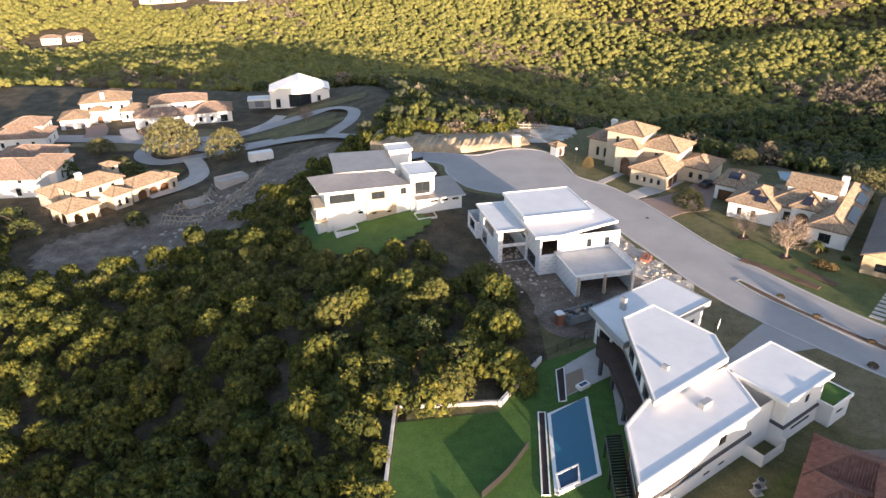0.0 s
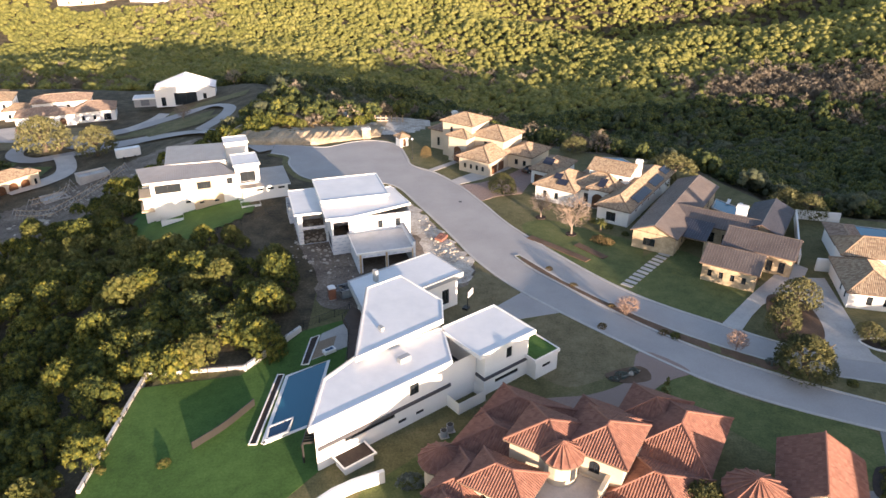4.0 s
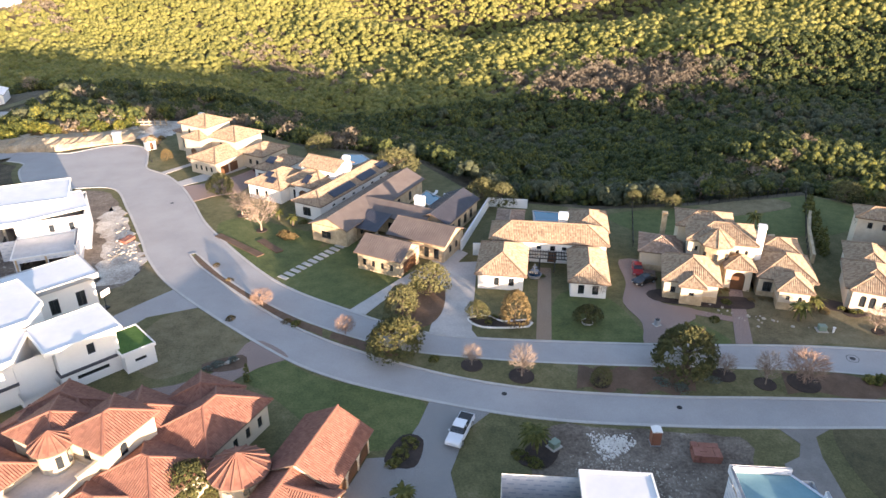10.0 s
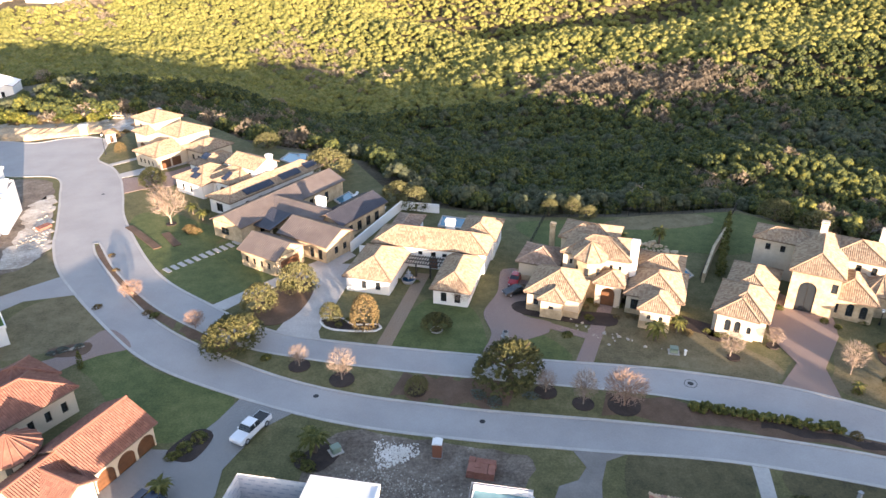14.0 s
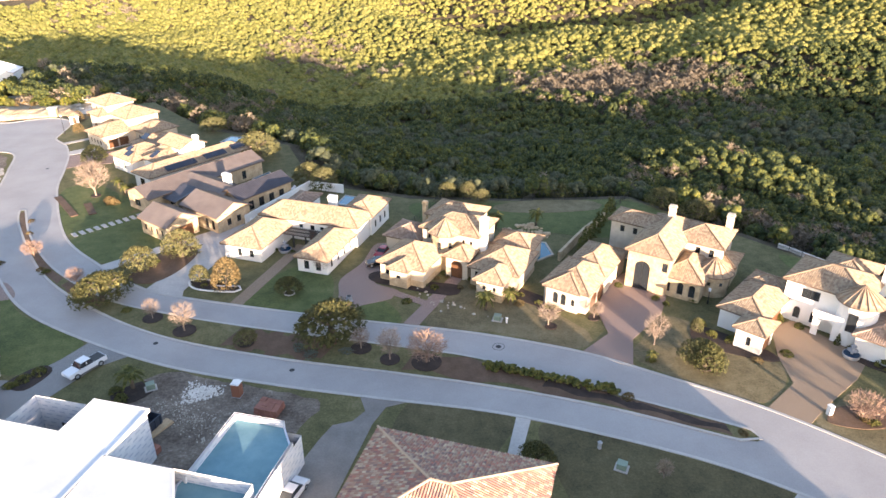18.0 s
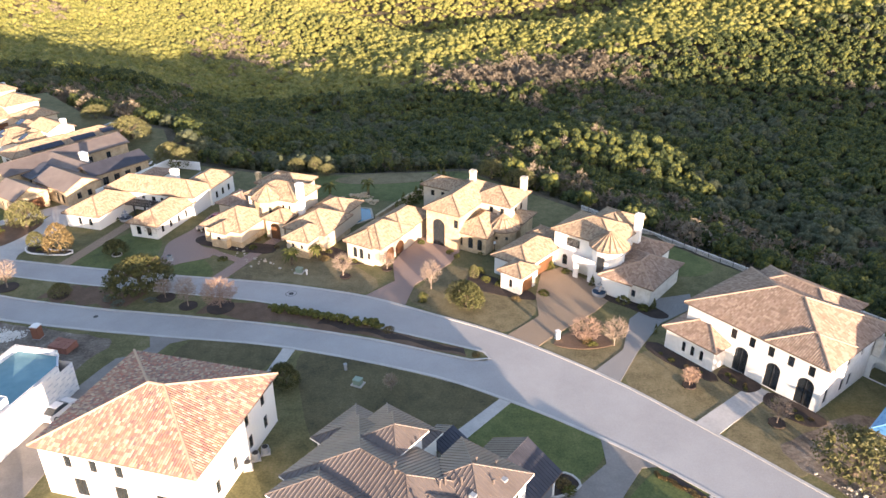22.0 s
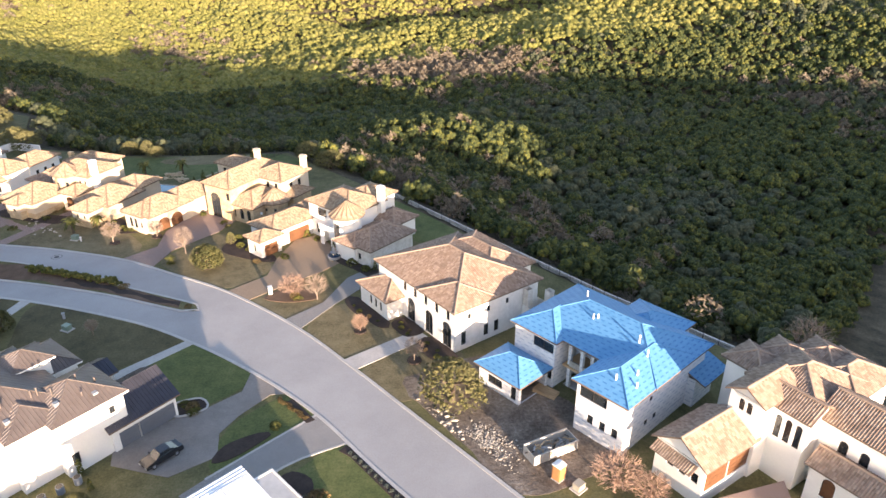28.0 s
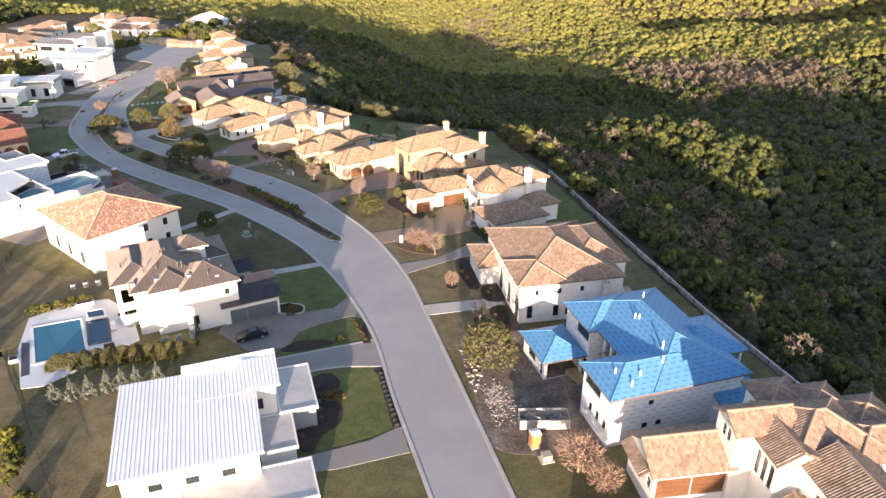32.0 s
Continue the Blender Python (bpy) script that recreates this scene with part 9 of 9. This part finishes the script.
fence([(203, 89), (222, 65.4), (245, 37.6), (262, 19.6)], "black iron fence along the valley edge")
fence([(131, 93), (138, 110.5), (156, 111.2), (180, 113.2), (166, 92), (160, 82)], "black iron fence round the back garden", 1.5, 2.4)
fence([(-6.6, 49), (-6.2, 68.8), (7, 69.6), (13.4, 80), (20, 84.6), (30, 88)], "black iron fence round the turf garden", 1.4)
fence([(-26, 118), (-14, 112), (-4, 119), (2, 126)], "black iron fence below the modern house", 1.3)
fence([(155.6, -17.2), (159.9, -20.0), (164.6, -22.3), (176.1, -28.6), (184.8, -33.0)], "black iron fence on the wooded edge", 1.4)
fence([(126, 6), (140, -12), (150, -21)], "black iron fence on the wooded edge", 1.4)
strip("garden_wall", [(3.6, 54.4), (6.6, 57.8), (9.4, 62.2)], 0.12, 1.1, 1.2, FRAME, label="low dark garden screen on the turf", category="fence", kind="structure")
for line, w, z, m, lab in (([(203.6, 89.4), (222.6, 66), (245.4, 38.2), (262.4, 20)], 0.3, 0.3, STONE, "low pale stone wall under the fence"),
                           ([(-7, 48), (-6.6, 69.2), (6.6, 70.2)], 0.4, 0.5, STONE, "low pale stone retaining wall"),
                           ([(6.6, 69.6), (13, 79.4)], 0.4, 0.9, TRIM, "low white retaining wall"),
                           ([(160.4, 81.6), (166.4, 92), (172, 100)], 0.5, 1.9, STONE_TAN, "stone garden wall beside the pool"),
                           ([(98.6, 96.6), (108, 116.4), (116, 114)], 0.35, 2.0, STUCCO, "white stucco garden wall"),
                           ([(19.4, 44.2), (20.9, 45.6), (23.1, 46.9), (26.4, 48.2)], 0.45, 1.7, STUCCO, "white stucco garden wall with piers"),
                           ([(100.4, 94.4), (103.4, 93.6)], 0.4, 2.4, STUCCO, "white stucco gate wall")):
    strip("garden_wall", line, w, z, z + 0.6, m, label=lab, category="wall", kind="structure", smooth=False)

tr = thing("site_trailer", -53.4, 192, height(-53.4, 192), 28, "white box trailer parked on the far street", "trailer")
g = Geo()
g.box(-3.4, 3.4, -1.2, 1.2, 0.6, 3.0)
part("box", g, TRIM, tr)
for wx in (-1.5, 1.6):
    for sy in (-1.1, 1.1):
        g = Geo()
        g.bar((wx, sy - 0.12, 0.4), (wx, sy + 0.12, 0.4), 0.42, 0, 12)
        part("wheel", g, IRON, tr)
frm = thing("formwork", 12, 190, height(12, 190), -4, "timber formwork with posts on the excavated bank", "formwork")
for i in range(16):
    g = Geo()
    g.box(-8 + i * 1.6, -7.85 + i * 1.6, -0.1, 0.1, -0.5, 2.2)
    part("post", g, LUMBER, frm)
for z in (0.4, 1.2):
    g = Geo()
    g.box(-8.4, 16.6, 0.1, 0.2, z, z + 0.3)
    part("board", g, GREYWOOD, frm)

# goal and poolside things
goal = thing("basketball_hoop", 38.6, 84.4, 0.05, 60, "free standing basketball hoop on the drive", "basketball hoop")
g = Geo()
g.bar((0, 0, 0), (0, 0, 3.0), 0.07, 0, 8)
part("pole", g, IRON, goal)
g = Geo()
g.box(-0.9, 0.9, -0.5, -0.45, 2.6, 3.6)
part("backboard", g, TRIM, goal)
g = Geo()
g.box(-0.5, 0.5, -0.2, 0.7, 0, 0.3)
part("base", g, IRON, goal)


def lounge(x, y, turn, m, label):
    c = thing("sun_lounger", x, y, 0.1, turn, label, "sun lounger", "poolside loungers")
    g = Geo()
    g.box(-0.35, 0.35, -0.95, 0.4, 0.25, 0.36)
    part("seat", g, m, c)
    g = Geo()
    g.face([(-0.35, 0.4, 0.3), (0.35, 0.4, 0.3), (0.35, 0.95, 0.75), (-0.35, 0.95, 0.75)])
    g.face([(-0.35, 0.95, 0.68), (0.35, 0.95, 0.68), (0.35, 0.44, 0.24), (-0.35, 0.44, 0.24)])
    part("backrest", g, m, c)
    for lx in (-0.3, 0.3):
        for ly in (-0.85, 0.5):
            g = Geo()
            g.box(lx - 0.03, lx + 0.03, ly - 0.03, ly + 0.03, 0, 0.26)
            part("leg", g, IRON, c)


for i in range(5):
    lounge(97.6 + i * 1.6, 124.4 - i * 2.2, -35, TRIM, "white sun lounger by the pool")
for i in range(3):
    lounge(163.8 + i * 1.4, -5.6 + i * 1.8, 51, TRIM, "white sun lounger on the pool terrace")
fp = thing("fire_pit", *place((18.3, 49.5), 35.5, [(13.6, 19.8)])[0], 0.1, 35.5, "low white rectangular fire pit", "fire pit")
g = Geo()
g.box(-0.9, 0.9, -0.5, 0.5, 0, 0.5)
part("base", g, TRIM, fp)
g = Geo()
g.box(-0.6, 0.6, -0.25, 0.25, 0.5, 0.55)
part("burner", g, WATER_DK, fp)
for i in range(6):
    ac = thing("air_conditioner", 176.6 - 1.3 * (i % 3) - 38 * (i // 3) + 12 * (i // 3), -2.4 + (i % 3) * -1.4 + 5.6 * (i // 3), 0.05, 51, "grey outdoor air conditioning unit by the wall", "air conditioner", "air conditioning units")
    g = Geo()
    g.disc(0, 0, 0.45, 0, 0.95, 0, 14)
    part("casing", g, GREYWALL, ac)
    g = Geo()
    g.disc(0, 0, 0.36, 0.95, 1.0, 0, 14)
    part("fan_grille", g, IRON, ac)


# ---- fittings round the houses ----
def condenser(x, y, z=0.05):
    c = thing("air_conditioner", x, y, z, 15, "grey air conditioning condenser beside the wall", "air conditioner", "condensers")
    g = Geo()
    g.box(-0.55, 0.55, -0.55, 0.55, 0, 0.1)
    part("pad", g, CONCRETE, c)
    g = Geo()
    g.disc(0, 0, 0.45, 0.1, 0.95, 0, 12)
    part("casing", g, GREYWALL, c)
    g = Geo()
    g.disc(0, 0, 0.36, 0.95, 1.0, 0, 12)
    part("grille", g, IRON, c)


for x, y in ((149.8, 13.9), (150.4, 15.4), (151.3, 16.4), (33.4, 55.2), (34.2, 56.2), (124.0, 66.5), (119.6, 88.4)):
    condenser(x, y)

draped("dry_bank", [(154.6, -19.0), (159.4, -21.6), (164.2, -24), (175.6, -30.4), (185, -35.2)], 3.0, 0.2, GRASS_DRY, "dry straw bank outside the fence", "bank")

# timber formwork of the hillside building site
for run in ([(-68, 153.6), (-62, 151), (-57.3, 149.9)], [(-57.3, 149.9), (-54.4, 155.6), (-52.3, 161.6), (-50.4, 169.6), (-49, 177.2)], [(-67.1, 159.5), (-62, 162.6), (-60.8, 170)]):
    pts = curve_through(run, False, 1.1)
    f = thing("formwork", *run[0], height(*run[0]), 0, "leaning timber formwork for a retaining wall", "formwork", "building site formwork")
    for k, (x, y) in enumerate(pts):
        zz = height(x, y) - height(*run[0])
        for lean in (-1, 1):
            g = Geo()
            a = Vector((x - run[0][0], y - run[0][1], zz - 0.1))
            g.bar(a + Vector((lean * 1.3, lean * 0.4, 0)), a + Vector((0.25 * math.sin(k * 5.0), 0, 2.7 + 0.4 * math.sin(k * 3.0))), 0.07)
            part("stud", g, GREYWOOD, f)
    for zz in (0.9, 2.2):
        for a, b in zip(pts[::3], pts[3::3]):
            g = Geo()
            g.bar((a[0] - run[0][0], a[1] - run[0][1], height(*a) - height(*run[0]) + zz), (b[0] - run[0][0], b[1] - run[0][1], height(*b) - height(*run[0]) + zz), 0.08)
            part("waler", g, LUMBER, f)
for x, y, w, d, hh in ((-57.8, 176.4, 8, 4.5, 2.2), (-63.4, 164.5, 6, 5, 0.8)):
    f = thing("foundation", x, y, height(x, y) - 0.4, 38, "pale concrete foundation walls on the hillside", "foundation")
    for x0, x1, y0, y1 in ((-w / 2, w / 2, -d / 2, -d / 2 + 0.3), (-w / 2, w / 2, d / 2 - 0.3, d / 2), (-w / 2, -w / 2 + 0.3, -d / 2 + 0.3, d / 2 - 0.3), (w / 2 - 0.3, w / 2, -d / 2 + 0.3, d / 2 - 0.3)):
        g = Geo()
        g.box(x0, x1, y0, y1, 0, hh + 0.4)
        part("wall", g, CONCRETE, f)
    g = Geo()
    g.box(-w / 2 + 0.3, w / 2 - 0.3, -d / 2 + 0.3, d / 2 - 0.3, 0, hh - 0.1)
    part("slab", g, CONCRETE, f)


# cut earth bank behind the turning circle
BANK = stony("cut_earth", [(0.2, 0.15, 0.095), (0.3, 0.235, 0.155), (0.4, 0.32, 0.215), (0.48, 0.4, 0.29)], (0.55, 0.48, 0.38), 0.2)
foot = curve_through([(-20, 176), (-12, 171.4), (-2, 169.6), (4.5, 169.0), (10, 171.2), (17, 173.6), (22, 175.6)], False, 0.7)
rise_at = curve_through([(0, 0.5), (12, 1.3), (22, 1.6), (29, 1.4), (35, 1.1), (42, 0.6), (48, 0.2)], False, 0.7)
g, rows_ = Geo(), []
for k, (x, y) in enumerate(foot):
    top = max(0.15, rise_at[min(len(rise_at) - 1, int(k / len(foot) * len(rise_at)))][1])
    jit = 0.3 * math.sin(k * 0.9) + 0.22 * math.sin(k * 2.3) + 0.1 * math.sin(k * 4.1)
    base_z = height(x, y) - 0.3
    back = [(0.0, base_z), (0.35 + jit * 0.5, top * 0.55), (1.3 + jit, top), (4.5, top + 0.35 + jit), (9, top * 0.8 + 0.2), (15, top * 0.4), (22, height(x, y + 22) - 0.2)]
    rows_.append([(x + 0.12 * d, y + d, z) for d, z in back])
for a, b in zip(rows_, rows_[1:]):
    for i in range(len(a) - 1):
        g.face([a[i], b[i], b[i + 1], a[i + 1]])
tagged(new("earth_bank", g.mesh("earth_bank", BANK)), "tan cut earth bank behind the turning circle", "earth bank", kind="structure")
for k in range(14):
    t = k / 13
    plant("juniper", -17.5 + 20 * t, 201.5 + 5.5 * t + 0.8 * math.sin(k * 4.0), 1.7 + 0.3 * math.sin(k * 2.3), 0.95)
for k in range(26):
    plant("gold_shrub", -8 + 20 * prng.random(), 177 + 12 * prng.random(), 0.5 + 0.4 * prng.random(), 0.7, None, "dry russet brush on the earth bank").location.z += 1.2


# ---- woods ----
rng = np.random.default_rng(7)
step = 4.1
cx, cy = np.meshgrid(np.arange(-350, 600, step), np.arange(-66, 700, step))
cx, cy = cx.ravel() + rng.uniform(-1.7, 1.7, cx.size), cy.ravel() + rng.uniform(-1.7, 1.7, cx.size)
left = np.minimum(-0.66 * cy - 15, 150 - 1.6 * cy)
seen = (cx > np.maximum(left, -345)) & (cx < 205 + 0.82 * (cy + 60)) & (cy > 15 - 0.1 * cx)
seen |= (cx > 120) & (cx < 192) & (cy < 10) & (cy > -62)
for hx, hy, hr in ((-244, 452, 24), (-200, 540, 30), (-158, 540, 22)):
    seen &= np.hypot(cx - hx, (cy - hy) * 1.2) > hr
wild = seen & ~inside(LOTS, cx, cy) & ~inside(FAR_LOTS, cx, cy)
beyond = off_north(cx, cy)
wild &= ~((beyond > 0) & (beyond < 3.0))
far = np.hypot(cx - 120, cy + 20)
wild &= ~((cy > 325 + 0.12 * (cx - 200)) & (off_north(cx, cy) != 0) & (rng.random(cx.size) < 0.07))
cx, cy, far, beyond = cx[wild], cy[wild], far[wild], beyond[wild]
cz = land(cx, cy)
count = len(cx)
rad = rng.uniform(1.9, 3.3, count)
lift = rng.uniform(0.2, 3.0, count)
drift = np.sin(cx / 29) + np.cos(cy / 37 + cx / 61) + rng.normal(0, 0.75, count)
strip_bare = np.exp(-((cx - 215) / 90) ** 2 - ((cy - 338) / 26) ** 2) * 2.2
bare = drift + strip_bare > np.where(cy < 330, np.where((cx > 215) & (cy < 240), 2.3, 1.85), 2.2)
near = (beyond == 0) & (cy < 190)
tall_ = rng.random(count)
rad = np.where(near, rng.uniform(1.3, 3.2, count) * np.where(cx > 110, 0.7, 1.0), rad)
low_edge = (cx > 110) | ((cx > -32) & (cy > 98))
lift = np.where(near, 0.2 + np.where(low_edge, 0.8, 3.4) * tall_ ** 2, lift)
# Split near the valley's shade edge; beyond it crowns take the sunlit colour.
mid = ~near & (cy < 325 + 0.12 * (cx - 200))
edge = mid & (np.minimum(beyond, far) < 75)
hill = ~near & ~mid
rad = np.where(hill, 2.2 + 2.0 * rng.random(count) ** 1.5, rad)
lift = np.where(hill, rng.uniform(0.4, 1.2, count), lift)


def puffs(lobes, leaves, size, tall=1.0, leaf=0.07):
    """A rounded crown of radius about 1: billowing lobes, open below, with loose sprays over them."""
    keep = ICO_F[[k for k, f in enumerate(ICO_F) if ICO_V[f][:, 2].mean() > -0.6]]
    V, F, n = [], [], 0
    for i in range(lobes):
        u = ((i + 0.5) / lobes) ** 0.8
        a = i * 2.399 + rng.uniform(-0.5, 0.5)
        rim = math.sqrt(max(0.0, 1 - u * u)) * (1 - size * 0.75) * rng.uniform(0.82, 1.15)
        c = np.array([rim * math.cos(a), rim * math.sin(a), u * tall * (1 - size * 0.6) * rng.uniform(0.85, 1.1)])
        s = size * rng.uniform(0.75, 1.2)
        spin = rng.uniform(0, 6.28)
        turn = np.array([(math.cos(spin), -math.sin(spin), 0), (math.sin(spin), math.cos(spin), 0), (0, 0, 1)])
        v = (ICO_V * rng.uniform(0.86, 1.16, (len(ICO_V), 1))) @ turn.T * s * np.array([1, 1, 0.85]) + c
        V.append(v)
        F.append(keep + n)
        n += len(v)
    for i in range(leaves):
        u, a = rng.uniform(-0.1, 1.0), rng.uniform(0, 6.28)
        rim = math.sqrt(max(0.0, 1 - u * u)) * rng.uniform(0.85, 1.12)
        c = np.array([rim * math.cos(a), rim * math.sin(a), u * tall * rng.uniform(0.9, 1.1)])
        V.append(rng.normal(0, leaf, (3, 3)) + c)
        F.append(np.array([[0, 1, 2]]) + n)
        n += 3
    return np.concatenate(V), np.concatenate(F)


fine_t = [puffs(40, 760, 0.22, 1.0, 0.062) for i in range(6)]
mid_t = [puffs(9, 34, 0.4, 0.95, 0.1) for i in range(8)]
far_t = [puffs(4, 9, 0.56, 0.9, 0.15) for i in range(8)]
edge_t = [puffs(15, 90, 0.33, 0.95, 0.085) for i in range(6)]
bare_t = [crown(rng, 0, 150, leaf=0.13) for i in range(4)]
pick = rng.integers(0, 60, count)
tall = rad * rng.uniform(0.9, 1.35, count) * np.where(hill, 0.85, 1.0)
turn_ = rng.uniform(0, 6.28, count)
allp = np.stack([cx, cy, cz + lift, rad, tall, turn_, pick], -1)


grey = ~bare & (np.sin(cx / 23 + 2) + np.cos(cy / 19) + rng.normal(0, 1.0, count) > 1.3)
dense = ~bare & ~grey


def chosen(mask, k):
    p = allp[mask].copy()
    p[:, 6] = p[:, 6] % k
    return p


merged("near_woods", fine_t, chosen(near & dense, 6), LEAF_NEAR, "dense juniper and oak woods on the near slope", "woods", True)
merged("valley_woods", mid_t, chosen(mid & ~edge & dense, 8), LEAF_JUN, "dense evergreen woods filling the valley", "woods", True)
merged("hill_woods", far_t, chosen(hill & ~bare, 8), LEAF_HILL_LIT, "yellow-green woods over the far hillside, sunlight put into the leaf colour", "woods", True)
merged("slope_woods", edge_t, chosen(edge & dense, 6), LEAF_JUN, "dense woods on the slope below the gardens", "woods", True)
merged("grey_oaks", mid_t, chosen(mid & grey, 8), LEAF_GREY, "grey-green live oaks among the valley junipers", "woods", True)
merged("near_oaks", fine_t, chosen(near & grey, 6), LEAF_GRN, "yellow-green oaks among the junipers of the near slope", "woods", True)
merged("bare_woods", bare_t, chosen(bare, 4), LEAF_BARE, "leafless grey-brown trees among the evergreen woods", "woods")
